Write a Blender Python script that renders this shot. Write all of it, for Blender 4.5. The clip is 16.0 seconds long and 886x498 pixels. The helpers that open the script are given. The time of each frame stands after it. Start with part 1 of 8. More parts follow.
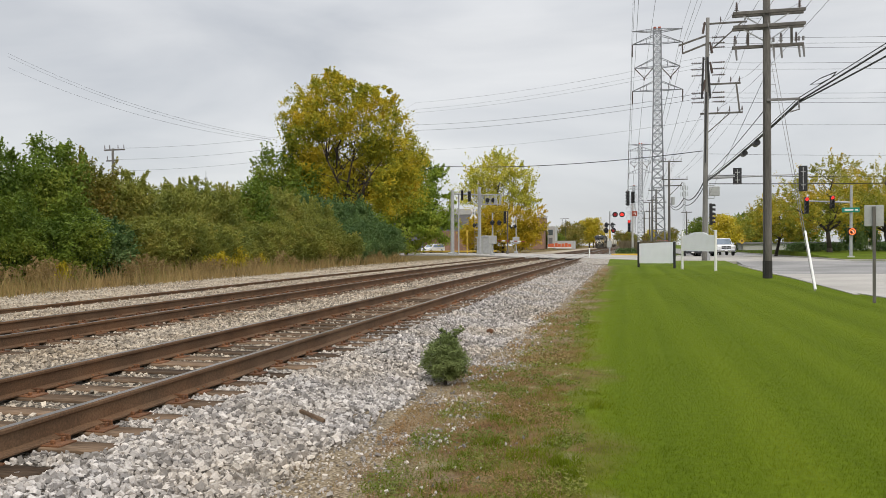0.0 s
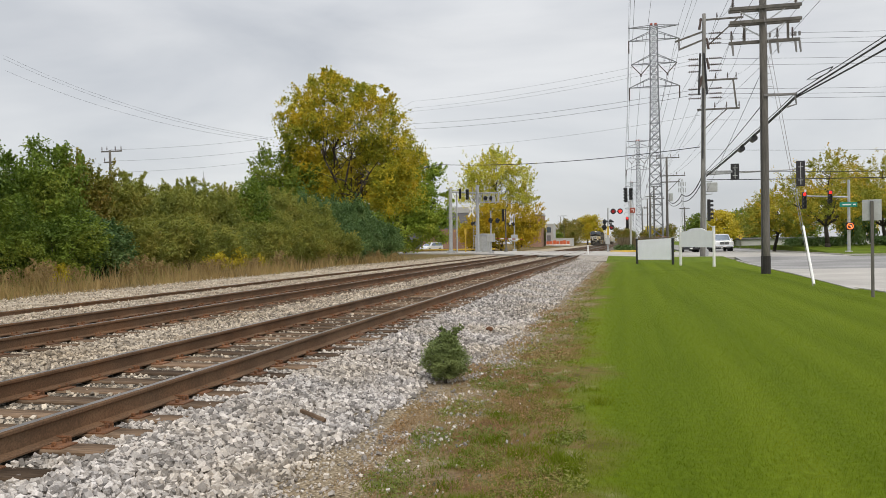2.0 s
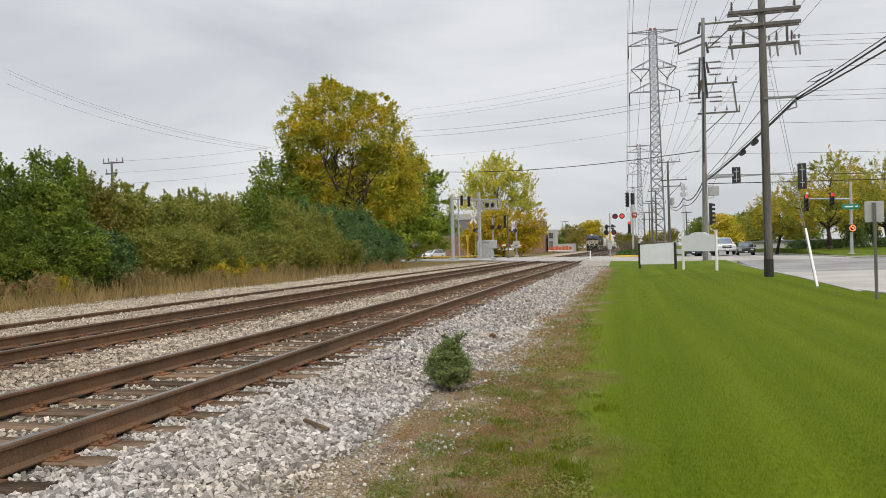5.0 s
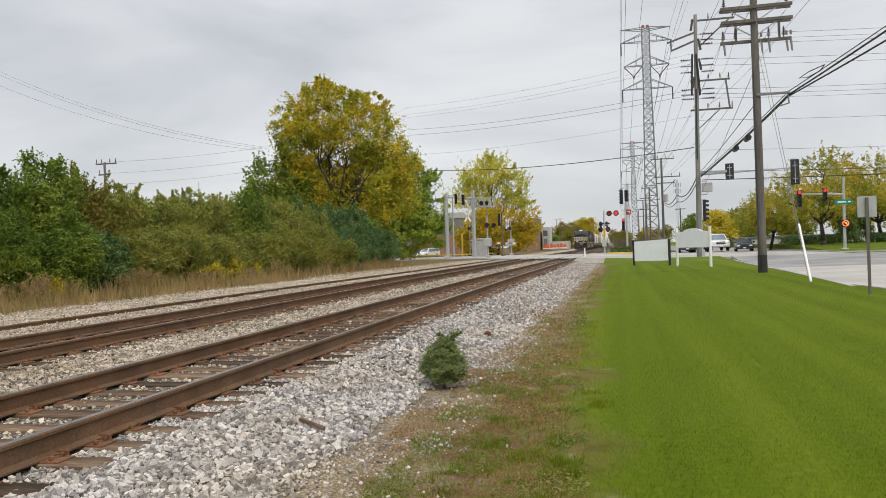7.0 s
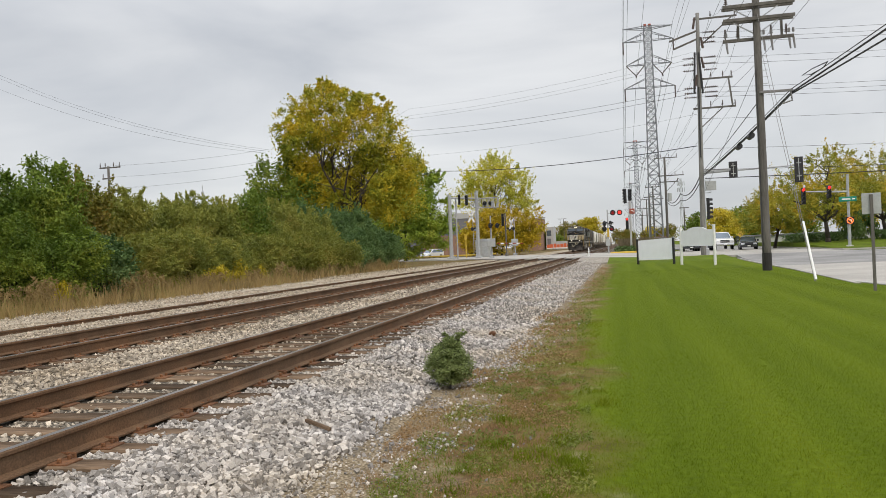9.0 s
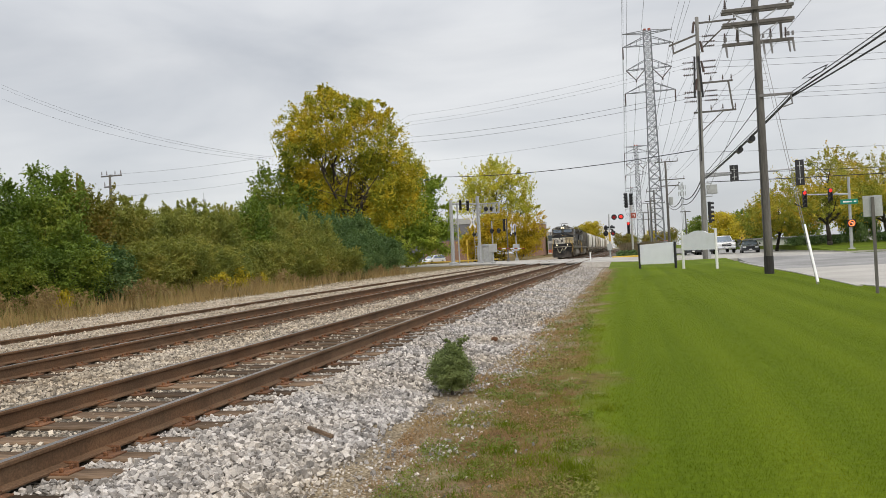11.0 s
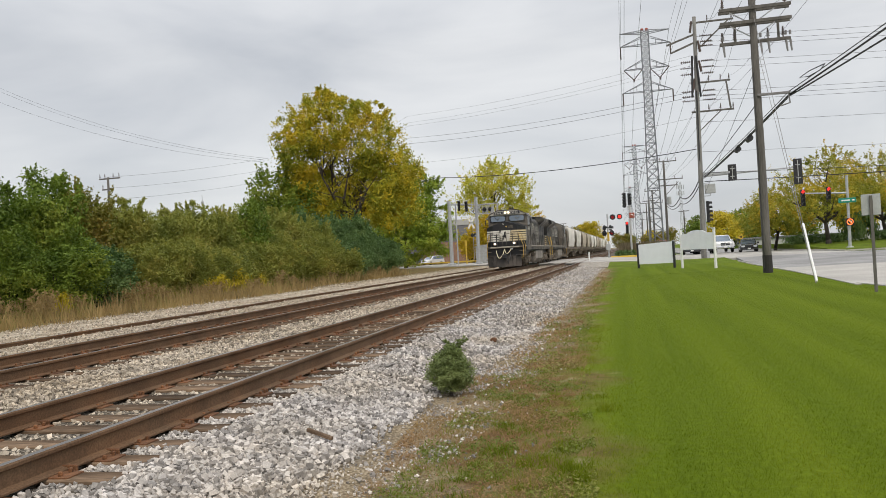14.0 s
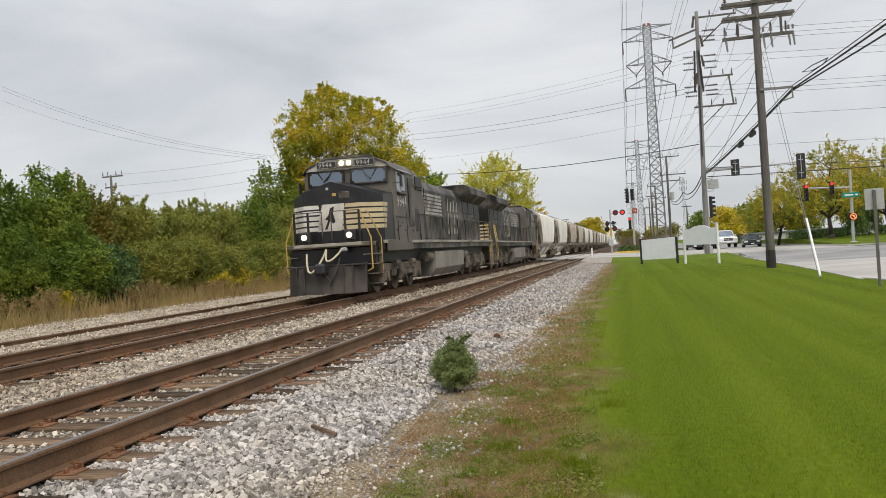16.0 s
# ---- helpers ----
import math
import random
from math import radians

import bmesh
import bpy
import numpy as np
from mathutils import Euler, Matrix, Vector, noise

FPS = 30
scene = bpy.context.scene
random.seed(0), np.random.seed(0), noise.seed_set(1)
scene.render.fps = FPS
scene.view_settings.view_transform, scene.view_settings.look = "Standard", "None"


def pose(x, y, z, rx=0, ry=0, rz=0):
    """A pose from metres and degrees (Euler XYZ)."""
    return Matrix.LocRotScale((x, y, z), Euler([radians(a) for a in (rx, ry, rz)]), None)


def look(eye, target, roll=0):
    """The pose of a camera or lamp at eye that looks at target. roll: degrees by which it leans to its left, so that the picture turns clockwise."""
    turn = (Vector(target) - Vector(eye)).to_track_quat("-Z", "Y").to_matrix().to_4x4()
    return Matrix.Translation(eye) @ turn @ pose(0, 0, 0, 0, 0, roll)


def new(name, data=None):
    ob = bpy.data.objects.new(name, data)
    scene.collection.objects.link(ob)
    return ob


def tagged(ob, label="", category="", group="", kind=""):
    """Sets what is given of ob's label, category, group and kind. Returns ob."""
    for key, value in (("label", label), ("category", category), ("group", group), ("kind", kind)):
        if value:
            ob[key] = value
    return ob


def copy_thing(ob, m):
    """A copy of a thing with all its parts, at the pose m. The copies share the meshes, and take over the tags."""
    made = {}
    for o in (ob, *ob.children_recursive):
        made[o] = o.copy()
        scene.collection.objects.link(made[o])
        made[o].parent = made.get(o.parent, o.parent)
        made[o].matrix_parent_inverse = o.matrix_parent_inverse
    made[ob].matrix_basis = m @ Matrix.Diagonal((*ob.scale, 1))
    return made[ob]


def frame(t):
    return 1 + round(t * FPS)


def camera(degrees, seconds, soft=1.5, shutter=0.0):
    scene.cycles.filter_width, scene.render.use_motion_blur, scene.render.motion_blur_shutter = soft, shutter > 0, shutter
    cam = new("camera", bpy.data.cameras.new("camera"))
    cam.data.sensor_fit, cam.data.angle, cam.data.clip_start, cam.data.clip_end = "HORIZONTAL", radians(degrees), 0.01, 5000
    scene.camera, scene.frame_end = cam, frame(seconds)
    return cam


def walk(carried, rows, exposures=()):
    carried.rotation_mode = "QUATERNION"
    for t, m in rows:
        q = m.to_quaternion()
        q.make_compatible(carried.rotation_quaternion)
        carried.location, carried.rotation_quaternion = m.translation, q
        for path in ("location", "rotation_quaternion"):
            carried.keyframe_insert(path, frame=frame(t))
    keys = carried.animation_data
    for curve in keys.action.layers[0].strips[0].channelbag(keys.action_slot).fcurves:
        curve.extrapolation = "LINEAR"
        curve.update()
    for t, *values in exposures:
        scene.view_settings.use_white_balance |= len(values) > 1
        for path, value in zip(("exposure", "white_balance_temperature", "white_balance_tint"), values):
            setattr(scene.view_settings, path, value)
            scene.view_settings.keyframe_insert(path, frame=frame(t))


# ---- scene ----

# camera: seconds, eye x y z, yaw to the left of the track, pitch up, roll
CAMERA_ROWS = [
    (0.0, 0.001, -0.008, 1.547, 13.002, -0.394, -0.366),
    (0.5, 0.003, -0.008, 1.543, 13.504, -0.711, -0.475),
    (1.0, 0.001, -0.004, 1.546, 13.176, -0.778, -0.827),
    (1.5, -0.004, -0.003, 1.548, 12.907, -0.669, -0.816),
    (2.0, -0.004, -0.011, 1.547, 12.890, -0.508, -0.913),
    (2.5, -0.006, -0.016, 1.545, 12.808, -0.698, -1.419),
    (3.0, -0.001, -0.014, 1.542, 12.850, -0.965, -1.429),
    (3.5, -0.005, -0.000, 1.544, 13.009, -0.662, -1.551),
    (4.0, -0.005, 0.011, 1.546, 13.035, -0.023, -1.246),
    (6.5, 0.003, -0.001, 1.543, 13.011, 0.013, -2.395),
    (7.0, 0.001, 0.004, 1.541, 12.658, -0.111, -2.101),
    (7.5, -0.001, 0.001, 1.541, 12.844, -0.021, -2.674),
    (8.0, -0.000, 0.000, 1.543, 12.912, 0.020, -2.592),
    (8.5, -0.000, -0.004, 1.541, 12.962, 0.010, -2.532),
    (9.0, -0.004, -0.005, 1.535, 12.922, -0.040, -2.599),
    (11.5, 0.002, -0.005, 1.543, 13.017, 0.454, -3.146),
    (12.0, 0.002, -0.002, 1.547, 12.961, 0.484, -3.278),
    (12.5, 0.003, 0.004, 1.544, 12.873, 0.507, -3.464),
    (13.0, 0.004, -0.004, 1.547, 12.839, 0.490, -3.572),
    (13.5, 0.004, -0.005, 1.544, 12.840, 0.447, -3.460),
    (14.0, 0.002, 0.001, 1.541, 12.926, 0.425, -3.349),
    (14.5, -0.002, 0.003, 1.543, 12.837, 0.456, -3.630),
    (15.0, 0.003, 0.005, 1.544, 12.750, 0.398, -3.768),
    (15.5, 0.000, -0.001, 1.545, 12.749, 0.281, -3.769),
    (16.0, -0.000, -0.005, 1.539, 13.138, 0.181, -3.591),
]
cam = camera(58.0, 16.0, soft=0.5)
walk(cam, [(t, pose(x, y, z, 90 + up, 0, left) @ pose(0, 0, 0, 0, 0, roll)) for t, x, y, z, left, up, roll in CAMERA_ROWS])

# overcast afternoon: bright cloud layer, weak wide sun
SUN_HEIGHT, SUN_TURN = radians(48), radians(156)
world = bpy.data.worlds.new("overcast_sky")
scene.world = world
world.use_nodes = True
wn, wl = world.node_tree.nodes, world.node_tree.links
wn.clear()
w_out = wn.new("ShaderNodeOutputWorld")
w_bg = wn.new("ShaderNodeBackground")
w_sky = wn.new("ShaderNodeTexSky")
w_sky.sky_type = "NISHITA"
w_sky.sun_disc = False
w_sky.sun_elevation, w_sky.sun_rotation = SUN_HEIGHT, SUN_TURN
w_co = wn.new("ShaderNodeTexCoord")
w_map = wn.new("ShaderNodeMapping")
w_map.inputs["Scale"].default_value = (1.0, 1.0, 3.6)
w_no = wn.new("ShaderNodeTexNoise")
w_no.inputs["Scale"].default_value = 2.1
w_no.inputs["Detail"].default_value = 5.0
w_no.inputs["Roughness"].default_value = 0.5
w_no.inputs["Distortion"].default_value = 0.35
w_ramp = wn.new("ShaderNodeValToRGB")
w_ramp.color_ramp.elements[0].position, w_ramp.color_ramp.elements[1].position = 0.32, 0.70
w_ramp.color_ramp.elements[0].color = (0.57, 0.59, 0.625, 1)
w_ramp.color_ramp.elements[1].color = (0.89, 0.89, 0.89, 1)
w_sep = wn.new("ShaderNodeSeparateXYZ")
w_up = wn.new("ShaderNodeMapRange")
w_up.inputs["From Min"].default_value, w_up.inputs["From Max"].default_value = 0.25, 1.0
w_up.inputs["To Min"].default_value, w_up.inputs["To Max"].default_value = 1.0, 2.3
w_mul = wn.new("ShaderNodeVectorMath")
w_mul.operation = "SCALE"
w_low = wn.new("ShaderNodeVectorMath")
w_low.operation = "SCALE"
w_low.inputs["Scale"].default_value = 0.10
w_mix = wn.new("ShaderNodeMix")
w_mix.data_type = "RGBA"
w_mix.inputs["Factor"].default_value = 0.88
wl.new(w_co.outputs["Generated"], w_map.inputs["Vector"])
wl.new(w_map.outputs["Vector"], w_no.inputs["Vector"])
wl.new(w_no.outputs["Fac"], w_ramp.inputs["Fac"])
wl.new(w_co.outputs["Generated"], w_sep.inputs["Vector"])
wl.new(w_sep.outputs["Z"], w_up.inputs["Value"])
wl.new(w_ramp.outputs["Color"], w_mul.inputs[0])
wl.new(w_up.outputs["Result"], w_mul.inputs["Scale"])
wl.new(w_sky.outputs["Color"], w_low.inputs[0])
wl.new(w_low.outputs["Vector"], w_mix.inputs["A"])
wl.new(w_mul.outputs["Vector"], w_mix.inputs["B"])
wl.new(w_mix.outputs["Result"], w_bg.inputs["Color"])
wl.new(w_bg.outputs["Background"], w_out.inputs["Surface"])
w_bg.inputs["Strength"].default_value = 1.0
sun = new("sun", bpy.data.lights.new("sun", "SUN"))
sun.data.energy, sun.data.angle, sun.data.color = 1.55, radians(25), (1.0, 0.905, 0.77)
sun.matrix_world = look((0, 0, 60), (60 * math.sin(SUN_TURN + math.pi) / math.tan(SUN_HEIGHT), 60 * math.cos(SUN_TURN + math.pi) / math.tan(SUN_HEIGHT), 0))
scene.view_settings.exposure = 0.0


# ---- materials ----
def paint(name, base, rough=0.6, metal=0.0, vary=0.15, scale=3.0, fine=40.0, bump=0.0, bump_scale=60.0, dirt=None, dirt_amount=0.0, spec=0.5,
          by_piece=0.0, by_object=0.0, coat=0.0, stretch=(1, 1, 1)):
    """A surface with two scales of variation, dirt in blotches and fine relief. Metres in object space."""
    m = bpy.data.materials.new(name)
    m.use_nodes = True
    n, l = m.node_tree.nodes, m.node_tree.links
    b = n["Principled BSDF"]
    b.inputs["Roughness"].default_value, b.inputs["Metallic"].default_value = rough, metal
    b.inputs["Specular IOR Level"].default_value = spec
    b.inputs["Coat Weight"].default_value = coat
    co = n.new("ShaderNodeTexCoord")
    mp = n.new("ShaderNodeMapping")
    mp.inputs["Scale"].default_value = stretch
    l.new(co.outputs["Object"], mp.inputs["Vector"])

    def noise_at(s, detail=4.0):
        t = n.new("ShaderNodeTexNoise")
        t.inputs["Scale"].default_value, t.inputs["Detail"].default_value = s, detail
        l.new(mp.outputs["Vector"], t.inputs["Vector"])
        return t

    def ranged(sock, lo, hi, a=0.3, c=0.7):
        r = n.new("ShaderNodeMapRange")
        r.inputs["From Min"].default_value, r.inputs["From Max"].default_value = a, c
        r.inputs["To Min"].default_value, r.inputs["To Max"].default_value = lo, hi
        l.new(sock, r.inputs["Value"])
        return r.outputs["Result"]

    def scaled(color, factor):
        s = n.new("ShaderNodeVectorMath")
        s.operation = "SCALE"
        l.new(color, s.inputs[0])
        l.new(factor, s.inputs["Scale"])
        return s.outputs["Vector"]

    rgb = n.new("ShaderNodeRGB")
    rgb.outputs[0].default_value = (*base, 1)
    color = rgb.outputs[0]
    if dirt:
        mix = n.new("ShaderNodeMix")
        mix.data_type = "RGBA"
        l.new(ranged(noise_at(scale * 0.6, 6.0).outputs["Fac"], 0, dirt_amount, 0.42, 0.66), mix.inputs["Factor"])
        l.new(color, mix.inputs["A"])
        mix.inputs["B"].default_value = (*dirt, 1)
        color = mix.outputs["Result"]
    color = scaled(color, ranged(noise_at(scale).outputs["Fac"], 1 - vary, 1 + vary))
    color = scaled(color, ranged(noise_at(fine, 2.0).outputs["Fac"], 1 - vary, 1 + vary))
    if by_piece:
        g = n.new("ShaderNodeNewGeometry")
        color = scaled(color, ranged(g.outputs["Random Per Island"], 1 - by_piece, 1 + by_piece, 0, 1))
    if by_object:
        g = n.new("ShaderNodeObjectInfo")
        color = scaled(color, ranged(g.outputs["Random"], 1 - by_object, 1 + by_object, 0, 1))
    l.new(color, b.inputs["Base Color"])
    if bump:
        bp = n.new("ShaderNodeBump")
        bp.inputs["Strength"].default_value, bp.inputs["Distance"].default_value = 1.0, bump
        l.new(noise_at(bump_scale, 3.0).outputs["Fac"], bp.inputs["Height"])
        l.new(bp.outputs["Normal"], b.inputs["Normal"])
    return m


def glow(name, color, strength):
    m = bpy.data.materials.new(name)
    m.use_nodes = True
    b = m.node_tree.nodes["Principled BSDF"]
    b.inputs["Base Color"].default_value = (*color, 1)
    b.inputs["Emission Color"].default_value = (*color, 1)
    b.inputs["Emission Strength"].default_value = strength
    return m


def leaf(name, colors, rough=0.6, stripes=None, spec=0.3):
    """Leaves: each leaf takes its own colour from a ramp, with a patchy drift over the crown."""
    m = bpy.data.materials.new(name)
    m.use_nodes = True
    n, l = m.node_tree.nodes, m.node_tree.links
    b = n["Principled BSDF"]
    b.inputs["Roughness"].default_value = rough
    b.inputs["Specular IOR Level"].default_value = spec
    g = n.new("ShaderNodeNewGeometry")
    co = n.new("ShaderNodeTexCoord")
    t = n.new("ShaderNodeTexNoise")
    t.inputs["Scale"].default_value, t.inputs["Detail"].default_value = 0.35, 3.0
    if stripes:
        mp = n.new("ShaderNodeMapping")
        mp.inputs["Scale"].default_value = stripes
        l.new(co.outputs["Object"], mp.inputs["Vector"])
        l.new(mp.outputs["Vector"], t.inputs["Vector"])
    else:
        l.new(co.outputs["Object"], t.inputs["Vector"])
    mr = n.new("ShaderNodeMapRange")
    mr.inputs["From Min"].default_value, mr.inputs["From Max"].default_value = 0.33, 0.67
    l.new(t.outputs["Fac"], mr.inputs["Value"])
    mx = n.new("ShaderNodeMix")
    mx.inputs["Factor"].default_value = 0.3
    if stripes:
        # the pale wheel track that the mower leaves along the lawn's edge
        sx, off, away, band = n.new("ShaderNodeSeparateXYZ"), n.new("ShaderNodeMath"), n.new("ShaderNodeMath"), n.new("ShaderNodeMapRange")
        off.inputs[1].default_value, away.operation = 0.05, "ABSOLUTE"
        band.inputs["From Min"].default_value, band.inputs["From Max"].default_value = 0.32, 0.05
        band.inputs["To Max"].default_value = 0.45
        total = n.new("ShaderNodeMath")
        l.new(co.outputs["Object"], sx.inputs["Vector"])
        l.new(sx.outputs["X"], off.inputs[0])
        l.new(off.outputs[0], away.inputs[0])
        l.new(away.outputs[0], band.inputs["Value"])
        l.new(mr.outputs["Result"], total.inputs[0])
        l.new(band.outputs["Result"], total.inputs[1])
        l.new(total.outputs[0], mx.inputs["A"])
    else:
        l.new(mr.outputs["Result"], mx.inputs["A"])
    l.new(g.outputs["Random Per Island"], mx.inputs["B"])
    r = n.new("ShaderNodeValToRGB")
    for i, c in enumerate(colors):
        e = r.color_ramp.elements[i] if i < 2 else r.color_ramp.elements.new(0.5)
        e.color = (*c, 1)
    for i, e in enumerate(r.color_ramp.elements):
        e.position = i / (len(colors) - 1)
    for i, c in enumerate(colors):
        r.color_ramp.elements[i].color = (*c, 1)
    l.new(mx.outputs["Result"], r.inputs["Fac"])
    l.new(r.outputs["Color"], b.inputs["Base Color"])
    tr = n.new("ShaderNodeBsdfTranslucent")
    l.new(r.outputs["Color"], tr.inputs["Color"])
    ms = n.new("ShaderNodeMixShader")
    ms.inputs["Fac"].default_value = 0.30
    l.new(b.outputs["BSDF"], ms.inputs[1])
    l.new(tr.outputs["BSDF"], ms.inputs[2])
    l.new(ms.outputs["Shader"], n["Material Output"].inputs["Surface"])
    return m


MOWN = (4.0, 0.09, 1.0)      # the mower's stripes run along the track
RAIL_STEEL = paint("rusty_rail_steel", (0.128, 0.077, 0.044), 0.75, 0.0, 0.25, 2.0, 60, 0.0006, 120, (0.15, 0.075, 0.035), 0.6, spec=0.25)
RAIL_TOP = paint("polished_rail_head", (0.20, 0.18, 0.17), 0.32, 0.85, 0.15, 2.0, 60)
TIE_WOOD = paint("weathered_tie_wood", (0.098, 0.066, 0.043), 0.95, 0, 0.4, 5, 34, 0.012, 38, (0.15, 0.105, 0.07), 0.7, spec=0.12, by_object=0.5, stretch=(0.14, 1, 1))
RUST = paint("rusted_plate_steel", (0.14, 0.060, 0.024), 0.8, 0.1, 0.35, 12, 90, 0.001, 150, by_object=0.3)
STONE = paint("crushed_limestone", (0.39, 0.365, 0.345), 0.9, 0, 0.15, 1.2, 80, 0.002, 160, (0.40, 0.335, 0.245), 0.5, by_piece=0.58)
STONE_OLD = paint("weathered_tan_ballast", (0.41, 0.355, 0.285), 0.9, 0, 0.15, 1.2, 80, 0.002, 160, (0.30, 0.235, 0.16), 0.6, by_piece=0.55)
CONCRETE = paint("pale_concrete", (0.40, 0.38, 0.35), 0.85, 0, 0.12, 0.5, 20, 0.002, 60, (0.28, 0.26, 0.24), 0.5)
ASPHALT = paint("grey_asphalt", (0.27, 0.265, 0.26), 0.9, 0, 0.15, 0.4, 30, 0.003, 90, (0.1, 0.1, 0.1), 0.5)
POLE_WOOD = paint("weathered_pole_wood", (0.12, 0.112, 0.10), 0.9, 0, 0.25, 3, 40, 0.004, 40, stretch=(1, 1, 0.08))
CREOSOTE = paint("black_creosote", (0.02, 0.018, 0.016), 0.7, 0, 0.3, 4, 40, 0.003, 50)
POLE_GREY = paint("silvered_pole_wood", (0.21, 0.205, 0.19), 0.9, 0, 0.25, 3, 40, 0.004, 40, stretch=(1, 1, 0.08))
TOWER_STEEL = paint("dull_tower_steel", (0.19, 0.20, 0.215), 0.6, 0.3, 0.12, 2, 40)
GALV = paint("galvanised_steel", (0.42, 0.43, 0.44), 0.5, 0.4, 0.12, 4, 40)
DARK_STEEL = paint("dark_steel", (0.03, 0.03, 0.032), 0.6, 0.2, 0.2, 3, 40)
BLACK = paint("black_housing", (0.018, 0.018, 0.02), 0.5, 0, 0.15, 5, 40)
WHITE = paint("white_paint", (0.80, 0.80, 0.78), 0.5, 0, 0.05, 2, 30, dirt=(0.5, 0.48, 0.44), dirt_amount=0.25)
YELLOW = paint("yellow_paint", (0.62, 0.42, 0.05), 0.6, 0, 0.12, 4, 40)
CUTOUT = paint("grey_brown_porcelain", (0.17, 0.165, 0.16), 0.4, 0, 0.1, 8, 40)
CABLE = paint("cable_sheath", (0.03, 0.03, 0.033), 0.6, 0, 0.1, 4, 40)
PALE_ASPHALT = paint("bleached_asphalt", (0.403, 0.384, 0.354), 0.9, 0, 0.12, 0.35, 25, 0.003, 80, (0.24, 0.23, 0.21), 0.6)
GRAVEL = paint("mixed_gravel", (0.33, 0.30, 0.26), 0.95, 0, 0.35, 6, 34, 0.02, 40, (0.2, 0.17, 0.13), 0.6)
VERGE = paint("verge_grass", (0.098, 0.142, 0.010), 0.95, 0, 0.3, 0.6, 30, 0.02, 30, (0.12, 0.145, 0.02), 0.5, spec=0.1)
RED_LIT = glow("lit_red_lamp", (1.0, 0.03, 0.02), 1.6)
RED_DIM = glow("fading_red_lamp", (0.45, 0.012, 0.012), 0.12)
ORANGE_LIT = glow("lit_orange_ring", (1.0, 0.20, 0.04), 1.3)
GREEN_SIGN = paint("green_sign_sheeting", (0.008, 0.22, 0.15), 0.4, 0, 0.05, 4, 30)
SIGN_GREY = paint("bare_sign_aluminium", (0.42, 0.43, 0.42), 0.45, 0.3, 0.08, 4, 30)
SIGN_WHITE = paint("plain_white_board", (0.90, 0.92, 0.96), 0.5, 0, 0.03, 2, 30)
SIGN_CREAM = paint("cream_painted_board", (0.86, 0.87, 0.90), 0.6, 0, 0.04, 2, 30)
ORANGE = paint("orange_mesh", (0.55, 0.11, 0.035), 0.6, 0, 0.2, 3, 30)
BRICK = paint("brown_brick", (0.28, 0.17, 0.12), 0.9, 0, 0.15, 1.5, 20, 0.004, 20)
WALL_GREY = paint("grey_panel_wall", (0.16, 0.16, 0.17), 0.7, 0, 0.1, 0.5, 10)
WALL_WHITE = paint("pale_wall", (0.42, 0.42, 0.41), 0.8, 0, 0.06, 0.5, 10)
CAR_WHITE = paint("white_car_paint", (0.80, 0.81, 0.82), 0.25, 0, 0.02, 2, 30, coat=0.6)
CAR_DARK = paint("charcoal_car_paint", (0.025, 0.028, 0.032), 0.25, 0.2, 0.04, 2, 30, coat=0.6)
CAR_RED = paint("rust_red_truck_paint", (0.30, 0.06, 0.03), 0.3, 0, 0.04, 2, 30, coat=0.4)
RUBBER = paint("tyre_rubber", (0.02, 0.02, 0.02), 0.85, 0, 0.1, 10, 60)
LAMP_GLASS = paint("car_lamp_glass", (0.7, 0.72, 0.74), 0.12, 0, 0.05, 10, 60)
CHROME = paint("chrome", (0.6, 0.61, 0.62), 0.2, 1.0, 0.05, 10, 60)


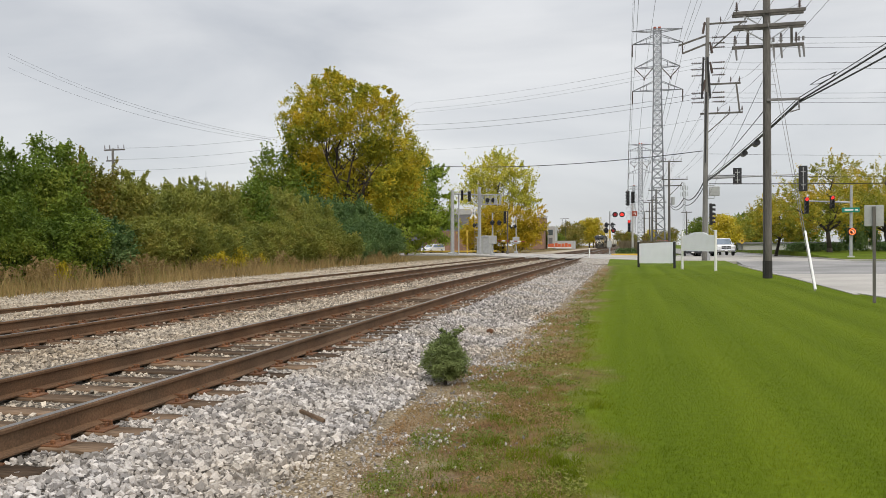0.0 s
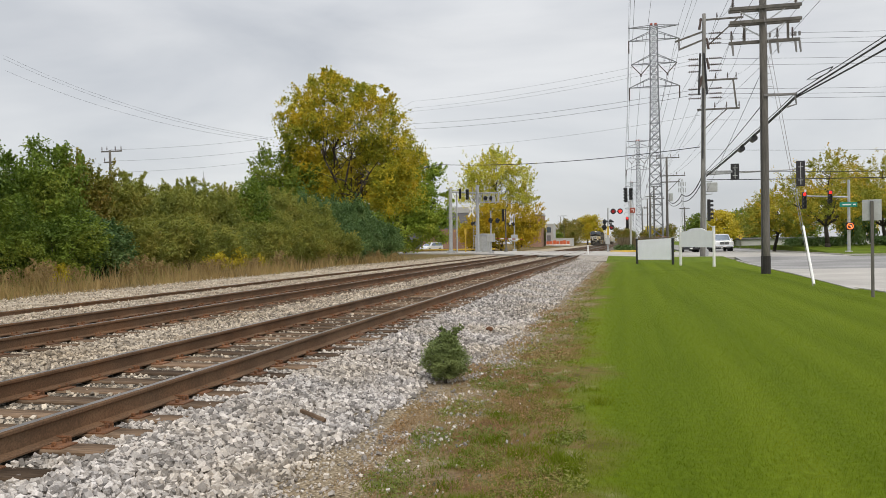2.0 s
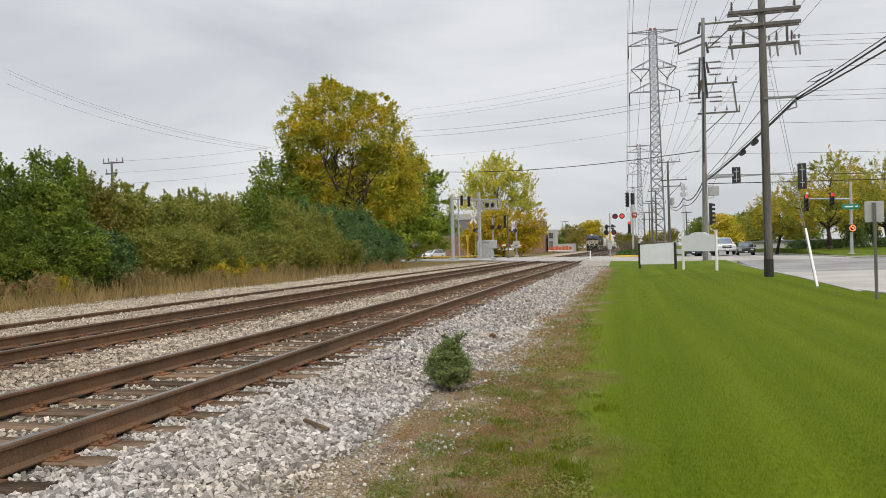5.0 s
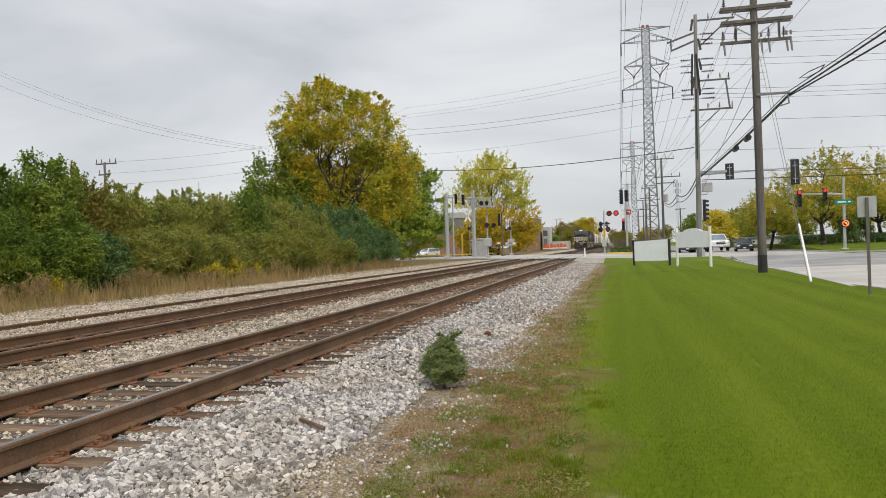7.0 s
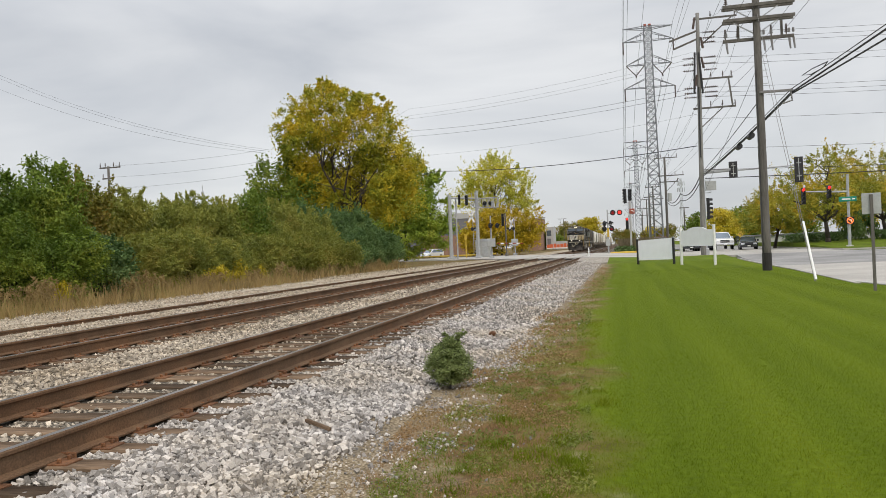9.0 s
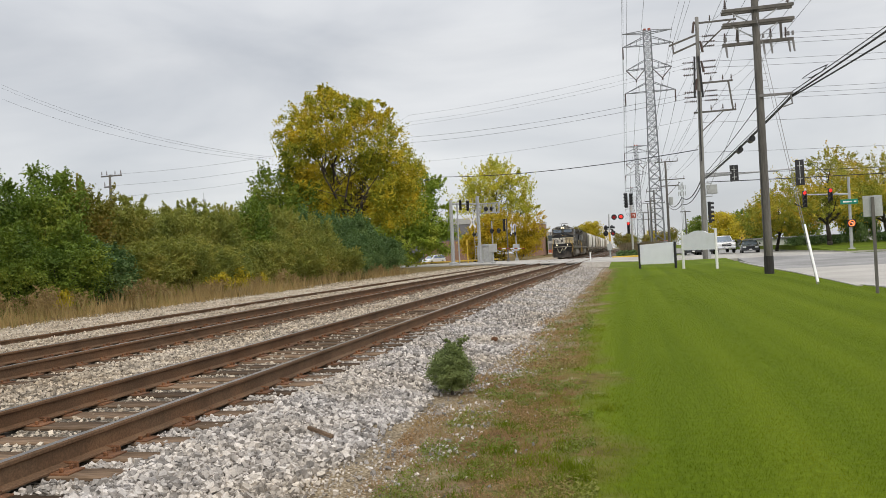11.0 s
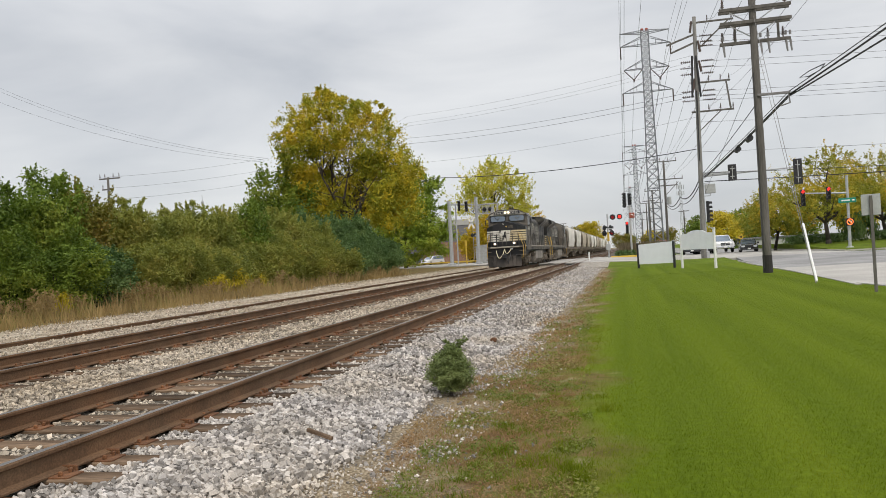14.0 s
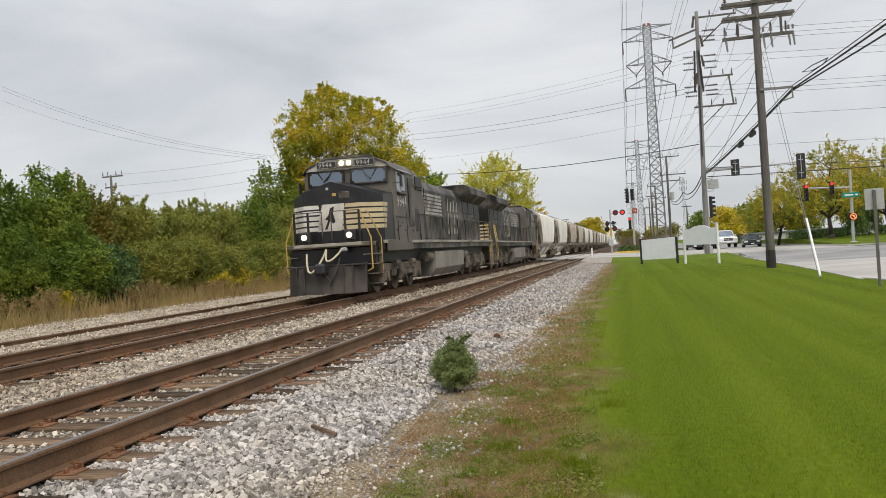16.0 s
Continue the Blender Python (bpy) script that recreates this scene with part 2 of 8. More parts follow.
# ---- mesh helpers ----
class Shape:
    """Collects corners and faces of one mesh."""

    def __init__(self):
        self.v, self.f = [], []

    def add(self, verts, faces):
        k = len(self.v)
        self.v += [tuple(p) for p in verts]
        self.f += [tuple(i + k for i in face) for face in faces]
        return self

    def box(self, x, y, z, sx, sy, sz, c=0.0, m=None):
        """A box about its centre, its edges chamfered by c."""
        hx, hy, hz = sx / 2, sy / 2, sz / 2
        if c <= 0:
            vs = [(a * hx, b * hy, d * hz) for a in (-1, 1) for b in (-1, 1) for d in (-1, 1)]
            fs = [(0, 1, 3, 2), (4, 6, 7, 5), (0, 4, 5, 1), (2, 3, 7, 6), (0, 2, 6, 4), (1, 5, 7, 3)]
        else:
            c = min(c, 0.45 * min(sx, sy, sz))
            vs, ix = [], {}
            for a in (-1, 1):
                for b in (-1, 1):
                    for d in (-1, 1):
                        for k in range(3):
                            p = [a * hx, b * hy, d * hz]
                            for j in range(3):
                                if j != k:
                                    p[j] -= (a, b, d)[j] * c
                            ix[a, b, d, k] = len(vs)
                            vs.append(tuple(p))
            fs = []
            for s in (-1, 1):
                for k in range(3):
                    q = [(-1, -1), (1, -1), (1, 1), (-1, 1)]
                    face = []
                    for e in q:
                        w = [0, 0, 0]
                        w[k], w[(k + 1) % 3], w[(k + 2) % 3] = s, e[0], e[1]
                        face.append(ix[(*w, k)])
                    fs.append(tuple(face if s > 0 else face[::-1]))
            for k in range(3):
                i, j = (k + 1) % 3, (k + 2) % 3
                for e in (-1, 1):
                    for g in (-1, 1):
                        def at(end, which):
                            w = [0, 0, 0]
                            w[k], w[i], w[j] = end, e, g
                            return ix[(*w, which)]
                        face = (at(-1, i), at(1, i), at(1, j), at(-1, j))
                        fs.append(face if e * g > 0 else face[::-1])
            for a in (-1, 1):
                for b in (-1, 1):
                    for d in (-1, 1):
                        face = tuple(ix[a, b, d, k] for k in range(3))
                        fs.append(face if a * b * d > 0 else face[::-1])
        place = m if m is not None else Matrix()
        off = Vector((x, y, z))
        return self.add([place @ (Vector(p) + off) for p in vs], fs)

    def rod(self, p, q, r, r2=None, n=8, cap=True):
        """A round bar from p to q."""
        p, q = Vector(p), Vector(q)
        r2 = r if r2 is None else r2
        d = (q - p).normalized()
        u = d.orthogonal().normalized()
        w = d.cross(u)
        vs = []
        for at, rr in ((p, r), (q, r2)):
            for i in range(n):
                a = 2 * math.pi * i / n
                vs.append(at + (u * math.cos(a) + w * math.sin(a)) * rr)
        fs = [(i, (i + 1) % n, n + (i + 1) % n, n + i) for i in range(n)]
        if cap:
            fs += [tuple(range(n))[::-1], tuple(range(n, 2 * n))]
        return self.add(vs, fs)

    def tube(self, points, r, n=6):
        return self.taper(points, [r] * len(points), n)

    def taper(self, points, radii, n=8):
        """One skin swept along the points, with a radius at each."""
        pts = [Vector(p) for p in points]
        u = (pts[1] - pts[0]).orthogonal().normalized()
        vs = []
        for i, (p, r) in enumerate(zip(pts, radii)):
            d = (pts[min(i + 1, len(pts) - 1)] - pts[max(i - 1, 0)]).normalized()
            u = (u - d * u.dot(d))
            u = u.normalized() if u.length > 1e-4 else d.orthogonal().normalized()
            w = d.cross(u)
            vs += [p + (u * math.cos(2 * math.pi * k / n) + w * math.sin(2 * math.pi * k / n)) * r for k in range(n)]
        m = len(pts)
        fs = [(i * n + k, i * n + (k + 1) % n, (i + 1) * n + (k + 1) % n, (i + 1) * n + k) for i in range(m - 1) for k in range(n)]
        fs += [tuple(range(n))[::-1], tuple(range((m - 1) * n, m * n))]
        return self.add(vs, fs)

    def beam(self, p, q, w, h=None):
        """A square bar from p to q, w wide and h high."""
        h = w if h is None else h
        p, q = Vector(p), Vector(q)
        d = (q - p).normalized()
        side = d.cross(Vector((0, 0, 1)))
        side = side.normalized() if side.length > 1e-4 else Vector((1, 0, 0))
        up = side.cross(d)
        vs = [at + side * (a * w / 2) + up * (b * h / 2) for at in (p, q) for a, b in ((-1, -1), (1, -1), (1, 1), (-1, 1))]
        return self.add(vs, [(0, 1, 2, 3), (7, 6, 5, 4), (0, 4, 5, 1), (1, 5, 6, 2), (2, 6, 7, 3), (3, 7, 4, 0)])

    def prism(self, outline, axis, a, b):
        """An outline (pairs) swept along an axis from a to b. Axis x: pairs are y z; y: x z; z: x y."""
        def p(u, w, t):
            return {"x": (t, u, w), "y": (u, t, w), "z": (u, w, t)}[axis]
        n = len(outline)
        vs = [p(u, w, a) for u, w in outline] + [p(u, w, b) for u, w in outline]
        fs = [tuple(range(n)), tuple(range(n, 2 * n))[::-1]] + [(i + n, (i + 1) % n + n, (i + 1) % n, i) for i in range(n)]
        return self.add(vs, fs)

    def quad(self, *pts):
        return self.add(pts, [tuple(range(len(pts)))])

    def ball(self, c, r, n=10, k=6, sx=1, sy=1, sz=1):
        vs = [(c[0], c[1], c[2] - r * sz)]
        for j in range(1, k):
            b = -math.pi / 2 + math.pi * j / k
            for i in range(n):
                a = 2 * math.pi * i / n
                vs.append((c[0] + r * sx * math.cos(b) * math.cos(a), c[1] + r * sy * math.cos(b) * math.sin(a), c[2] + r * sz * math.sin(b)))
        vs.append((c[0], c[1], c[2] + r * sz))
        last = len(vs) - 1
        fs = [(0, 1 + (i + 1) % n, 1 + i) for i in range(n)]
        for j in range(k - 2):
            o = 1 + j * n
            fs += [(o + i, o + (i + 1) % n, o + n + (i + 1) % n, o + n + i) for i in range(n)]
        o = 1 + (k - 2) * n
        fs += [(o + i, o + (i + 1) % n, last) for i in range(n)]
        return self.add(vs, fs)

    def mesh(self, name, material, smooth=False):
        me = bpy.data.meshes.new(name)
        me.from_pydata(self.v, [], self.f)
        b = bmesh.new()
        b.from_mesh(me)
        if len(self.f) < 60000:
            bmesh.ops.recalc_face_normals(b, faces=b.faces)
        b.to_mesh(me)
        b.free()
        for mat in material if isinstance(material, (list, tuple)) else (material,):
            me.materials.append(mat)
        if smooth:
            me.polygons.foreach_set("use_smooth", [True] * len(me.polygons))
        return me


def part(name, shape, material, parent, label="", at=None, smooth=False):
    """One mesh object under a thing or a part. shape: a Shape or a ready mesh."""
    me = shape if isinstance(shape, bpy.types.Mesh) else shape.mesh(name, material, smooth)
    ob = new(name, me)
    ob.parent = parent
    if at is not None:
        ob.matrix_basis = at
    return tagged(ob, label)


def thing(name, label, category, at=None, group="", kind=""):
    ob = new(name)
    ob.empty_display_size = 0.2
    ob.matrix_basis = at if at is not None else Matrix()
    return tagged(ob, label, category, group, kind)


def lone(name, shape, material, label, category, at=None, group="", kind="", smooth=False):
    ob = new(name, shape if isinstance(shape, bpy.types.Mesh) else shape.mesh(name, material, smooth))
    if at is not None:
        ob.matrix_basis = at
    return tagged(ob, label, category, group, kind)


def big_mesh(name, verts, faces, material):
    """A mesh from arrays: verts n x 3, faces m x k."""
    me = bpy.data.meshes.new(name)
    k = faces.shape[1]
    me.vertices.add(len(verts))
    me.vertices.foreach_set("co", np.asarray(verts, np.float32).ravel())
    me.loops.add(faces.size)
    me.loops.foreach_set("vertex_index", np.asarray(faces, np.int32).ravel())
    me.polygons.add(len(faces))
    me.polygons.foreach_set("loop_start", np.arange(0, faces.size, k, dtype=np.int32))
    me.update(calc_edges=True)
    me.validate()
    me.shade_flat()
    me.materials.append(material)
    return me


# ---- the ground, the tracks and the roads ----
RAIL_Z = 0.35            # rail head over the lawn
TIE_Z = 0.17             # top of the ties
NEAR_X, FAR_X, SIDING_X = -4.776, -8.942, -12.6
CROSS_A, CROSS_B = 66.5, 100.0      # the road over the tracks


def fall(y):
    """The land falls very gently away from the camera."""
    return -0.0031 * max(0.0, y - 30.0)


PROFILE = [(-3000, -0.1), (-200, 0.1), (-60, 0.1), (-24, 0.12), (-17, 0.15), (-14.2, 0.14), (-12.6, 0.15), (-11.2, 0.12), (-10.55, 0.13), (-7.4, 0.13), (-6.85, 0.11), (-6.4, 0.13),
           (-3.3, 0.13), (-2.9, 0.07), (-2.4, -0.01), (-2.0, -0.035), (-1.2, -0.02), (-0.5, 0.0), (3, 0.0), (6.2, 0.0), (8, -0.05), (60, -0.05), (200, 0.0), (3000, 0.0)]


def ground_z(x, y):
    for (a, za), (b, zb) in zip(PROFILE, PROFILE[1:]):
        if a <= x <= b:
            return za + (zb - za) * (x - a) / (b - a) + fall(y)
    return fall(y)


def lawn_edge(y):
    """Where the lawn begins; it comes nearer to the tracks farther on."""
    return -0.6 - 0.55 * min(1.0, max(0.0, (y - 4) / 10)) - 0.1 * min(1.0, max(0.0, (y - 14) / 46))


def ground_material():
    m = bpy.data.materials.new("lawn_dirt_and_gravel")
    m.use_nodes = True
    n, l = m.node_tree.nodes, m.node_tree.links
    b = n["Principled BSDF"]
    b.inputs["Roughness"].default_value = 0.95
    b.inputs["Specular IOR Level"].default_value = 0.08
    co = n.new("ShaderNodeTexCoord")
    sep = n.new("ShaderNodeSeparateXYZ")
    l.new(co.outputs["Object"], sep.inputs["Vector"])

    def noise_at(s, detail=5.0, stretch=None):
        t = n.new("ShaderNodeTexNoise")
        t.inputs["Scale"].default_value, t.inputs["Detail"].default_value = s, detail
        if stretch:
            mp = n.new("ShaderNodeMapping")
            mp.inputs["Scale"].default_value = stretch
            l.new(co.outputs["Object"], mp.inputs["Vector"])
            l.new(mp.outputs["Vector"], t.inputs["Vector"])
        else:
            l.new(co.outputs["Object"], t.inputs["Vector"])
        return t.outputs["Fac"]

    def ramp(sock, stops):
        r = n.new("ShaderNodeValToRGB")
        while len(r.color_ramp.elements) < len(stops):
            r.color_ramp.elements.new(0.5)
        for i, (at, c) in enumerate(stops):
            r.color_ramp.elements[i].position = at
        for i, (at, c) in enumerate(stops):
            r.color_ramp.elements[i].color = (*c, 1)
        l.new(sock, r.inputs["Fac"])
        return r.outputs["Color"]

    def math_node(op, a, c=None):
        t = n.new("ShaderNodeMath")
        t.operation = op
        for i, s in enumerate((a, c)):
            if s is None:
                continue
            if isinstance(s, (int, float)):
                t.inputs[i].default_value = s
            else:
                l.new(s, t.inputs[i])
        return t.outputs[0]

    def step(sock, a, c):
        r = n.new("ShaderNodeMapRange")
        r.inputs["From Min"].default_value, r.inputs["From Max"].default_value = a, c
        l.new(sock, r.inputs["Value"])
        return r.outputs["Result"]

    def mix(f, a, c):
        t = n.new("ShaderNodeMix")
        t.data_type = "RGBA"
        l.new(f, t.inputs["Factor"])
        l.new(a, t.inputs["A"])
        l.new(c, t.inputs["B"])
        return t.outputs["Result"]

    grass = ramp(noise_at(0.35, 3.0, MOWN), [(0.3, (0.082, 0.122, 0.005)), (0.5, (0.104, 0.147, 0.006)), (0.7, (0.126, 0.17, 0.009))])
    blades = ramp(noise_at(14, 8.0), [(0.3, (0.8, 0.8, 0.8)), (0.7, (1.1, 1.1, 1.1))])
    mul = n.new("ShaderNodeMix")
    mul.data_type, mul.blend_type = "RGBA", "MULTIPLY"
    mul.inputs["Factor"].default_value = 1.0
    l.new(grass, mul.inputs["A"])
    l.new(blades, mul.inputs["B"])
    dirt = ramp(noise_at(3.2, 8.0), [(0.3, (0.085, 0.052, 0.026)), (0.45, (0.165, 0.105, 0.052)), (0.58, (0.13, 0.12, 0.036)), (0.76, (0.33, 0.27, 0.18))])
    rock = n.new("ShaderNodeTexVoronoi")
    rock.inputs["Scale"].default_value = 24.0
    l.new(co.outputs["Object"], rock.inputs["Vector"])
    # stone colour falls to near black at cell edges: painted shade in the gaps
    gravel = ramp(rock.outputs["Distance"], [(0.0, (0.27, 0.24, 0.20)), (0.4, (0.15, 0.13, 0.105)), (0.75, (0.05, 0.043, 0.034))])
    pale = ramp(noise_at(1.1, 9.0), [(0.3, (0.21, 0.17, 0.12)), (0.5, (0.37, 0.315, 0.24)), (0.7, (0.48, 0.43, 0.35))])
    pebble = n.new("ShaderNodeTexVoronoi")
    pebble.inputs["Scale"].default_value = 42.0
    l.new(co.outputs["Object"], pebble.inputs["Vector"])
    # pebbles likewise carry the shade between them in their colour
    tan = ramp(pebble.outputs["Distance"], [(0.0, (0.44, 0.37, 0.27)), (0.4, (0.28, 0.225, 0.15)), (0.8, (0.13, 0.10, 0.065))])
    wobble = math_node("MULTIPLY", math_node("SUBTRACT", noise_at(0.9, 6.0), 0.5), 2.2)
    x = math_node("ADD", sep.outputs["X"], wobble)
    def drift(y0, y1, by):
        r = n.new("ShaderNodeMapRange")
        r.inputs["From Min"].default_value, r.inputs["From Max"].default_value, r.inputs["To Max"].default_value = y0, y1, by
        l.new(sep.outputs["Y"], r.inputs["Value"])
        return r.outputs["Result"]

    side = math_node("ADD", drift(4, 14, 0.6), drift(14, 60, 0.1))
    spill = math_node("SUBTRACT", drift(5, 16, 0.6), drift(30, 66, 0.2))
    c = mix(step(x, -17.5, -15.8), dirt, pale)
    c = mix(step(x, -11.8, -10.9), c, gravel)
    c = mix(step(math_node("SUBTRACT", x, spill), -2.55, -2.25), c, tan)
    c = mix(step(math_node("SUBTRACT", x, math_node("MULTIPLY", spill, 0.55)), -1.75, -1.25), c, dirt)
    c = mix(step(math_node("ADD", math_node("ADD", sep.outputs["X"], side), math_node("MULTIPLY", wobble, 0.8)), -0.6, 0.1), c, mul.outputs["Result"])
    l.new(c, b.inputs["Base Color"])
    bp = n.new("ShaderNodeBump")
    bp.inputs["Distance"].default_value = 0.02
    l.new(noise_at(45, 3.0), bp.inputs["Height"])
    l.new(bp.outputs["Normal"], b.inputs["Normal"])
    return m


def build_ground():
    xs = sorted({p[0] for p in PROFILE} | {x * 0.5 for x in range(-36, 18)})
    ys = [-40, -20, -10] + [y * 0.5 for y in range(-8, 80)] + list(range(40, 120, 3)) + [130, 160, 200, 260, 340, 480, 700, 1200, 2500]
    vs = []
    for y in ys:
        for x in xs:
            bumpy = 0.004 * noise.noise(Vector((x * 0.9, y * 0.9, 3))) if -18 < x < 8 else 0
            vs.append((x, y, ground_z(x, y) + bumpy))
    k = len(xs)
    fs = [(j * k + i, j * k + i + 1, (j + 1) * k + i + 1, (j + 1) * k + i) for j in range(len(ys) - 1) for i in range(k - 1)]
    s = Shape()
    s.v, s.f = vs, fs
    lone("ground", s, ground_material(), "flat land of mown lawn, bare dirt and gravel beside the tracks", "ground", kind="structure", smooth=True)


RAIL_OUTLINE = [(-0.075, 0.0), (0.075, 0.0), (0.075, 0.012), (0.014, 0.032), (0.011, 0.135), (0.036, 0.148), (0.037, 0.170), (0.028, 0.182),
                (-0.028, 0.182), (-0.037, 0.170), (-0.036, 0.148), (-0.011, 0.135), (-0.014, 0.032), (-0.075, 0.012)]


def rail_mesh(name, y0, y1, x=0.0):
    """A rail with foot, web and head; the running surface is polished."""
    ys = sorted({y0, y1, *[y for y in range(30, 1000, 60) if y0 < y < y1]})
    s = Shape()
    n = len(RAIL_OUTLINE)
    for y in ys:
        s.v += [(x + u, y, RAIL_Z - 0.182 + w + fall(y)) for u, w in RAIL_OUTLINE]
    for k in range(len(ys) - 1):
        for i in range(n):
            s.f.append((k * n + i, k * n + (i + 1) % n, (k + 1) * n + (i + 1) % n, (k + 1) * n + i))
    s.f.append(tuple(range(n)))
    me = s.mesh(name, (RAIL_STEEL, RAIL_TOP))
    for p in me.polygons:
        if p.normal.z > 0.75 and p.center.z > RAIL_Z - 0.02 + fall(p.center.y):
            p.material_index = 1
    return me


def build_tracks():
    tie = Shape().box(0, 0, -0.09, 2.59, 0.225, 0.18, 0.012).mesh("tie", TIE_WOOD)
    far_tie = Shape().box(0, 0, -0.05, 2.59, 0.225, 0.10).mesh("tie_far", TIE_WOOD)
    plate = Shape().box(0, 0, 0.004, 0.36, 0.19, 0.016, 0.004)
    for sx in (-1, 1):
        for sy in (-1, 1):
            plate.box(sx * 0.1, sy * 0.055, 0.026, 0.03, 0.028, 0.034, 0.006)
    plate = plate.mesh("tie_plate", RUST)
    anchor = Shape().box(0, 0, 0.018, 0.19, 0.03, 0.05, 0.008).mesh("rail_anchor", RUST)
    rng = random.Random(5)
    for x, who, worn in ((NEAR_X, "near", "dark weathered timber ties and rusty steel rails on grey ballast"), (FAR_X, "far", "rusty steel rails on timber ties half sunk in pale ballast")):
        track = thing("railway_track", worn, "railway track", kind="structure")
        for s in (-1, 1):
            part("rail", rail_mesh("rail", -12, 900, x + s * 0.7525), None, track, "brown rusted rail with polished head")
        y = -3.0
        while y < (71 if who == "near" else 75.5):
            t = part("tie", tie if y < 34 else far_tie, None, track, at=pose(x + rng.uniform(-0.06, 0.06), y + rng.uniform(-0.04, 0.04), TIE_Z + fall(y) - rng.uniform(0.0, 0.02), rng.uniform(-1, 1), 0, rng.uniform(-2, 2)))
            if y < 34:
                for s in (-1, 1):
                    part("tie_plate", plate, None, t, at=pose(s * 0.7525, 0, 0.0))
                    if rng.random() < 0.55:
                        part("rail_anchor", anchor, None, t, at=pose(s * 0.7525, 0.135, 0.0))
            y += 0.52
        rest = Shape()
        y = 101.0
        while y < 340:
            rest.box(x, y, TIE_Z + fall(y) - 0.05, 2.59, 0.23, 0.1)
            y += 0.52
        tagged(part("far_ties", rest, TIE_WOOD, track), kind="stuff")
    siding = thing("siding_rail", "single dark rusted rail sunk in pale gravel", "rail", kind="structure")
    part("rail", rail_mesh("rail", -12, 80, SIDING_X), None, siding).location.z = -0.10


def slab(outline, z, depth=0.5):
    """A paved area with a real edge. outline: x y z-over-ground corners."""
    s = Shape()
    n = len(outline)
    top = [(x, y, z + fall(y) + dz) for x, y, dz in outline]
    s.add(top + [(x, y, h - depth) for x, y, h in top], [tuple(range(n))] + [(i, (i + 1) % n, n + (i + 1) % n, n + i) for i in range(n)])
    return s


def build_roads():
    """The road over the tracks with its concrete panels, and the wide road beside the lawn."""
    s = Shape()
    xs = [(-140, 0.14, 128), (-30, 0.2, 110), (-18.5, 0.28, 97), (-11.4, 0.325, 80.5), (-4.0, 0.325, 70.5), (-1.4, 0.325, CROSS_A), (2.0, 0.22, 65), (7.6, 0.14, 65), (16.5, 0.14, 65)]
    for (xa, za, a), (xb, zb, e) in zip(xs, xs[1:]):
        b, c = max(CROSS_B, a + 26), max(CROSS_B, e + 26)
        s.add([(xa, a, za + fall(a)), (xb, e, zb + fall(e)), (xb, c, zb + fall(c)), (xa, b, za + fall(b)), (xa, a, -0.6), (xb, e, -0.6), (xb, c, -0.6), (xa, b, -0.6)], [(0, 1, 2, 3), (0, 4, 5, 1), (2, 6, 7, 3)])
    lone("road", s, PALE_ASPHALT, "worn pale grey road crossing the tracks", "road", kind="structure")
    road = lone("road", slab([(6.55, 26, 0), (7.0, 36, 0), (7.1, 41, 0), (17, 42.5, 0), (80, 44, 0), (80, -40, 0), (7.6, -40, 0), (7.4, 20, 0)], 0.012), CONCRETE, "wide pale concrete road beside the lawn", "road", kind="structure")
    lone("road", slab([(7.1, 41, 0), (7.3, 50, 0), (7.7, 58, 0.04), (8.2, 65, 0.135), (16.5, 65, 0.135), (80, 66, 0.1), (80, 44, 0), (17, 42.5, 0)], 0.008), ASPHALT, "grey asphalt junction beside the tracks", "road", kind="structure")
    lone("road", slab([(7.4, 100, 0), (16.2, 100, 0), (16.2, 400, 0), (7.4, 400, 0)], 0.13), ASPHALT, "grey asphalt road running on beside the tracks", "road", kind="structure")
    lone("kerb", slab([(6.35, 25, 0), (6.8, 36, 0), (7.12, 50, 0), (7.6, 60, 0), (7.75, 60, 0), (7.26, 50, 0), (6.95, 36, 0), (6.5, 25, 0)], 0.018), CONCRETE, "low concrete kerb along the lawn", "kerb", kind="structure")
    s = Shape()
    rows = [(66.8, 0.14), (74, 0.36), (86, 0.68), (100, 0.78), (135, 0.5)]
    s.add([(x, y, z + fall(y)) for y, z in rows for x in (16.5, 80)] + [(x, y, -1.2) for y, z in rows for x in (16.5, 80)],
          [(2 * i, 2 * i + 1, 2 * i + 3, 2 * i + 2) for i in range(4)] + [(2 * i, 2 * i + 2, 2 * i + 12, 2 * i + 10) for i in range(4)] + [(0, 10, 11, 1)])
    lone("verge", s, VERGE, "mown grass bank across the road", "grass", kind="structure")
    # banks that bring the lawn and the ballast up to the road over the tracks
    for xa, xb, ya, yb, lo, hi, mat, lab in ((-3.9, -1.4, 60, 70.3, 0.05, 0.31, GRAVEL, "gravel bank rising to the road"), (-1.4, 2.0, 57, 66.5, -0.03, 0.31, VERGE, "grass bank rising to the road"), (2.0, 7.3, 55, 65, -0.03, 0.20, VERGE, "grass bank rising to the road")):
        yc = 65 if xb == 2.0 else 66.5 if xb == -1.4 else yb
        hc = 0.21 if xb == 2.0 else hi
        s = Shape()
        s.add([(xa, ya, lo + fall(ya)), (xb, ya, lo + fall(ya)), (xb, yc, hc + fall(yc)), (xa, yb, hi + fall(yb)), (xa, ya, -0.5), (xb, ya, -0.5), (xb, yc, -0.5), (xa, yb, -0.5)], [(0, 1, 2, 3), (0, 4, 5, 1), (1, 5, 6, 2), (2, 6, 7, 3), (3, 7, 4, 0)])
        lone("verge", s, mat, lab, "bank", kind="structure")
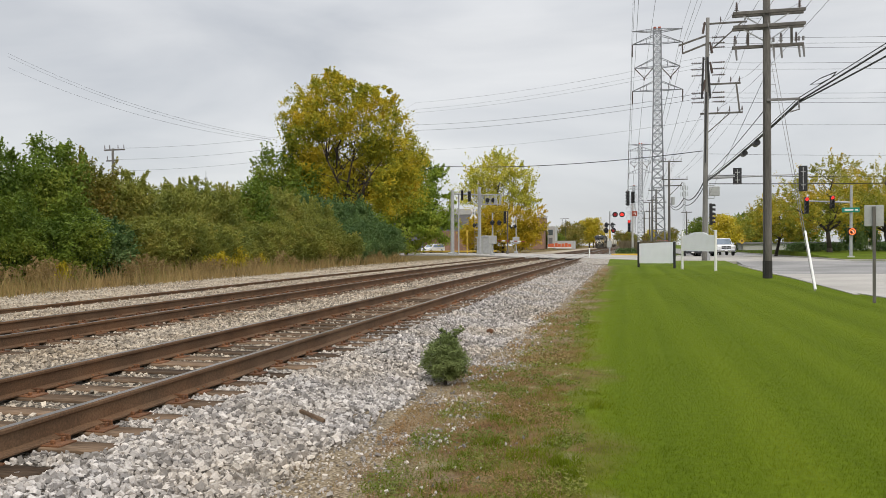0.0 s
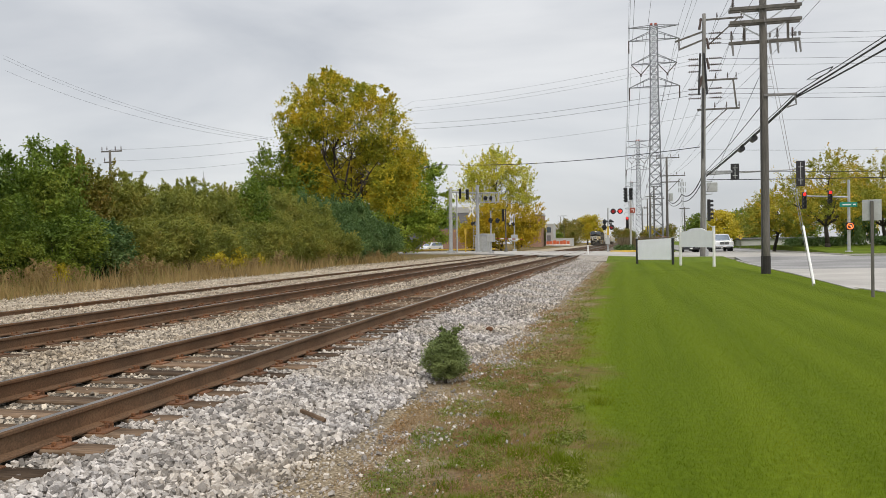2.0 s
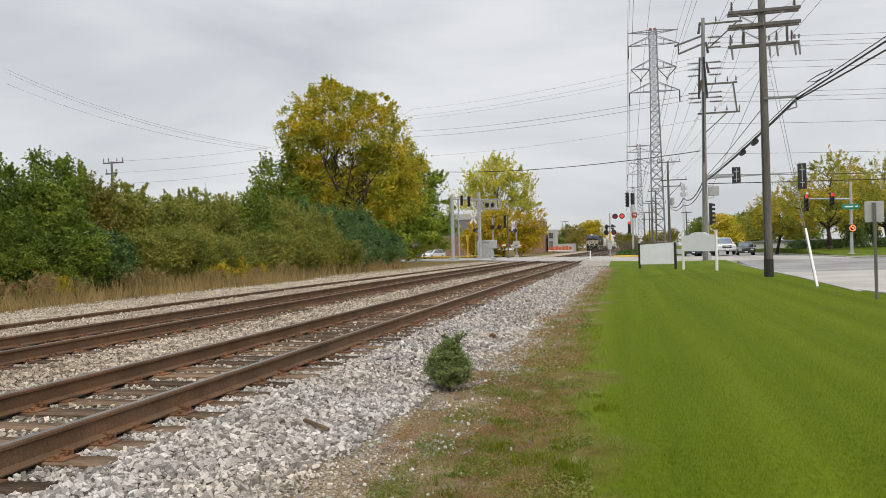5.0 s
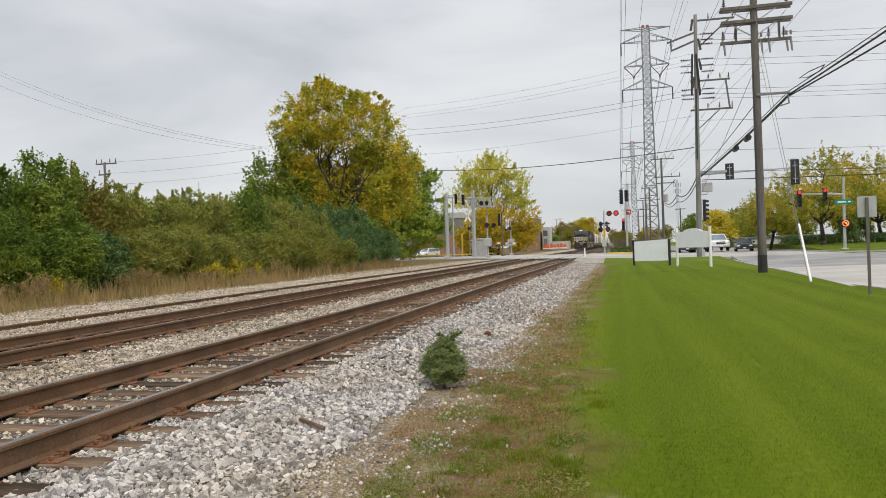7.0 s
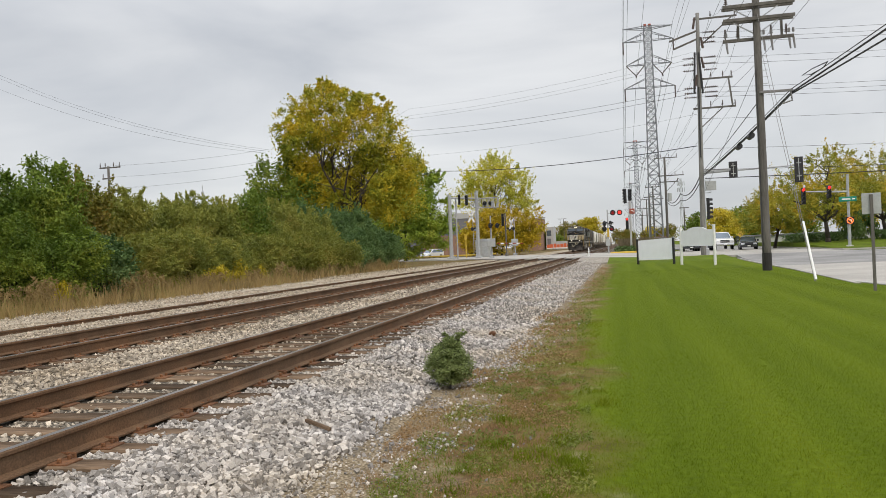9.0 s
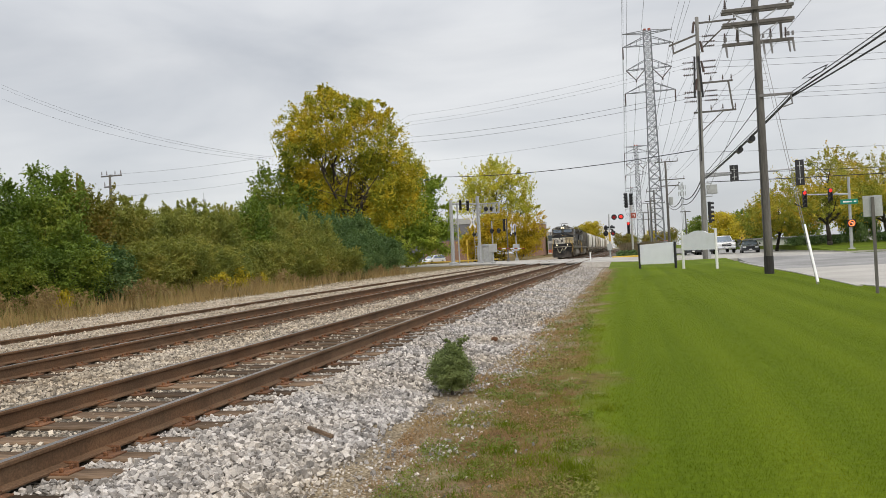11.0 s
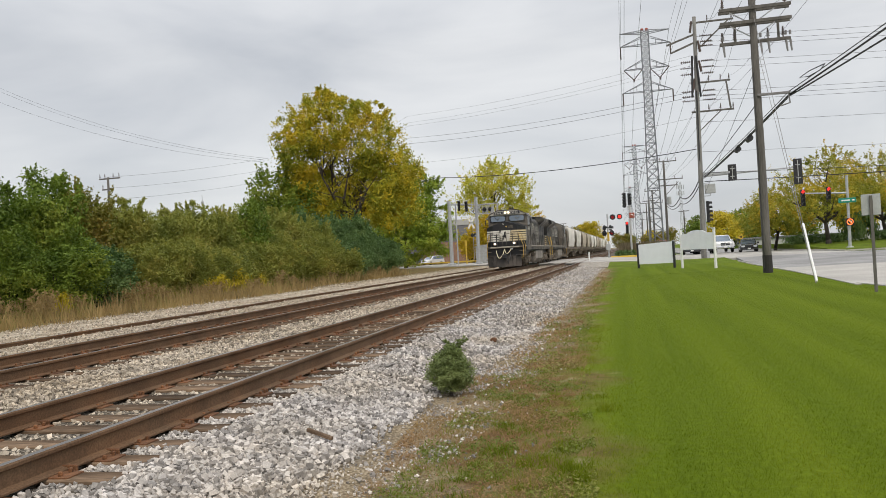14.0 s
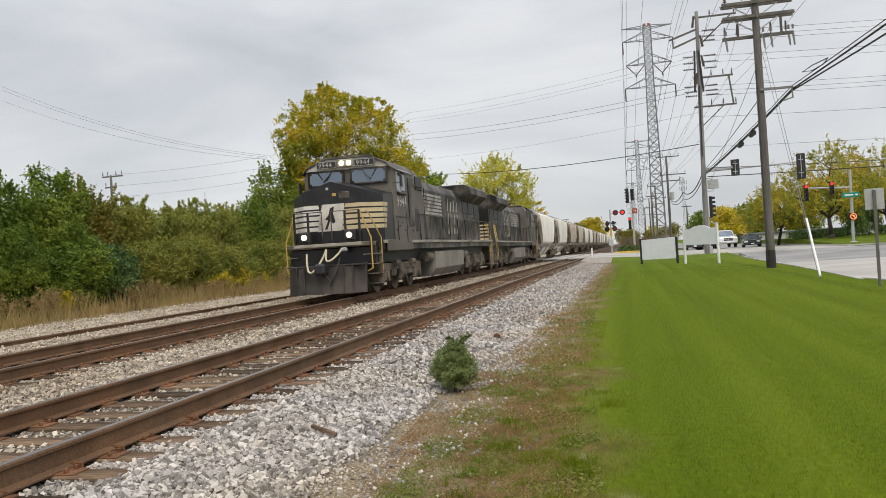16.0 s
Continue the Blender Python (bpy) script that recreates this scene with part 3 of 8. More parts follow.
    lone("kerb", slab([(16.3, 66.8, 0), (80, 67.8, 0), (80, 68.05, 0), (16.5, 67.05, 0), (16.5, 130, 0), (16.3, 130, 0)], 0.25), CONCRETE, "pale kerb of the far verge", "kerb", kind="structure")
    marks = Shape()
    for x0, y0, x1, y1, w in ((14.2, 48.0, 24.0, 50.5, 0.35), (11.5, 36.5, 13.4, 36.8, 0.3), (16.5, 40, 40, 42, 0.2)):
        d = Vector((x1 - x0, y1 - y0, 0)).normalized()
        o = Vector((-d.y, d.x, 0)) * w
        marks.quad((x0, y0, 0.02 + fall(y0) + 0.004), (x1, y1, 0.02 + fall(y1) + 0.004), (x1 + o.x, y1 + o.y, 0.024 + fall(y1)), (x0 + o.x, y0 + o.y, 0.024 + fall(y0)))
    part("lane_marking", marks, WHITE, road, "worn white lane marking")
    # concrete panels between and beside the rails
    deck = thing("crossing_deck", "pale concrete crossing panels between the rails", "level crossing", kind="structure")
    for cx in (NEAR_X, FAR_X):
        for x, w in ((cx, 1.26), (cx - 1.28, 0.86), (cx + 1.28, 0.86)):
            y = 71.3 - 1.15 * (x - NEAR_X)
            while y < CROSS_B - 1:
                key = "panel_wide" if w > 1 else "panel_narrow"
                me = bpy.data.meshes.get(key) or Shape().box(0, 0, 0, w, 2.38, 0.1, 0.015).mesh(key, CONCRETE)
                part("panel", me, None, deck, at=pose(x, y + 1.2, RAIL_Z + fall(y + 1.2) - 0.055, -0.18))
                y += 2.42


build_ground()
build_tracks()
build_roads()


# ---- stones, grass, weeds, shrubs and trees ----
def scatter_stones():
    rng = np.random.default_rng(11)
    xs, ys = [], []
    zones = [(-3.95, -2.15, 2.5, 9, 2200), (-3.95, -1.4, 9, 16, 800), (-3.95, -1.1, 16, 34, 280), (-3.95, -1.3, 34, 69, 95), (-5.5, -4, 26, 70, 60), (-8.15, -5.55, 40, 73, 55), (-2.5, -0.6, 2.8, 8, 1050), (-2.4, -0.8, 8, 16, 350), 
             (-5.6, -3.95, 2, 12, 420), (-5.6, -3.95, 12, 26, 190), (-8.15, -5.55, 4, 13, 680), (-8.15, -5.55, 13, 24, 330), (-8.15, -5.55, 24, 40, 130), (-9.8, -8.1, 7, 20, 190), (-9.8, -8.1, 20, 34, 80), (-12.4, -9.8, 9, 20, 300), (-12.4, -9.8, 20, 34, 130),
             (-12.0, -9.8, 34, 79, 40), (-9.8, -8.1, 34, 75, 35), (-17, -12.4, 11, 30, 70), (-18, -12.4, 30, 84, 16),
             (-3.95, -2.15, -4, 2.5, 900), (-5.6, -3.95, -4, 2, 300), (-8.15, -5.55, -4, 4, 420), (-9.8, -8.1, -4, 7, 150), (-12.4, -9.8, -4, 9, 160)]
    for a, b, c, d, per in zones:
        k = int((b - a) * (d - c) * per)
        xs.append(rng.uniform(a, b, k))
        ys.append(rng.uniform(c, d, k))
    x, y = np.concatenate(xs), np.concatenate(ys)
    keep = np.ones(len(x), bool)
    for cx in (NEAR_X, FAR_X):
        for s in (-1, 1):
            keep &= np.abs(x - cx - s * 0.7525) > 0.085
        on_tie = (np.abs(x - cx) < 1.27) & (np.abs((y + 3.0 + 0.26) % 0.52 - 0.26) < 0.125)
        keep &= ~(on_tie & (rng.random(len(x)) < 0.88))
    # the pale shoulder thins out into the dirt
    patchy = np.array([noise.noise(Vector((a * 1.1, b * 1.1, 7.0))) for a, b in zip(x, y)])
    xe = x - np.interp(y, [5, 16, 30, 66], [0, 0.6, 0.6, 0.4])
    thin = np.clip((xe + 2.75) / np.interp(y, [8, 16], [1.5, 0.8]) + patchy * np.interp(y, [8, 16], [1.1, 0.6]), 0, 0.95) * (xe > -2.75)
    keep &= rng.random(len(x)) > thin
    keep &= xe < -1.0 + patchy * 1.0
    x, y = x[keep], y[keep]
    n = len(x)
    px, pz = np.array([p[0] for p in PROFILE]), np.array([p[1] for p in PROFILE])
    z = np.interp(x, px, pz) + np.where(y > 30, -0.0031 * (y - 30), 0)
    pebble = x - np.interp(y, [5, 16, 30, 66], [0, 0.6, 0.6, 0.4]) > -2.25
    in_gauge = (np.abs(x - NEAR_X) < 1.3) | (np.abs(x - FAR_X) < 1.3)
    size = (0.0095 + 0.0155 * rng.random(n) ** 1.5) * np.where(in_gauge, 0.85, 1.0) * np.where(pebble, rng.choice([0.35, 0.42, 0.5, 0.7], n), 1.0) * np.where((x < -9.9), 0.8, 1.0) * (1 + 0.012 * np.clip(y - 8, 0, 40))
    cube = np.array([(a, b, c) for a in (-1, 1) for b in (-1, 1) for c in (-1, 1)], float)
    quads = np.array([(0, 1, 3, 2), (4, 6, 7, 5), (0, 4, 5, 1), (2, 3, 7, 6), (0, 2, 6, 4), (1, 5, 7, 3)])
    v = cube[None] * rng.uniform(0.55, 1.0, (n, 8, 3)) * rng.uniform(0.6, 1.4, (n, 1, 3)) + rng.normal(0, 0.13, (n, 8, 3))
    ang = rng.uniform(0, 2 * np.pi, (3, n))
    for k, (i, j) in enumerate(((0, 1), (1, 2), (0, 2))):
        c, s = np.cos(ang[k])[:, None], np.sin(ang[k])[:, None]
        a, b = v[:, :, i].copy(), v[:, :, j].copy()
        v[:, :, i], v[:, :, j] = a * c - b * s, a * s + b * c
    v = v * size[:, None, None] + np.stack([x, y, z + size * rng.uniform(-0.5, 1.5, n) - np.where(in_gauge, 0.012, 0.0)], -1)[:, None]
    for which, name, material, label in ((x > -4.0, "ballast_stones", STONE, "angular fresh grey limestone ballast on the track shoulder"), (x <= -4.0, "ballast_stones", STONE_OLD, "weathered tan limestone ballast between the rails and tracks")):
        w = v[which]
        f = (quads[None] + 8 * np.arange(len(w))[:, None, None]).reshape(-1, 4)
        tagged(new(name, big_mesh(name, w.reshape(-1, 3), f, material)), label, "ballast", kind="stuff")


def blades(name, material, label, category, boxes, seed, lean=0.5):
    """Grass blades. boxes: x0 x1 y0 y1 per-square-metre, height low and high, width, fade (share kept at the left edge)."""
    rng = np.random.default_rng(seed)
    P, H, W = [], [], []
    for x0, x1, y0, y1, per, h0, h1, w, fade in boxes:
        k = int((x1 - x0) * (y1 - y0) * per)
        x, y = rng.uniform(x0, x1, k), rng.uniform(y0, y1, k)
        if fade == 1 and x0 < 0:
            ragged = np.array([noise.noise(Vector((a * 1.3, b * 0.8, 2.5))) for a, b in zip(x, y)])
            edge = np.array([lawn_edge(b) for b in y])
            keep = rng.random(k) < np.clip((x - edge + 0.25) / 0.8 + ragged * 0.9, 0.0, 1)
            x, y = x[keep], y[keep]
        elif fade == 2:
            cx, cy = (x0 + x1) / 2, (y0 + y1) / 2
            far = np.hypot((x - cx) / (x1 - cx), (y - cy) / (y1 - cy)) + np.array([noise.noise(Vector((a * 9, b * 9, 4.5))) for a, b in zip(x, y)]) * 0.5
            keep = rng.random(k) < np.clip(1.15 - far * 1.25, 0, 1)
            x, y = x[keep], y[keep]
        elif fade < 1:
            clump = np.array([noise.noise(Vector((a * 1.6, b * 1.6, 0.5 + seed))) * 0.7 + noise.noise(Vector((a * 7, b * 6, 3.5 + seed))) * 0.75 for a, b in zip(x, y)])
            keep = rng.random(k) < np.clip(fade + clump * 1.3, 0.02, 1)
            x, y = x[keep], y[keep]
        P.append(np.stack([x, y], -1))
        H.append(rng.uniform(h0, h1, len(x)))
        W.append(np.full(len(x), w) * rng.uniform(0.7, 1.4, len(x)))
    P, H, W = np.concatenate(P), np.concatenate(H), np.concatenate(W)
    n = len(P)
    px, pz = np.array([p[0] for p in PROFILE]), np.array([p[1] for p in PROFILE])
    z = np.interp(P[:, 0], px, pz) + np.where(P[:, 1] > 30, -0.0031 * (P[:, 1] - 30), 0) - 0.01
    a = rng.uniform(0, 2 * np.pi, n)
    side = np.stack([np.cos(a), np.sin(a), np.zeros(n)], -1) * W[:, None] / 2
    base = np.concatenate([P, z[:, None]], -1)
    b = rng.uniform(0, 2 * np.pi, n)
    tip = base + np.stack([np.cos(b) * H * lean * rng.random(n), np.sin(b) * H * lean * rng.random(n), H], -1)
    v = np.stack([base - side, base + side, tip], 1).reshape(-1, 3)
    ob = new(name, big_mesh(name, v, np.arange(3 * n).reshape(-1, 3), material))
    return tagged(ob, label, category, kind="stuff")


def ground_mat(name, material, label, bands, seed, ragged, share):
    """Low weeds lying in uneven patches along the lawn's edge. bands: y0 y1, how far out from the edge and in, leaves per square metre, length."""
    rng = np.random.default_rng(seed)
    P, S = [], []
    for y0, y1, out, inside, per, size in bands:
        k = int((out + inside) * (y1 - y0) * per)
        y = rng.uniform(y0, y1, k)
        x = np.array([lawn_edge(b) for b in y]) + rng.uniform(-out, inside, k)
        patch = np.array([noise.noise(Vector((a * ragged, b * ragged * 0.8, seed))) + 0.6 * noise.noise(Vector((a * ragged * 4, b * ragged * 3.4, seed + 5))) for a, b in zip(x, y)])
        keep = rng.random(k) < np.clip((patch - share) * 1.7, 0.0, 1)
        P.append(np.stack([x, y], -1)[keep])
        S.append(size * rng.uniform(0.5, 1.4, keep.sum()))
    P, S = np.concatenate(P), np.concatenate(S)[:, None]
    n = len(P)
    px, pz = np.array([p[0] for p in PROFILE]), np.array([p[1] for p in PROFILE])
    z = np.interp(P[:, 0], px, pz) + np.where(P[:, 1] > 30, -0.0031 * (P[:, 1] - 30), 0)
    c = np.concatenate([P, z[:, None]], -1) + np.concatenate([np.zeros((n, 2)), S * rng.uniform(0.05, 1.2, (n, 1))], -1)
    t = rng.normal(size=(n, 3)) * np.array([1, 1, 0.55])
    t /= np.linalg.norm(t, axis=1, keepdims=True)
    u = np.cross(t, rng.normal(size=(n, 3)) * 0.6 + np.array([0, 0, 1]))
    u /= np.linalg.norm(u, axis=1, keepdims=True)
    v = np.stack([c - t * S / 2, c + u * S * 0.2, c + t * S / 2, c - u * S * 0.2], 1).reshape(-1, 3)
    return tagged(new(name, big_mesh(name, v, np.arange(4 * n).reshape(-1, 4), material)), label, "weeds", kind="stuff")


def leaf_cloud(name, blobs, count, size, material, seed, clumps=60, spread=0.28, hollow=0.5, flat=0.5, long=1.0, shoots=0.0, reach=2.4):
    """Leaves in clumps about a set of blobs (x, y, z, rx, ry, rz), with gaps between the clumps; a share of them sits on rising shoots."""
    rng = np.random.default_rng(seed)
    bl = np.array(blobs, float)
    vol = np.prod(bl[:, 3:], 1) ** 0.75
    k = clumps * len(bl)
    which = rng.choice(len(bl), k, p=vol / vol.sum())
    d = rng.normal(size=(k, 3))
    d /= np.linalg.norm(d, axis=1, keepdims=True)
    r = hollow + (1 - hollow) * rng.random((k, 1)) ** 0.6
    centre = bl[which, :3] + d * r * bl[which, 3:]
    spreads = bl[which, 3:].min(1) * spread * rng.uniform(0.5, 1.3, k)
    own = rng.integers(0, k, count)
    pos = centre[own] + np.clip(rng.normal(size=(count, 3)), -1.7, 1.7) * spreads[own][:, None] * np.array([1, 1, 0.7])
    out = d[own]
    if shoots:
        k2, m = int(k * 0.8), int(count * shoots)
        root = rng.choice(np.nonzero(d[:, 2] > -0.25)[0], k2)
        way = d[root] * 0.75 + np.array([0, 0, 0.7]) + rng.normal(size=(k2, 3)) * 0.3
        way /= np.linalg.norm(way, axis=1, keepdims=True)
        far = spreads[root] * reach * rng.uniform(0.5, 1.5, k2)
        on, u = rng.integers(0, k2, m), rng.random((m, 1))
        pos[:m] = centre[root][on] + (way[on] * u + rng.normal(size=(m, 3)) * 0.09 * (1.25 - u)) * far[on][:, None]
    nrm = out * 0.5 + rng.normal(size=(count, 3)) * 0.6 + np.array([0, 0, flat])
    nrm /= np.linalg.norm(nrm, axis=1, keepdims=True)
    t = np.cross(nrm, rng.normal(size=(count, 3)))
    t /= np.linalg.norm(t, axis=1, keepdims=True)
    u = np.cross(nrm, t)
    s = size * rng.uniform(0.6, 1.35, (count, 1))
    v = np.stack([pos - t * s * long, pos + u * s * 0.5, pos + t * s * long, pos - u * s * 0.5], 1).reshape(-1, 3)
    return big_mesh(name, v, np.arange(4 * count).reshape(-1, 4), material)


BARK = paint("grey_brown_bark", (0.055, 0.045, 0.036), 0.95, 0, 0.3, 4, 30, 0.01, 25, stretch=(1, 1, 0.3))
LEAF_MAPLE = leaf("yellowing_elm_leaves", [(0.14, 0.19, 0.016), (0.29, 0.30, 0.022), (0.54, 0.45, 0.028), (0.72, 0.50, 0.03)])
LEAF_GREEN = leaf("green_leaves", [(0.068, 0.125, 0.014), (0.165, 0.235, 0.026), (0.31, 0.325, 0.04)])
LEAF_YELLOW = leaf("yellow_leaves", [(0.24, 0.25, 0.016), (0.52, 0.42, 0.025), (0.62, 0.46, 0.03)])
LEAF_OLIVE = leaf("olive_feathery_leaves", [(0.145, 0.185, 0.034), (0.285, 0.295, 0.055), (0.47, 0.39, 0.085)])
LEAF_BLUE = leaf("blue_green_leaves", [(0.06, 0.12, 0.036), (0.125, 0.205, 0.06), (0.24, 0.32, 0.11)])
LEAF_LIME = leaf("bright_green_leaves", [(0.12, 0.20, 0.022), (0.27, 0.36, 0.04), (0.44, 0.46, 0.06)])
LEAF_BROWN = leaf("browning_leaves", [(0.095, 0.135, 0.018), (0.22, 0.20, 0.03), (0.34, 0.21, 0.045)])
LEAF_COTTON = leaf("cottonwood_leaves", [(0.33, 0.37, 0.04), (0.54, 0.52, 0.06), (0.74, 0.62, 0.07)])
LEAF_GOLD = leaf("deep_gold_leaves", [(0.24, 0.22, 0.016), (0.52, 0.39, 0.02), (0.64, 0.44, 0.022)])
LEAF_LOCUST = leaf("gold_green_locust_leaves", [(0.15, 0.20, 0.025), (0.36, 0.34, 0.034), (0.68, 0.42, 0.028)])
LEAF_CEDAR = leaf("cedar_needles", [(0.11, 0.15, 0.05), (0.20, 0.25, 0.08), (0.34, 0.37, 0.14)])
GRASS = leaf("lawn_blades", [(0.086, 0.128, 0.0045), (0.120, 0.167, 0.006), (0.20, 0.232, 0.014)], stripes=MOWN, spec=0.08)
GREEN_WEEDS = leaf("low_green_weeds", [(0.10, 0.15, 0.022), (0.18, 0.215, 0.035), (0.32, 0.29, 0.08)])
DRY_GRASS = leaf("dry_grass", [(0.15, 0.155, 0.035), (0.32, 0.23, 0.09), (0.45, 0.33, 0.16)])
RED_WEEDS = leaf("reddish_dead_weeds", [(0.24, 0.13, 0.058), (0.33, 0.21, 0.095), (0.23, 0.20, 0.06)])
SCRUB = leaf("grey_brown_scrub", [(0.11, 0.09, 0.05), (0.19, 0.15, 0.09), (0.12, 0.12, 0.05)])
WEED = leaf("goldenrod_gone_to_seed", [(0.13, 0.11, 0.04), (0.29, 0.205, 0.085), (0.37, 0.265, 0.11), (0.15, 0.16, 0.036)])


def limbs_shape(rng, base, targets, r):
    """Crooked tapering limbs from a trunk top to each target, each with side twigs."""
    s = Shape()
    for tx in targets:
        a, b = Vector(base), Vector(tx)
        pts = [a + (b - a) * k / 4 + Vector((rng.uniform(-1, 1), rng.uniform(-1, 1), rng.uniform(-0.3, 1.0))) * (b - a).length * 0.06 * (0 < k < 4) for k in range(5)]
        for k in range(4):
            s.rod(pts[k], pts[k + 1], r * (1 - k * 0.22), r * (1 - (k + 1) * 0.22), 6)
            if k:
                for _ in range(3):
                    e = pts[k] + Vector((rng.uniform(-1, 1), rng.uniform(-1, 1), rng.uniform(0.1, 1.1))).normalized() * (b - a).length * rng.uniform(0.25, 0.5)
                    s.rod(pts[k], e, r * 0.32, r * 0.06, 5)
    return s


def tree(label, at, blobs, trunk_h, trunk_r, count, size, material, seed, group="", clumps=60, spread=0.26, hollow=0.5, name="tree", forks=None, flat=0.5, long=1.0, shoots=0.3, reach=2.4):
    rng = random.Random(seed)
    t = thing(name, label, "tree", at, group)
    s = Shape()
    top = Vector((rng.uniform(-0.3, 0.3), rng.uniform(-0.3, 0.3), trunk_h))
    s.rod((0, 0, -0.3), (0, 0, 0.4), trunk_r * 1.35, trunk_r, 10)
    s.rod((0, 0, 0.4), top, trunk_r, trunk_r * 0.72, 10)
    part("trunk", s, BARK, t, smooth=True)
    aims = forks or [b[:3] for b in blobs]
    for aim in aims:
        part("limb", limbs_shape(rng, top, [aim], trunk_r * 0.5), BARK, t)
    part("crown", leaf_cloud("crown", blobs, count, size, material, seed, clumps, spread, hollow, flat, long, shoots, reach), None, t)
    return t


def build_plants():
    scatter_stones()
    blades("lawn_grass", GRASS, "short bright green mown lawn grass", "grass",
           [(-1.9, min(7.0, 0.3 * y + 1.2), y, y * 1.07, 7000 * (4 / y) ** 1.75, 0.014, 0.026 + 0.09 / y, 0.0010 * y ** 0.85, 1) for y in [2.6 * 1.07 ** k for k in range(41)]] + [
            (-1.7, -0.5, 2.8, 9, 3600, 0.02, 0.05, 0.006, 0.42), (-1.5, -0.5, 9, 16, 1600, 0.02, 0.05, 0.008, 0.32), (-1.4, -0.8, 16, 34, 300, 0.02, 0.05, 0.014, 0.3)], 3, 1.2)
    blades("dry_grass", DRY_GRASS, "thin dry grass on bare dirt", "grass",
           [(-1.9, -0.65, 2.8, 14, 1500, 0.015, 0.045, 0.005, 0.25), (-1.5, -0.7, 14, 40, 200, 0.02, 0.05, 0.014, 0.3)], 4, 1.3)
    blades("dead_weeds", RED_WEEDS, "matted reddish brown dead weeds along the ballast", "weeds",
           [(-1.9, -0.6, 4, 12, 7000, 0.015, 0.04, 0.006, 0.2), (-1.5, -0.8, 12, 40, 500, 0.02, 0.05, 0.012, 0.1), (-1.8, -0.65, 2.8, 12, 3600, 0.015, 0.04, 0.006, 0.08)], 8, 1.5)
    ground_mat("low_weeds", GREEN_WEEDS, "low green weeds creeping over bare dirt beside the lawn",
               [(2.8, 6, 1.15, 0.4, 6500, 0.023), (6, 10, 1.0, 0.4, 3600, 0.028), (10, 18, 0.5, 0.4, 1100, 0.042), (18, 40, 0.3, 0.3, 260, 0.06)], 71, 2.3, -0.02)
    ground_mat("dead_weeds", RED_WEEDS, "reddish brown dead weeds matted on the dirt",
               [(2.8, 6, 1.0, 0.25, 6500, 0.018), (6, 10, 1.25, 0.3, 6500, 0.022), (10, 18, 0.75, 0.25, 1900, 0.034), (18, 50, 0.4, 0.15, 350, 0.045)], 83, 1.1, -0.08)
    tufts = random.Random(19)
    tuft = [(-0.62, 4.1), (-0.35, 4.35), (-0.9, 3.95), (-0.55, 5.1), (-0.95, 4.5), (-0.5, 6.2), (-0.75, 6.6), (-0.45, 5.6), (-1.2, 5.4), (-0.9, 7.6)]
    tuft += [(tufts.uniform(-1.3, -0.15), tufts.uniform(3.2, 8.5)) for _ in range(34)]
    blades("grass_tuft", GRASS, "coarse dark green grass tufts", "grass",
           [(x - r, x + r, y - r, y + r, 4200, 0.03, 0.09, 0.006, 2) for x, y, r in [(x, y, tufts.uniform(0.06, 0.24)) for x, y in tuft]], 12, 1.3)
    blades("tall_weeds", WEED, "tall tan goldenrod and dry grass gone to seed", "weeds",
           [(-19.5, -16.3, 6, 40, 130, 0.15, 0.5, 0.03, 0.4), (-20.5, -17.2, 6, 40, 45, 0.4, 0.95, 0.035, 0.3), (-21, -17.8, 40, 66, 40, 0.3, 0.8, 0.05, 0.35)], 6, 0.6)
    clump = leaf_cloud("weed_heads", [(0, 0, 0.55, 0.35, 0.35, 0.5), (0.3, 0.2, 0.8, 0.16, 0.16, 0.45), (-0.25, -0.2, 0.75, 0.14, 0.14, 0.4)], 420, 0.03, WEED, 36, 24, 0.22, 0.2, 0.0, 3.2)
    wr = random.Random(17)
    for k in range(44):
        x, y = wr.uniform(-20.4, -17.9), wr.uniform(10, 66)
        w = thing("goldenrod", "tall goldenrod clump gone brown beside the siding", "weed", pose(x, y, ground_z(x, y), 0, 0, wr.uniform(0, 360)), "goldenrod along the siding")
        sc = wr.uniform(0.5, 0.95)
        w.scale = (sc, sc, sc * wr.uniform(0.8, 1.2))
        part("seed_head", clump, None, w)

    # the small cedar on the shoulder
    cedar = thing("cedar_seedling", "small dense dark green cedar seedling on the ballast shoulder", "shrub", pose(-2.0, 8.72, 0.0))
    s = Shape()
    rng = random.Random(2)
    s.rod((0, 0, -0.05), (0.04, 0, 0.5), 0.02, 0.006, 6)
    for k in range(26):
        z = 0.06 + 0.017 * k
        a = k * 2.4
        r = 0.24 * (1 - (z / 0.62) ** 2) + 0.05
        s.rod((0.02, 0, z), (0.02 + r * math.cos(a), r * math.sin(a), z + 0.16), 0.006, 0.002, 4)
    part("stem", s, BARK, cedar)
    part("needles", leaf_cloud("needles", [(0, 0, 0.2, 0.25, 0.25, 0.18), (0.0, 0, 0.33, 0.21, 0.21, 0.16), (0.05, 0, 0.46, 0.12, 0.12, 0.10), (0.14, 0, 0.57, 0.05, 0.05, 0.06), (-0.02, 0.02, 0.54, 0.04, 0.04, 0.06), (0.19, 0, 0.60, 0.03, 0.03, 0.035)],
                               22000, 0.009, LEAF_CEDAR, 9, 60, 0.19, 0.45, 0.9, 2.4), None, cedar)
    lone("rock", Shape().ball((0, 0, 0.06), 0.06, 8, 5, 1.1, 0.9, 0.8), RUST, "dark brown stone lying among the ballast", "stone", pose(-2.3, 13.5, -0.02))
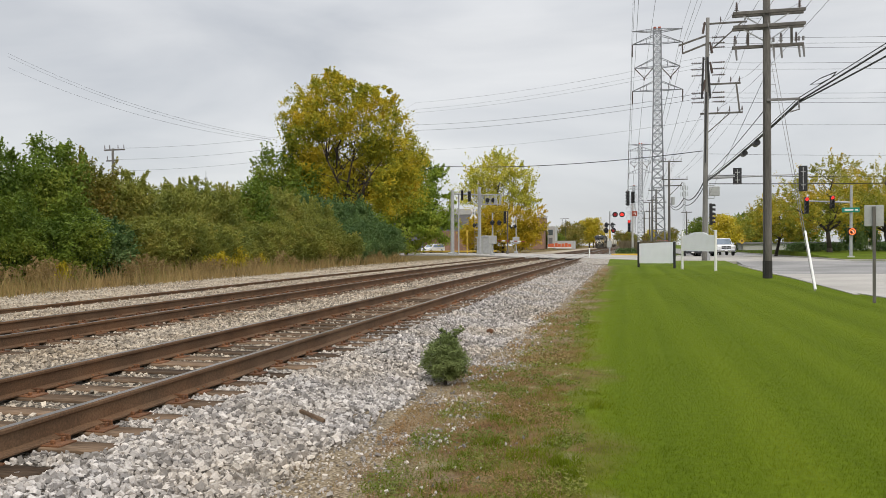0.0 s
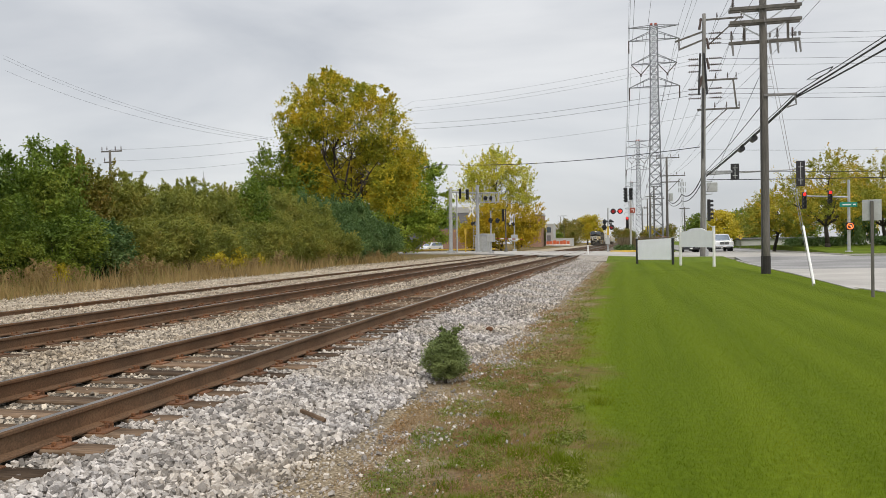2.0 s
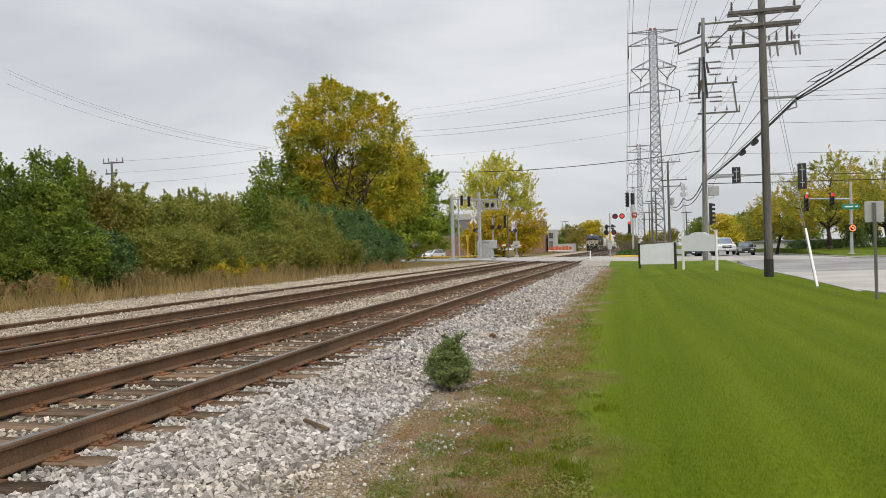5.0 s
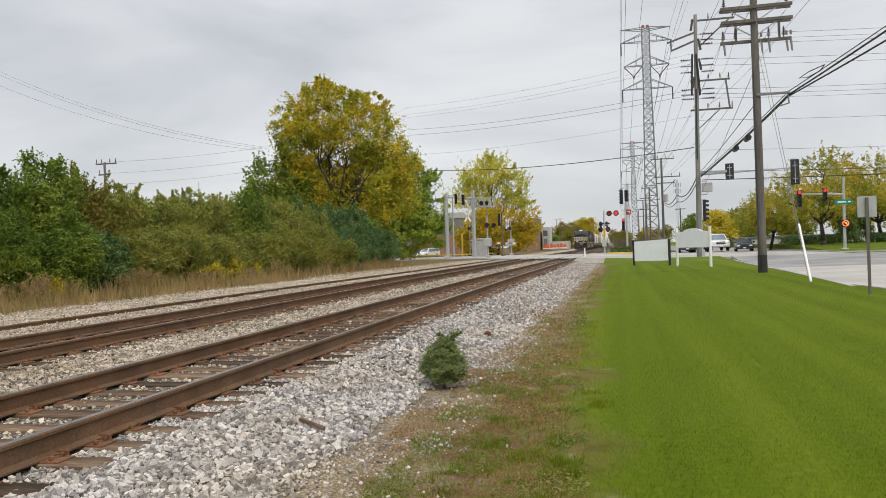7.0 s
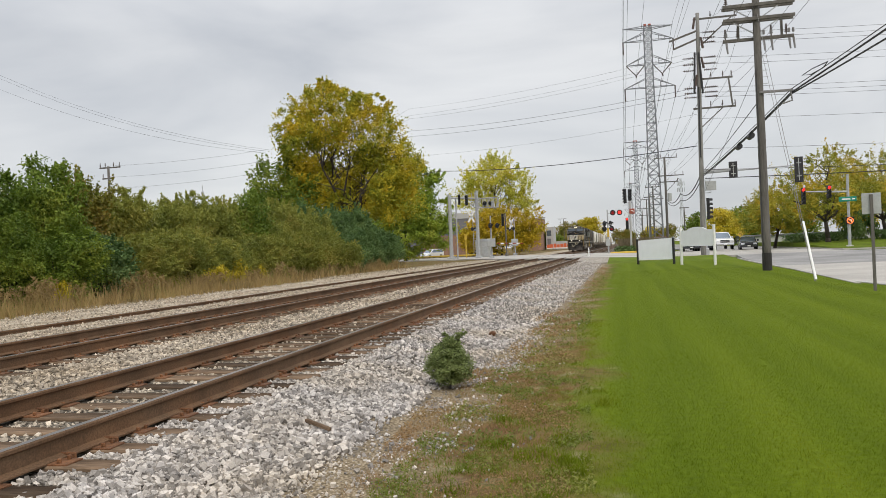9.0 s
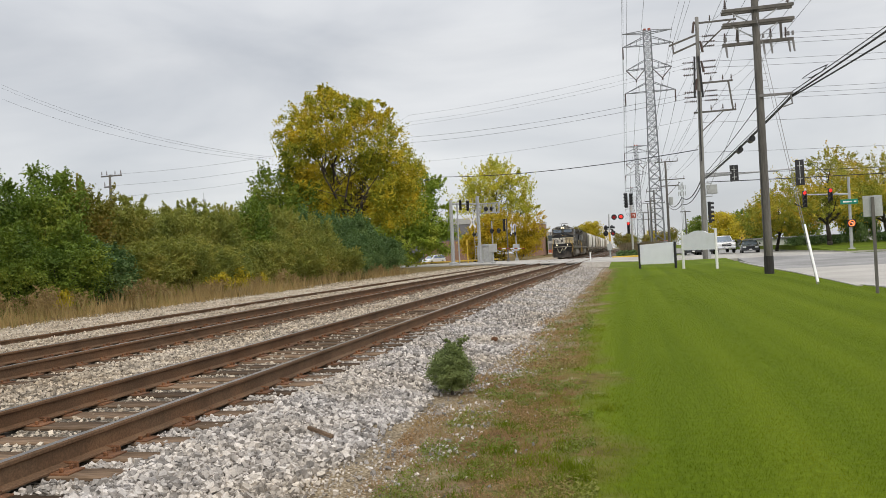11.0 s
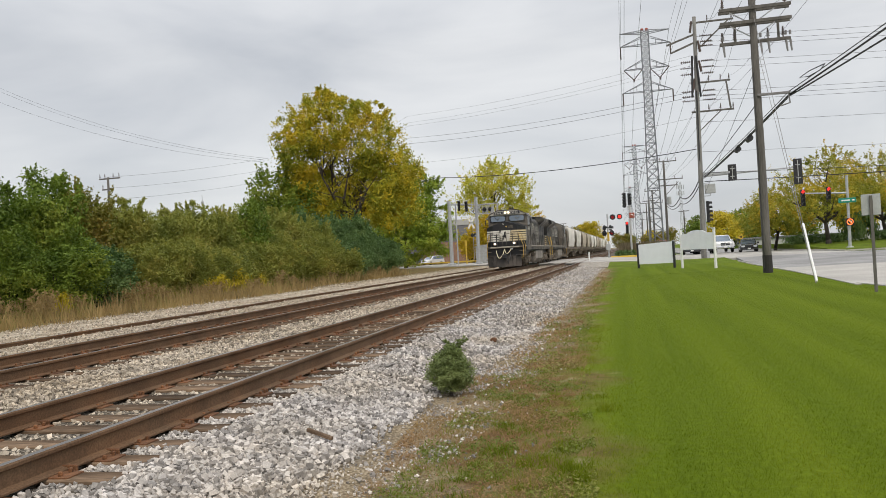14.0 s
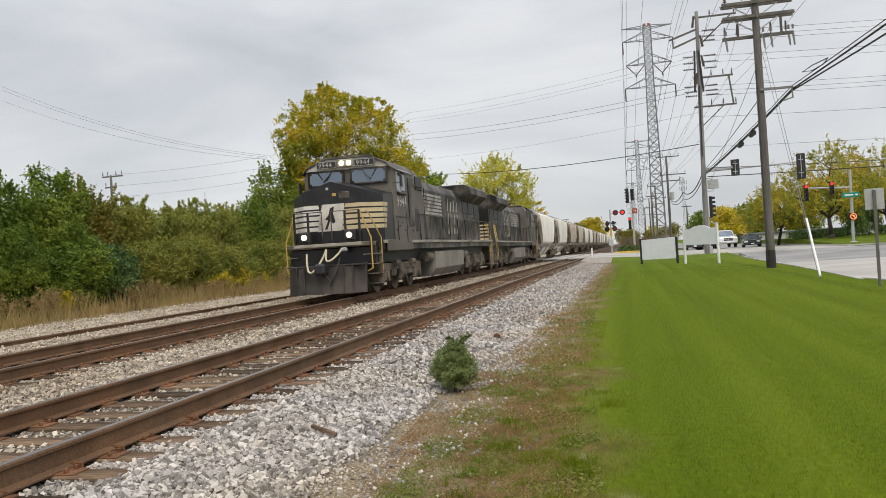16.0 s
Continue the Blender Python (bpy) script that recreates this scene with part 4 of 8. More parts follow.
    lone("stick", Shape().box(0, 0, 0.02, 0.34, 0.035, 0.03, 0.006), TIE_WOOD, "splinter of old tie wood on the ballast", "wood", pose(-2.62, 6.35, 0.07, 0, 6, -32))

    # thicket along the siding
    kinds = {
        "green": (leaf_cloud("leaves_green", [(0, 0, 2.2, 2.0, 2.0, 2.2), (0.8, 0.4, 3.6, 1.5, 1.5, 1.5), (-0.9, -0.3, 1.4, 1.5, 1.6, 1.4), (-0.3, 0.6, 4.3, 1.0, 1.0, 1.0)], 26000, 0.075, LEAF_GREEN, 21, 70, 0.2, 0.6, 0.5, 1.0, 0.25, 1.7), "dense green broadleaf shrub beside the siding"),
        "olive": (leaf_cloud("leaves_olive", [(0, 0, 1.9, 2.2, 2.2, 1.9), (1.0, -0.2, 3.2, 1.4, 1.4, 1.5), (-1.0, 0.4, 3.0, 1.3, 1.3, 1.4), (0.1, 0.3, 4.1, 1.1, 1.1, 0.95)], 30000, 0.06, LEAF_OLIVE, 22, 90, 0.18, 0.55, 0.2, 2.0, 0.5, 2.4), "feathery olive green shrub in the thicket"),
        "blue": (leaf_cloud("leaves_blue", [(0, 0, 1.9, 2.0, 2.0, 1.9), (0.6, 0.2, 3.4, 1.5, 1.5, 1.4), (-0.8, 0.2, 3.0, 1.2, 1.2, 1.2)], 20000, 0.09, LEAF_BLUE, 23, 60, 0.2, 0.65, 0.5, 1.0, 0.25, 2.0), "dark blue-green shrub under the big tree"),
        "brown": (leaf_cloud("leaves_brown", [(0, 0, 2.2, 1.8, 1.8, 2.2), (0.6, 0.2, 3.8, 1.2, 1.2, 1.2), (-0.6, -0.4, 4.4, 0.8, 0.8, 0.9)], 13000, 0.08, LEAF_BROWN, 24, 40, 0.22, 0.5, 0.5, 1.0, 0.4, 2.4), "shrub with browning autumn leaves in the thicket"),
    }
    stems = Shape()
    for k in range(9):
        a = k * 0.7
        stems.rod((0.15 * math.cos(a), 0.15 * math.sin(a), -0.2), (1.0 * math.cos(a * 1.7), 1.0 * math.sin(a * 1.7), 3.0), 0.05, 0.015, 5)
    stems = stems.mesh("woody_base", BARK)
    # kind, x, y, height over its own 5 m, width scale, turn
    spots = SHRUBS
    for i, (kind, x, y, hs, ws, turn) in enumerate(spots):
        mesh, label = kinds[kind]
        sh = thing("shrub", label, "shrub", pose(x, y, ground_z(x, y), 0, 0, turn), "thicket along the siding")
        sh.scale = (ws, ws, hs)
        part("leaves", mesh, None, sh)
        tagged(part("woody_base", stems, None, sh), kind="stuff")
    # the small yellow bushes at the thicket's foot
    low = leaf_cloud("leaves_low", [(0, 0, 0.5, 0.7, 0.7, 0.5), (0.4, 0, 0.8, 0.4, 0.4, 0.4)], 2500, 0.06, LEAF_YELLOW, 31, 40, 0.3, 0.4)
    for x, y, sc in ((-19.6, 35.5, 0.9), (-20.0, 38.0, 1.1), (-20.2, 41, 0.8), (-20.5, 25.5, 0.7)):
        sh = thing("shrub", "small bush with yellow autumn leaves", "shrub", pose(x, y, ground_z(x, y)), "thicket along the siding")
        sh.scale = (sc, sc, sc)
        part("leaves", low, None, sh)

    # big yellowing tree behind the thicket
    g = ground_z(-30, 85)
    tree("big spreading elm with yellowing green leaves behind the thicket", pose(-30, 85, g),
         [(-2.2, 0, 16.6, 4.2, 4.6, 3.6), (-4.6, 0, 13.0, 3.4, 4, 3.6), (2.6, 0, 14.6, 4.0, 4, 3.6), (5.2, 0, 10.8, 3.8, 4, 3.6), (-3.8, 1, 8.8, 4.2, 4, 3.2), (1.5, 2, 9.8, 4.6, 4, 3.6), (5.2, 0, 7.4, 3.2, 4, 3.2), (0, 2, 7.2, 4.4, 4, 2.4), (-2.6, 0, 19.4, 2.8, 2.4, 1.9), (2.6, 0, 18.0, 2.8, 2.2, 1.8), (-6.0, 0, 16.4, 2.6, 2.6, 2.5), (-5.9, 0, 11.2, 2.4, 2.6, 2.4)],
         4.6, 0.46, 92000, 0.15, LEAF_MAPLE, 41, clumps=80, spread=0.18, hollow=0.34, shoots=0.25, reach=1.5,
         forks=[(-4.2, 0, 14), (-1.8, 0, 18), (2.6, 0, 15.6), (5.2, 0, 11.0), (-4, 1, 9.5), (3, -2, 9.0), (0.4, 1, 15), (4.4, -3, 10.5), (-2.4, -3, 12.5), (1.4, -3, 12.0)])
    g = ground_z(-31.6, 114)
    tree("green broadleaf tree at the edge of the gravel lot", pose(-31.9, 114, g),
         [(0, 0, 9.6, 4.4, 4.4, 4.0), (2.2, 0, 6.6, 4.4, 4.2, 3.2), (-2.0, 0, 5.6, 4.0, 4.0, 3.2), (2.8, 0, 11.4, 2.8, 2.8, 2.2), (4.6, -1, 3.8, 3.0, 3.2, 2.4), (0.6, -2, 3.2, 4.0, 3.4, 2.6), (6.0, 0, 8.2, 1.8, 2, 1.2)],
         2.8, 0.26, 42000, 0.2, LEAF_LIME, 42, clumps=50, spread=0.24, hollow=0.45)
    tree("green tree with a yellow tinge in the thicket", pose(-38, 84, ground_z(-38, 84)),
         [(0, 0, 9.0, 3.2, 3.2, 2.8), (2.4, 0, 7.2, 3.2, 3.2, 2.8), (-2.4, 0, 7.2, 2.6, 2.6, 2.2)], 3.0, 0.2, 15000, 0.17, LEAF_GREEN, 43)
    tree("tree with pale yellow leaves behind the thicket", pose(-43, 106, ground_z(-43, 106)),
         [(0, 0, 12.0, 3.0, 3.0, 2.6), (3, 0, 9.8, 3.2, 3.2, 2.8)], 5.0, 0.25, 9000, 0.17, LEAF_YELLOW, 44)
    # cottonwood behind the crossing
    tree("tall cottonwood turning yellow beyond the crossing", pose(-24.8, 152, ground_z(-25, 152)),
         [(0, 0, 14.0, 4.4, 4.2, 4.2), (-4.6, 0, 11.6, 3.2, 3.2, 4.2), (4.8, 0, 11.4, 3.4, 3.2, 4.4), (0, 0, 10.2, 4.4, 4, 3.2), (0.6, 0, 17.4, 2.6, 2.4, 2.2), (-3.0, 0, 15.2, 2.4, 2, 2.6), (4.2, 0, 15.0, 2.4, 2, 2.6), (7.0, 0, 9.2, 2.4, 2, 3.0)],
         5, 0.34, 24000, 0.18, LEAF_COTTON, 45, clumps=40, spread=0.22, hollow=0.15, shoots=0.4, reach=3.4)
    tree("low spreading tree with deep yellow leaves", pose(-22.4, 146, ground_z(-24, 146)),
         [(0, 0, 4.6, 4.2, 3.6, 3.0), (-4.2, 0, 4.2, 3.2, 3, 3.0), (3.8, 0, 3.4, 2.6, 2.6, 2.8), (-6, 0, 3.0, 2.4, 2.4, 2.2), (1, 0, 2.2, 4.4, 3, 2.0), (5.2, 0, 4.2, 2.4, 2.4, 3.2), (4.6, 0, 6.4, 2.4, 2.4, 2.4), (0, 0, 7.0, 3.6, 3, 2.2)],
         1.6, 0.2, 32000, 0.17, LEAF_GOLD, 46, clumps=36, spread=0.26, hollow=0.5)
    # honey locusts across the road
    for i, (x, y, k, sd) in enumerate(((19.1, 84, 0.98, 51), (15.6, 92, 0.74, 52), (26.0, 90, 0.95, 53), (33, 104, 0.9, 54), (24.0, 98, 0.9, 55))):
        tree("honey locust with gold and green leaves on the verge", pose(x, y, 0.45 if x > 16.5 else ground_z(x, y), 0, 0, 50 * i),
             [(0, 0, 6.4 * k, 4.2 * k, 4.0 * k, 2.2 * k), (-3.4 * k, 0, 4.4 * k, 3.0 * k, 3.0 * k, 1.7 * k), (3.4 * k, 0, 4.6 * k, 3.0 * k, 3.0 * k, 1.8 * k), (0, 3.2 * k, 4.0 * k, 3 * k, 3.0 * k, 1.7 * k), (0, -3.2 * k, 4.2 * k, 3 * k, 3 * k, 1.7 * k), (0.6, 0, 8.4 * k, 2.2 * k, 2.2 * k, 1.3 * k), (1.4 * k, 1, 2.9 * k, 2.6 * k, 2.6 * k, 0.9 * k), (-2.2 * k, -1.5, 3.2 * k, 2.4 * k, 2.4 * k, 1.0 * k)],
             2.0, 0.24 * k, 19000, 0.09, LEAF_LOCUST, sd, "trees along the verge", clumps=50, spread=0.17, hollow=0.35, long=1.4, shoots=0.35, reach=3.6)
    # low clipped shrubs under them
    verge = leaf_cloud("leaves_verge", [(0, 0, 0.5, 1.4, 0.9, 0.5)], 2200, 0.08, LEAF_BLUE, 33, 60, 0.3, 0.5)
    for i, x in enumerate((16.9, 18.6, 20.4, 25.0, 26.2)):
        sh = thing("shrub", "low dark clipped shrub on the verge", "shrub", pose(x, 87 + 0.7 * (i % 2), 0.52 if x > 16.5 else ground_z(x, 87), 0, 0, 20 * i), "shrubs on the verge")
        part("leaves", verge, None, sh)
    sh = thing("shrub", "broad dark green bush on the grass bank", "shrub", pose(22.9, 88, 0.5), "shrubs on the verge")
    sh.scale = (1.3, 1.5, 3.2)
    part("leaves", verge, None, sh)
    # woods far along the line
    wood = {"a": leaf_cloud("leaves_wood_gold", [(0, 0, 6, 4.5, 4.5, 4.5), (2, 0, 9, 3, 3, 3)], 5000, 0.34, LEAF_YELLOW, 61, 50, 0.26, 0.5),
            "b": leaf_cloud("leaves_wood_green", [(0, 0, 5, 4.5, 4.5, 4.5), (-2, 0, 8, 3, 3, 3)], 5000, 0.34, LEAF_GREEN, 62, 50, 0.26, 0.5),
            "c": leaf_cloud("leaves_wood_brown", [(0, 0, 5, 4.5, 4.5, 4.5), (-2, 0, 8.5, 3, 3, 3)], 4500, 0.34, LEAF_BROWN, 63, 50, 0.26, 0.5)}
    trunk = Shape().rod((0, 0, -0.5), (0, 0, 6), 0.3, 0.15, 6).mesh("trunk", BARK)
    for kind, x, y, sc in FAR_TREES:
        t = thing("tree", "distant tree in autumn colour beyond the crossing", "tree", pose(x, y, ground_z(x, y), 0, 0, x * 7), "distant trees")
        t.scale = (sc, sc, sc)
        part("crown", wood[kind], None, t)
        part("trunk", trunk, None, t)


FAR_TREES = [("a", -14.6, 360, 1.15), ("a", -17.0, 372, 1.1), ("c", -19.5, 300, 0.85), ("c", -22.5, 290, 0.85), ("b", -27, 255, 0.6), ("c", -18.5, 280, 0.6), ("b", -32, 250, 0.7), ("b", -21, 248, 0.45), ("b", -24.5, 240, 0.5), ("a", 12, 420, 0.8), ("c", 2, 520, 0.9),
             ("b", 14, 170, 0.62), ("a", 17, 150, 0.6), ("b", 20, 160, 0.65), ("b", 24, 170, 0.7), ("c", 28, 190, 0.9), ("b", 36, 180, 0.9), ("a", 44, 170, 0.8), ("b", 55, 170, 0.9), ("c", -6, 700, 1.2), ("b", 4, 800, 1.3),
             ("c", 30, 600, 1.2), ("b", 45, 520, 1.2), ("b", -90, 260, 0.9), ("c", -75, 240, 0.8), ("c", 8.5, 200, 0.42), ("c", 5, 200, 0.36)]


def thicket():
    """Two rows of shrubs; heights follow the thicket's uneven top."""
    rng = random.Random(77)
    tops = [(10, 5.6), (27, 5.7), (30, 5.6), (33, 5.3), (36, 5.4), (40, 5.2), (43, 5.8), (50, 5.7), (55, 5.4), (60, 6.2), (66, 5.9), (72, 5.0), (78, 3.9)]
    made = []
    y = 14.0
    while y < 75:
        h = 0.95 * float(np.interp(y, [t[0] for t in tops], [t[1] for t in tops]))
        kind = "green" if y < 28 else "brown" if y < 33 else "olive" if y < 59 else "blue"
        if kind == "olive" and rng.random() < 0.12:
            kind = "green"
        made.append((kind, -23.8 + rng.uniform(-0.6, 0.6), y, h / 5.2 * rng.uniform(0.92, 1.04), rng.uniform(0.8, 0.95), rng.uniform(0, 360)))
        if y < 69:
            front = "green" if y < 27 else "blue" if 27 < y < 29.5 else "olive" if y < 57 else "blue"
            made.append((front, -21.3 + rng.uniform(-0.4, 0.4), y + 1.1, h / 5.2 * rng.uniform(0.5, 0.68), rng.uniform(0.6, 0.78), rng.uniform(0, 360)))
        y += 2.3
    for x, y, hs in ((-26.5, 82, 0.8), (-28.5, 88, 0.9), (-29.0, 95, 0.8), (-30.5, 102, 0.7)):
        made.append(("blue", x, y, hs, 0.9, 31 * y))
    for y in (22, 27, 33, 41, 49, 56, 64, 71):
        made.append(("green" if y < 30 else "olive" if y < 60 else "blue", -27.5, y, 1.0, 1.1, 40 * y))
    return made


SHRUBS = thicket()
build_plants()


# ---- the train ----
LOCO_BLACK = paint("faded_black_loco_paint", (0.014, 0.0135, 0.0125), 0.5, 0, 0.25, 1.6, 30, dirt=(0.21, 0.185, 0.15), dirt_amount=0.8, spec=0.25, by_object=0.1)
LOCO_DUSTY = paint("dusty_grey_black_paint", (0.135, 0.124, 0.108), 0.55, 0, 0.2, 1.0, 30, dirt=(0.15, 0.13, 0.105), dirt_amount=0.7, spec=0.25)
LOCO_NOSE = paint("glossy_black_nose_paint", (0.007, 0.007, 0.008), 0.35, 0, 0.12, 2, 30, dirt=(0.035, 0.032, 0.03), dirt_amount=0.5)
GRIME = paint("brown_road_grime", (0.22, 0.18, 0.135), 0.85, 0.1, 0.3, 2.5, 30, 0.003, 60, dirt=(0.03, 0.026, 0.022), dirt_amount=0.9)
TANK_GREY = paint("dusty_grey_tank_paint", (0.27, 0.245, 0.21), 0.75, 0, 0.15, 1.2, 20, dirt=(0.15, 0.13, 0.11), dirt_amount=0.6)
STRIPE = paint("off_white_stripe_paint", (0.62, 0.60, 0.54), 0.5, 0, 0.1, 3, 30, dirt=(0.36, 0.32, 0.26), dirt_amount=0.6)
STRIPE_WORN = paint("flaking_white_stripe_paint", (0.42, 0.40, 0.35), 0.6, 0, 0.25, 3, 30, dirt=(0.10, 0.09, 0.075), dirt_amount=0.9)
SILL_PAINT = paint("dusty_sill_paint", (0.38, 0.35, 0.29), 0.6, 0, 0.15, 2, 30, dirt=(0.16, 0.14, 0.11), dirt_amount=0.8, stretch=(1, 0.3, 1))
PILOT = paint("scuffed_pilot_paint", (0.030, 0.026, 0.023), 0.6, 0.1, 0.25, 2, 30, dirt=(0.10, 0.08, 0.065), dirt_amount=0.6)
STRIPE_BUFF = paint("yellowed_stripe_paint", (0.56, 0.46, 0.28), 0.5, 0, 0.1, 3, 30, dirt=(0.36, 0.28, 0.18), dirt_amount=0.5)
HAND_YELLOW = paint("yellow_grab_iron_paint", (0.50, 0.33, 0.08), 0.55, 0, 0.12, 5, 30)
CREAM_HOSE = paint("cream_air_hose", (0.50, 0.45, 0.30), 0.6, 0, 0.12, 5, 30)
HOPPER_LIGHT = paint("pale_grey_hopper_paint", (0.84, 0.81, 0.74), 0.6, 0, 0.1, 0.8, 20, dirt=(0.58, 0.53, 0.45), dirt_amount=0.3, by_object=0.12, stretch=(1, 1, 0.3))
HOPPER_TAN = paint("tan_hopper_paint", (0.58, 0.52, 0.42), 0.65, 0, 0.12, 0.8, 20, dirt=(0.36, 0.28, 0.21), dirt_amount=0.7, by_object=0.15, stretch=(1, 1, 0.3))
HEADLIGHT = glow("lit_headlight", (1.0, 0.84, 0.56), 1.5)
NUMBER = paint("dull_number_paint", (0.45, 0.44, 0.40), 0.6, 0, 0.1, 3, 30)
CAB_GLASS = bpy.data.materials.new("cab_glass")
CAB_GLASS.use_nodes = True
CAB_GLASS.node_tree.nodes["Principled BSDF"].inputs["Base Color"].default_value = (0.17, 0.21, 0.26, 1)
CAB_GLASS.node_tree.nodes["Principled BSDF"].inputs["Metallic"].default_value = 0.45
CAB_GLASS.node_tree.nodes["Principled BSDF"].inputs["Roughness"].default_value = 0.06
CAB_GLASS.node_tree.nodes["Principled BSDF"].inputs["Specular IOR Level"].default_value = 0.9


def wheelset_mesh():
    s = Shape()
    for sx in (-1, 1):
        s.rod((sx * 0.70, 0, 0), (sx * 0.835, 0, 0), 0.533, 0.533, 20)
        s.rod((sx * 0.665, 0, 0), (sx * 0.70, 0, 0), 0.56, 0.56, 20)
        s.rod((sx * 0.835, 0, 0), (sx * 0.85, 0, 0), 0.40, 0.30, 16)
    s.rod((-1.05, 0, 0), (1.05, 0, 0), 0.09, None, 10)
    return s.mesh("wheelset", GRIME)


WHEELSET = wheelset_mesh()


def bogie(parent, y, axles, reach):
    """A truck: two side frames with journal boxes and springs, its wheelsets as sub-parts."""
    s = Shape()
    for sx in (-1, 1):
        x = sx * 1.10
        s.box(x, 0, 0.80, 0.16, 2 * reach + 0.9, 0.24, 0.04)
        for a in axles:
            s.box(x, a, 0.55, 0.2, 0.36, 0.42, 0.05)
            s.rod((x, a, 0.533), (x + sx * 0.16, a, 0.533), 0.15, 0.13, 12)
            for d in (-0.36, 0.36):
                s.rod((x, a + d, 0.38), (x, a + d, 0.72), 0.09, None, 8)
                s.box(x, a + d, 0.36, 0.16, 0.22, 0.06, 0.02)
        for a, b in zip(axles, axles[1:]):
            s.box(x, (a + b) / 2, 0.62, 0.14, 0.5, 0.30, 0.05)
            s.rod((x + sx * 0.14, (a + b) / 2 - 0.22, 0.92), (x + sx * 0.14, (a + b) / 2 + 0.22, 0.92), 0.10, None, 10)
    s.box(0, 0, 0.75, 2.0, 0.5, 0.25, 0.04)
    b = part("bogie", s, GRIME, parent, "grimy three axle truck" if len(axles) == 3 else "grimy two axle truck", pose(0, y, 0))
    sets = [part("wheelset", WHEELSET, None, b, at=pose(0, a, 0.533)) for a in axles]
    return b, sets


def rail_run(points, r=0.018):
    return Shape().tube(points, r, 6)


def bars(parent, name, rows, material, label=""):
    """Flat painted marks, each a thin raised plate: (corner points)."""
    s = Shape()
    for pts in rows:
        s.quad(*pts)
    return part(name, s, material, parent, label)


def lettering(text, size, material=STRIPE):
    """Raised flat lettering in the built-in font, as a mesh."""
    cu = bpy.data.curves.new("lettering", "FONT")
    cu.body, cu.size, cu.extrude = text, size, 0.002
    cu.space_character = 1.12
    ob = new("lettering", cu)
    bpy.context.view_layer.update()
    me = bpy.data.meshes.new_from_object(ob.evaluated_get(bpy.context.evaluated_depsgraph_get()))
    bpy.data.objects.remove(ob)
    me.materials.clear()
    me.materials.append(material)
    return me


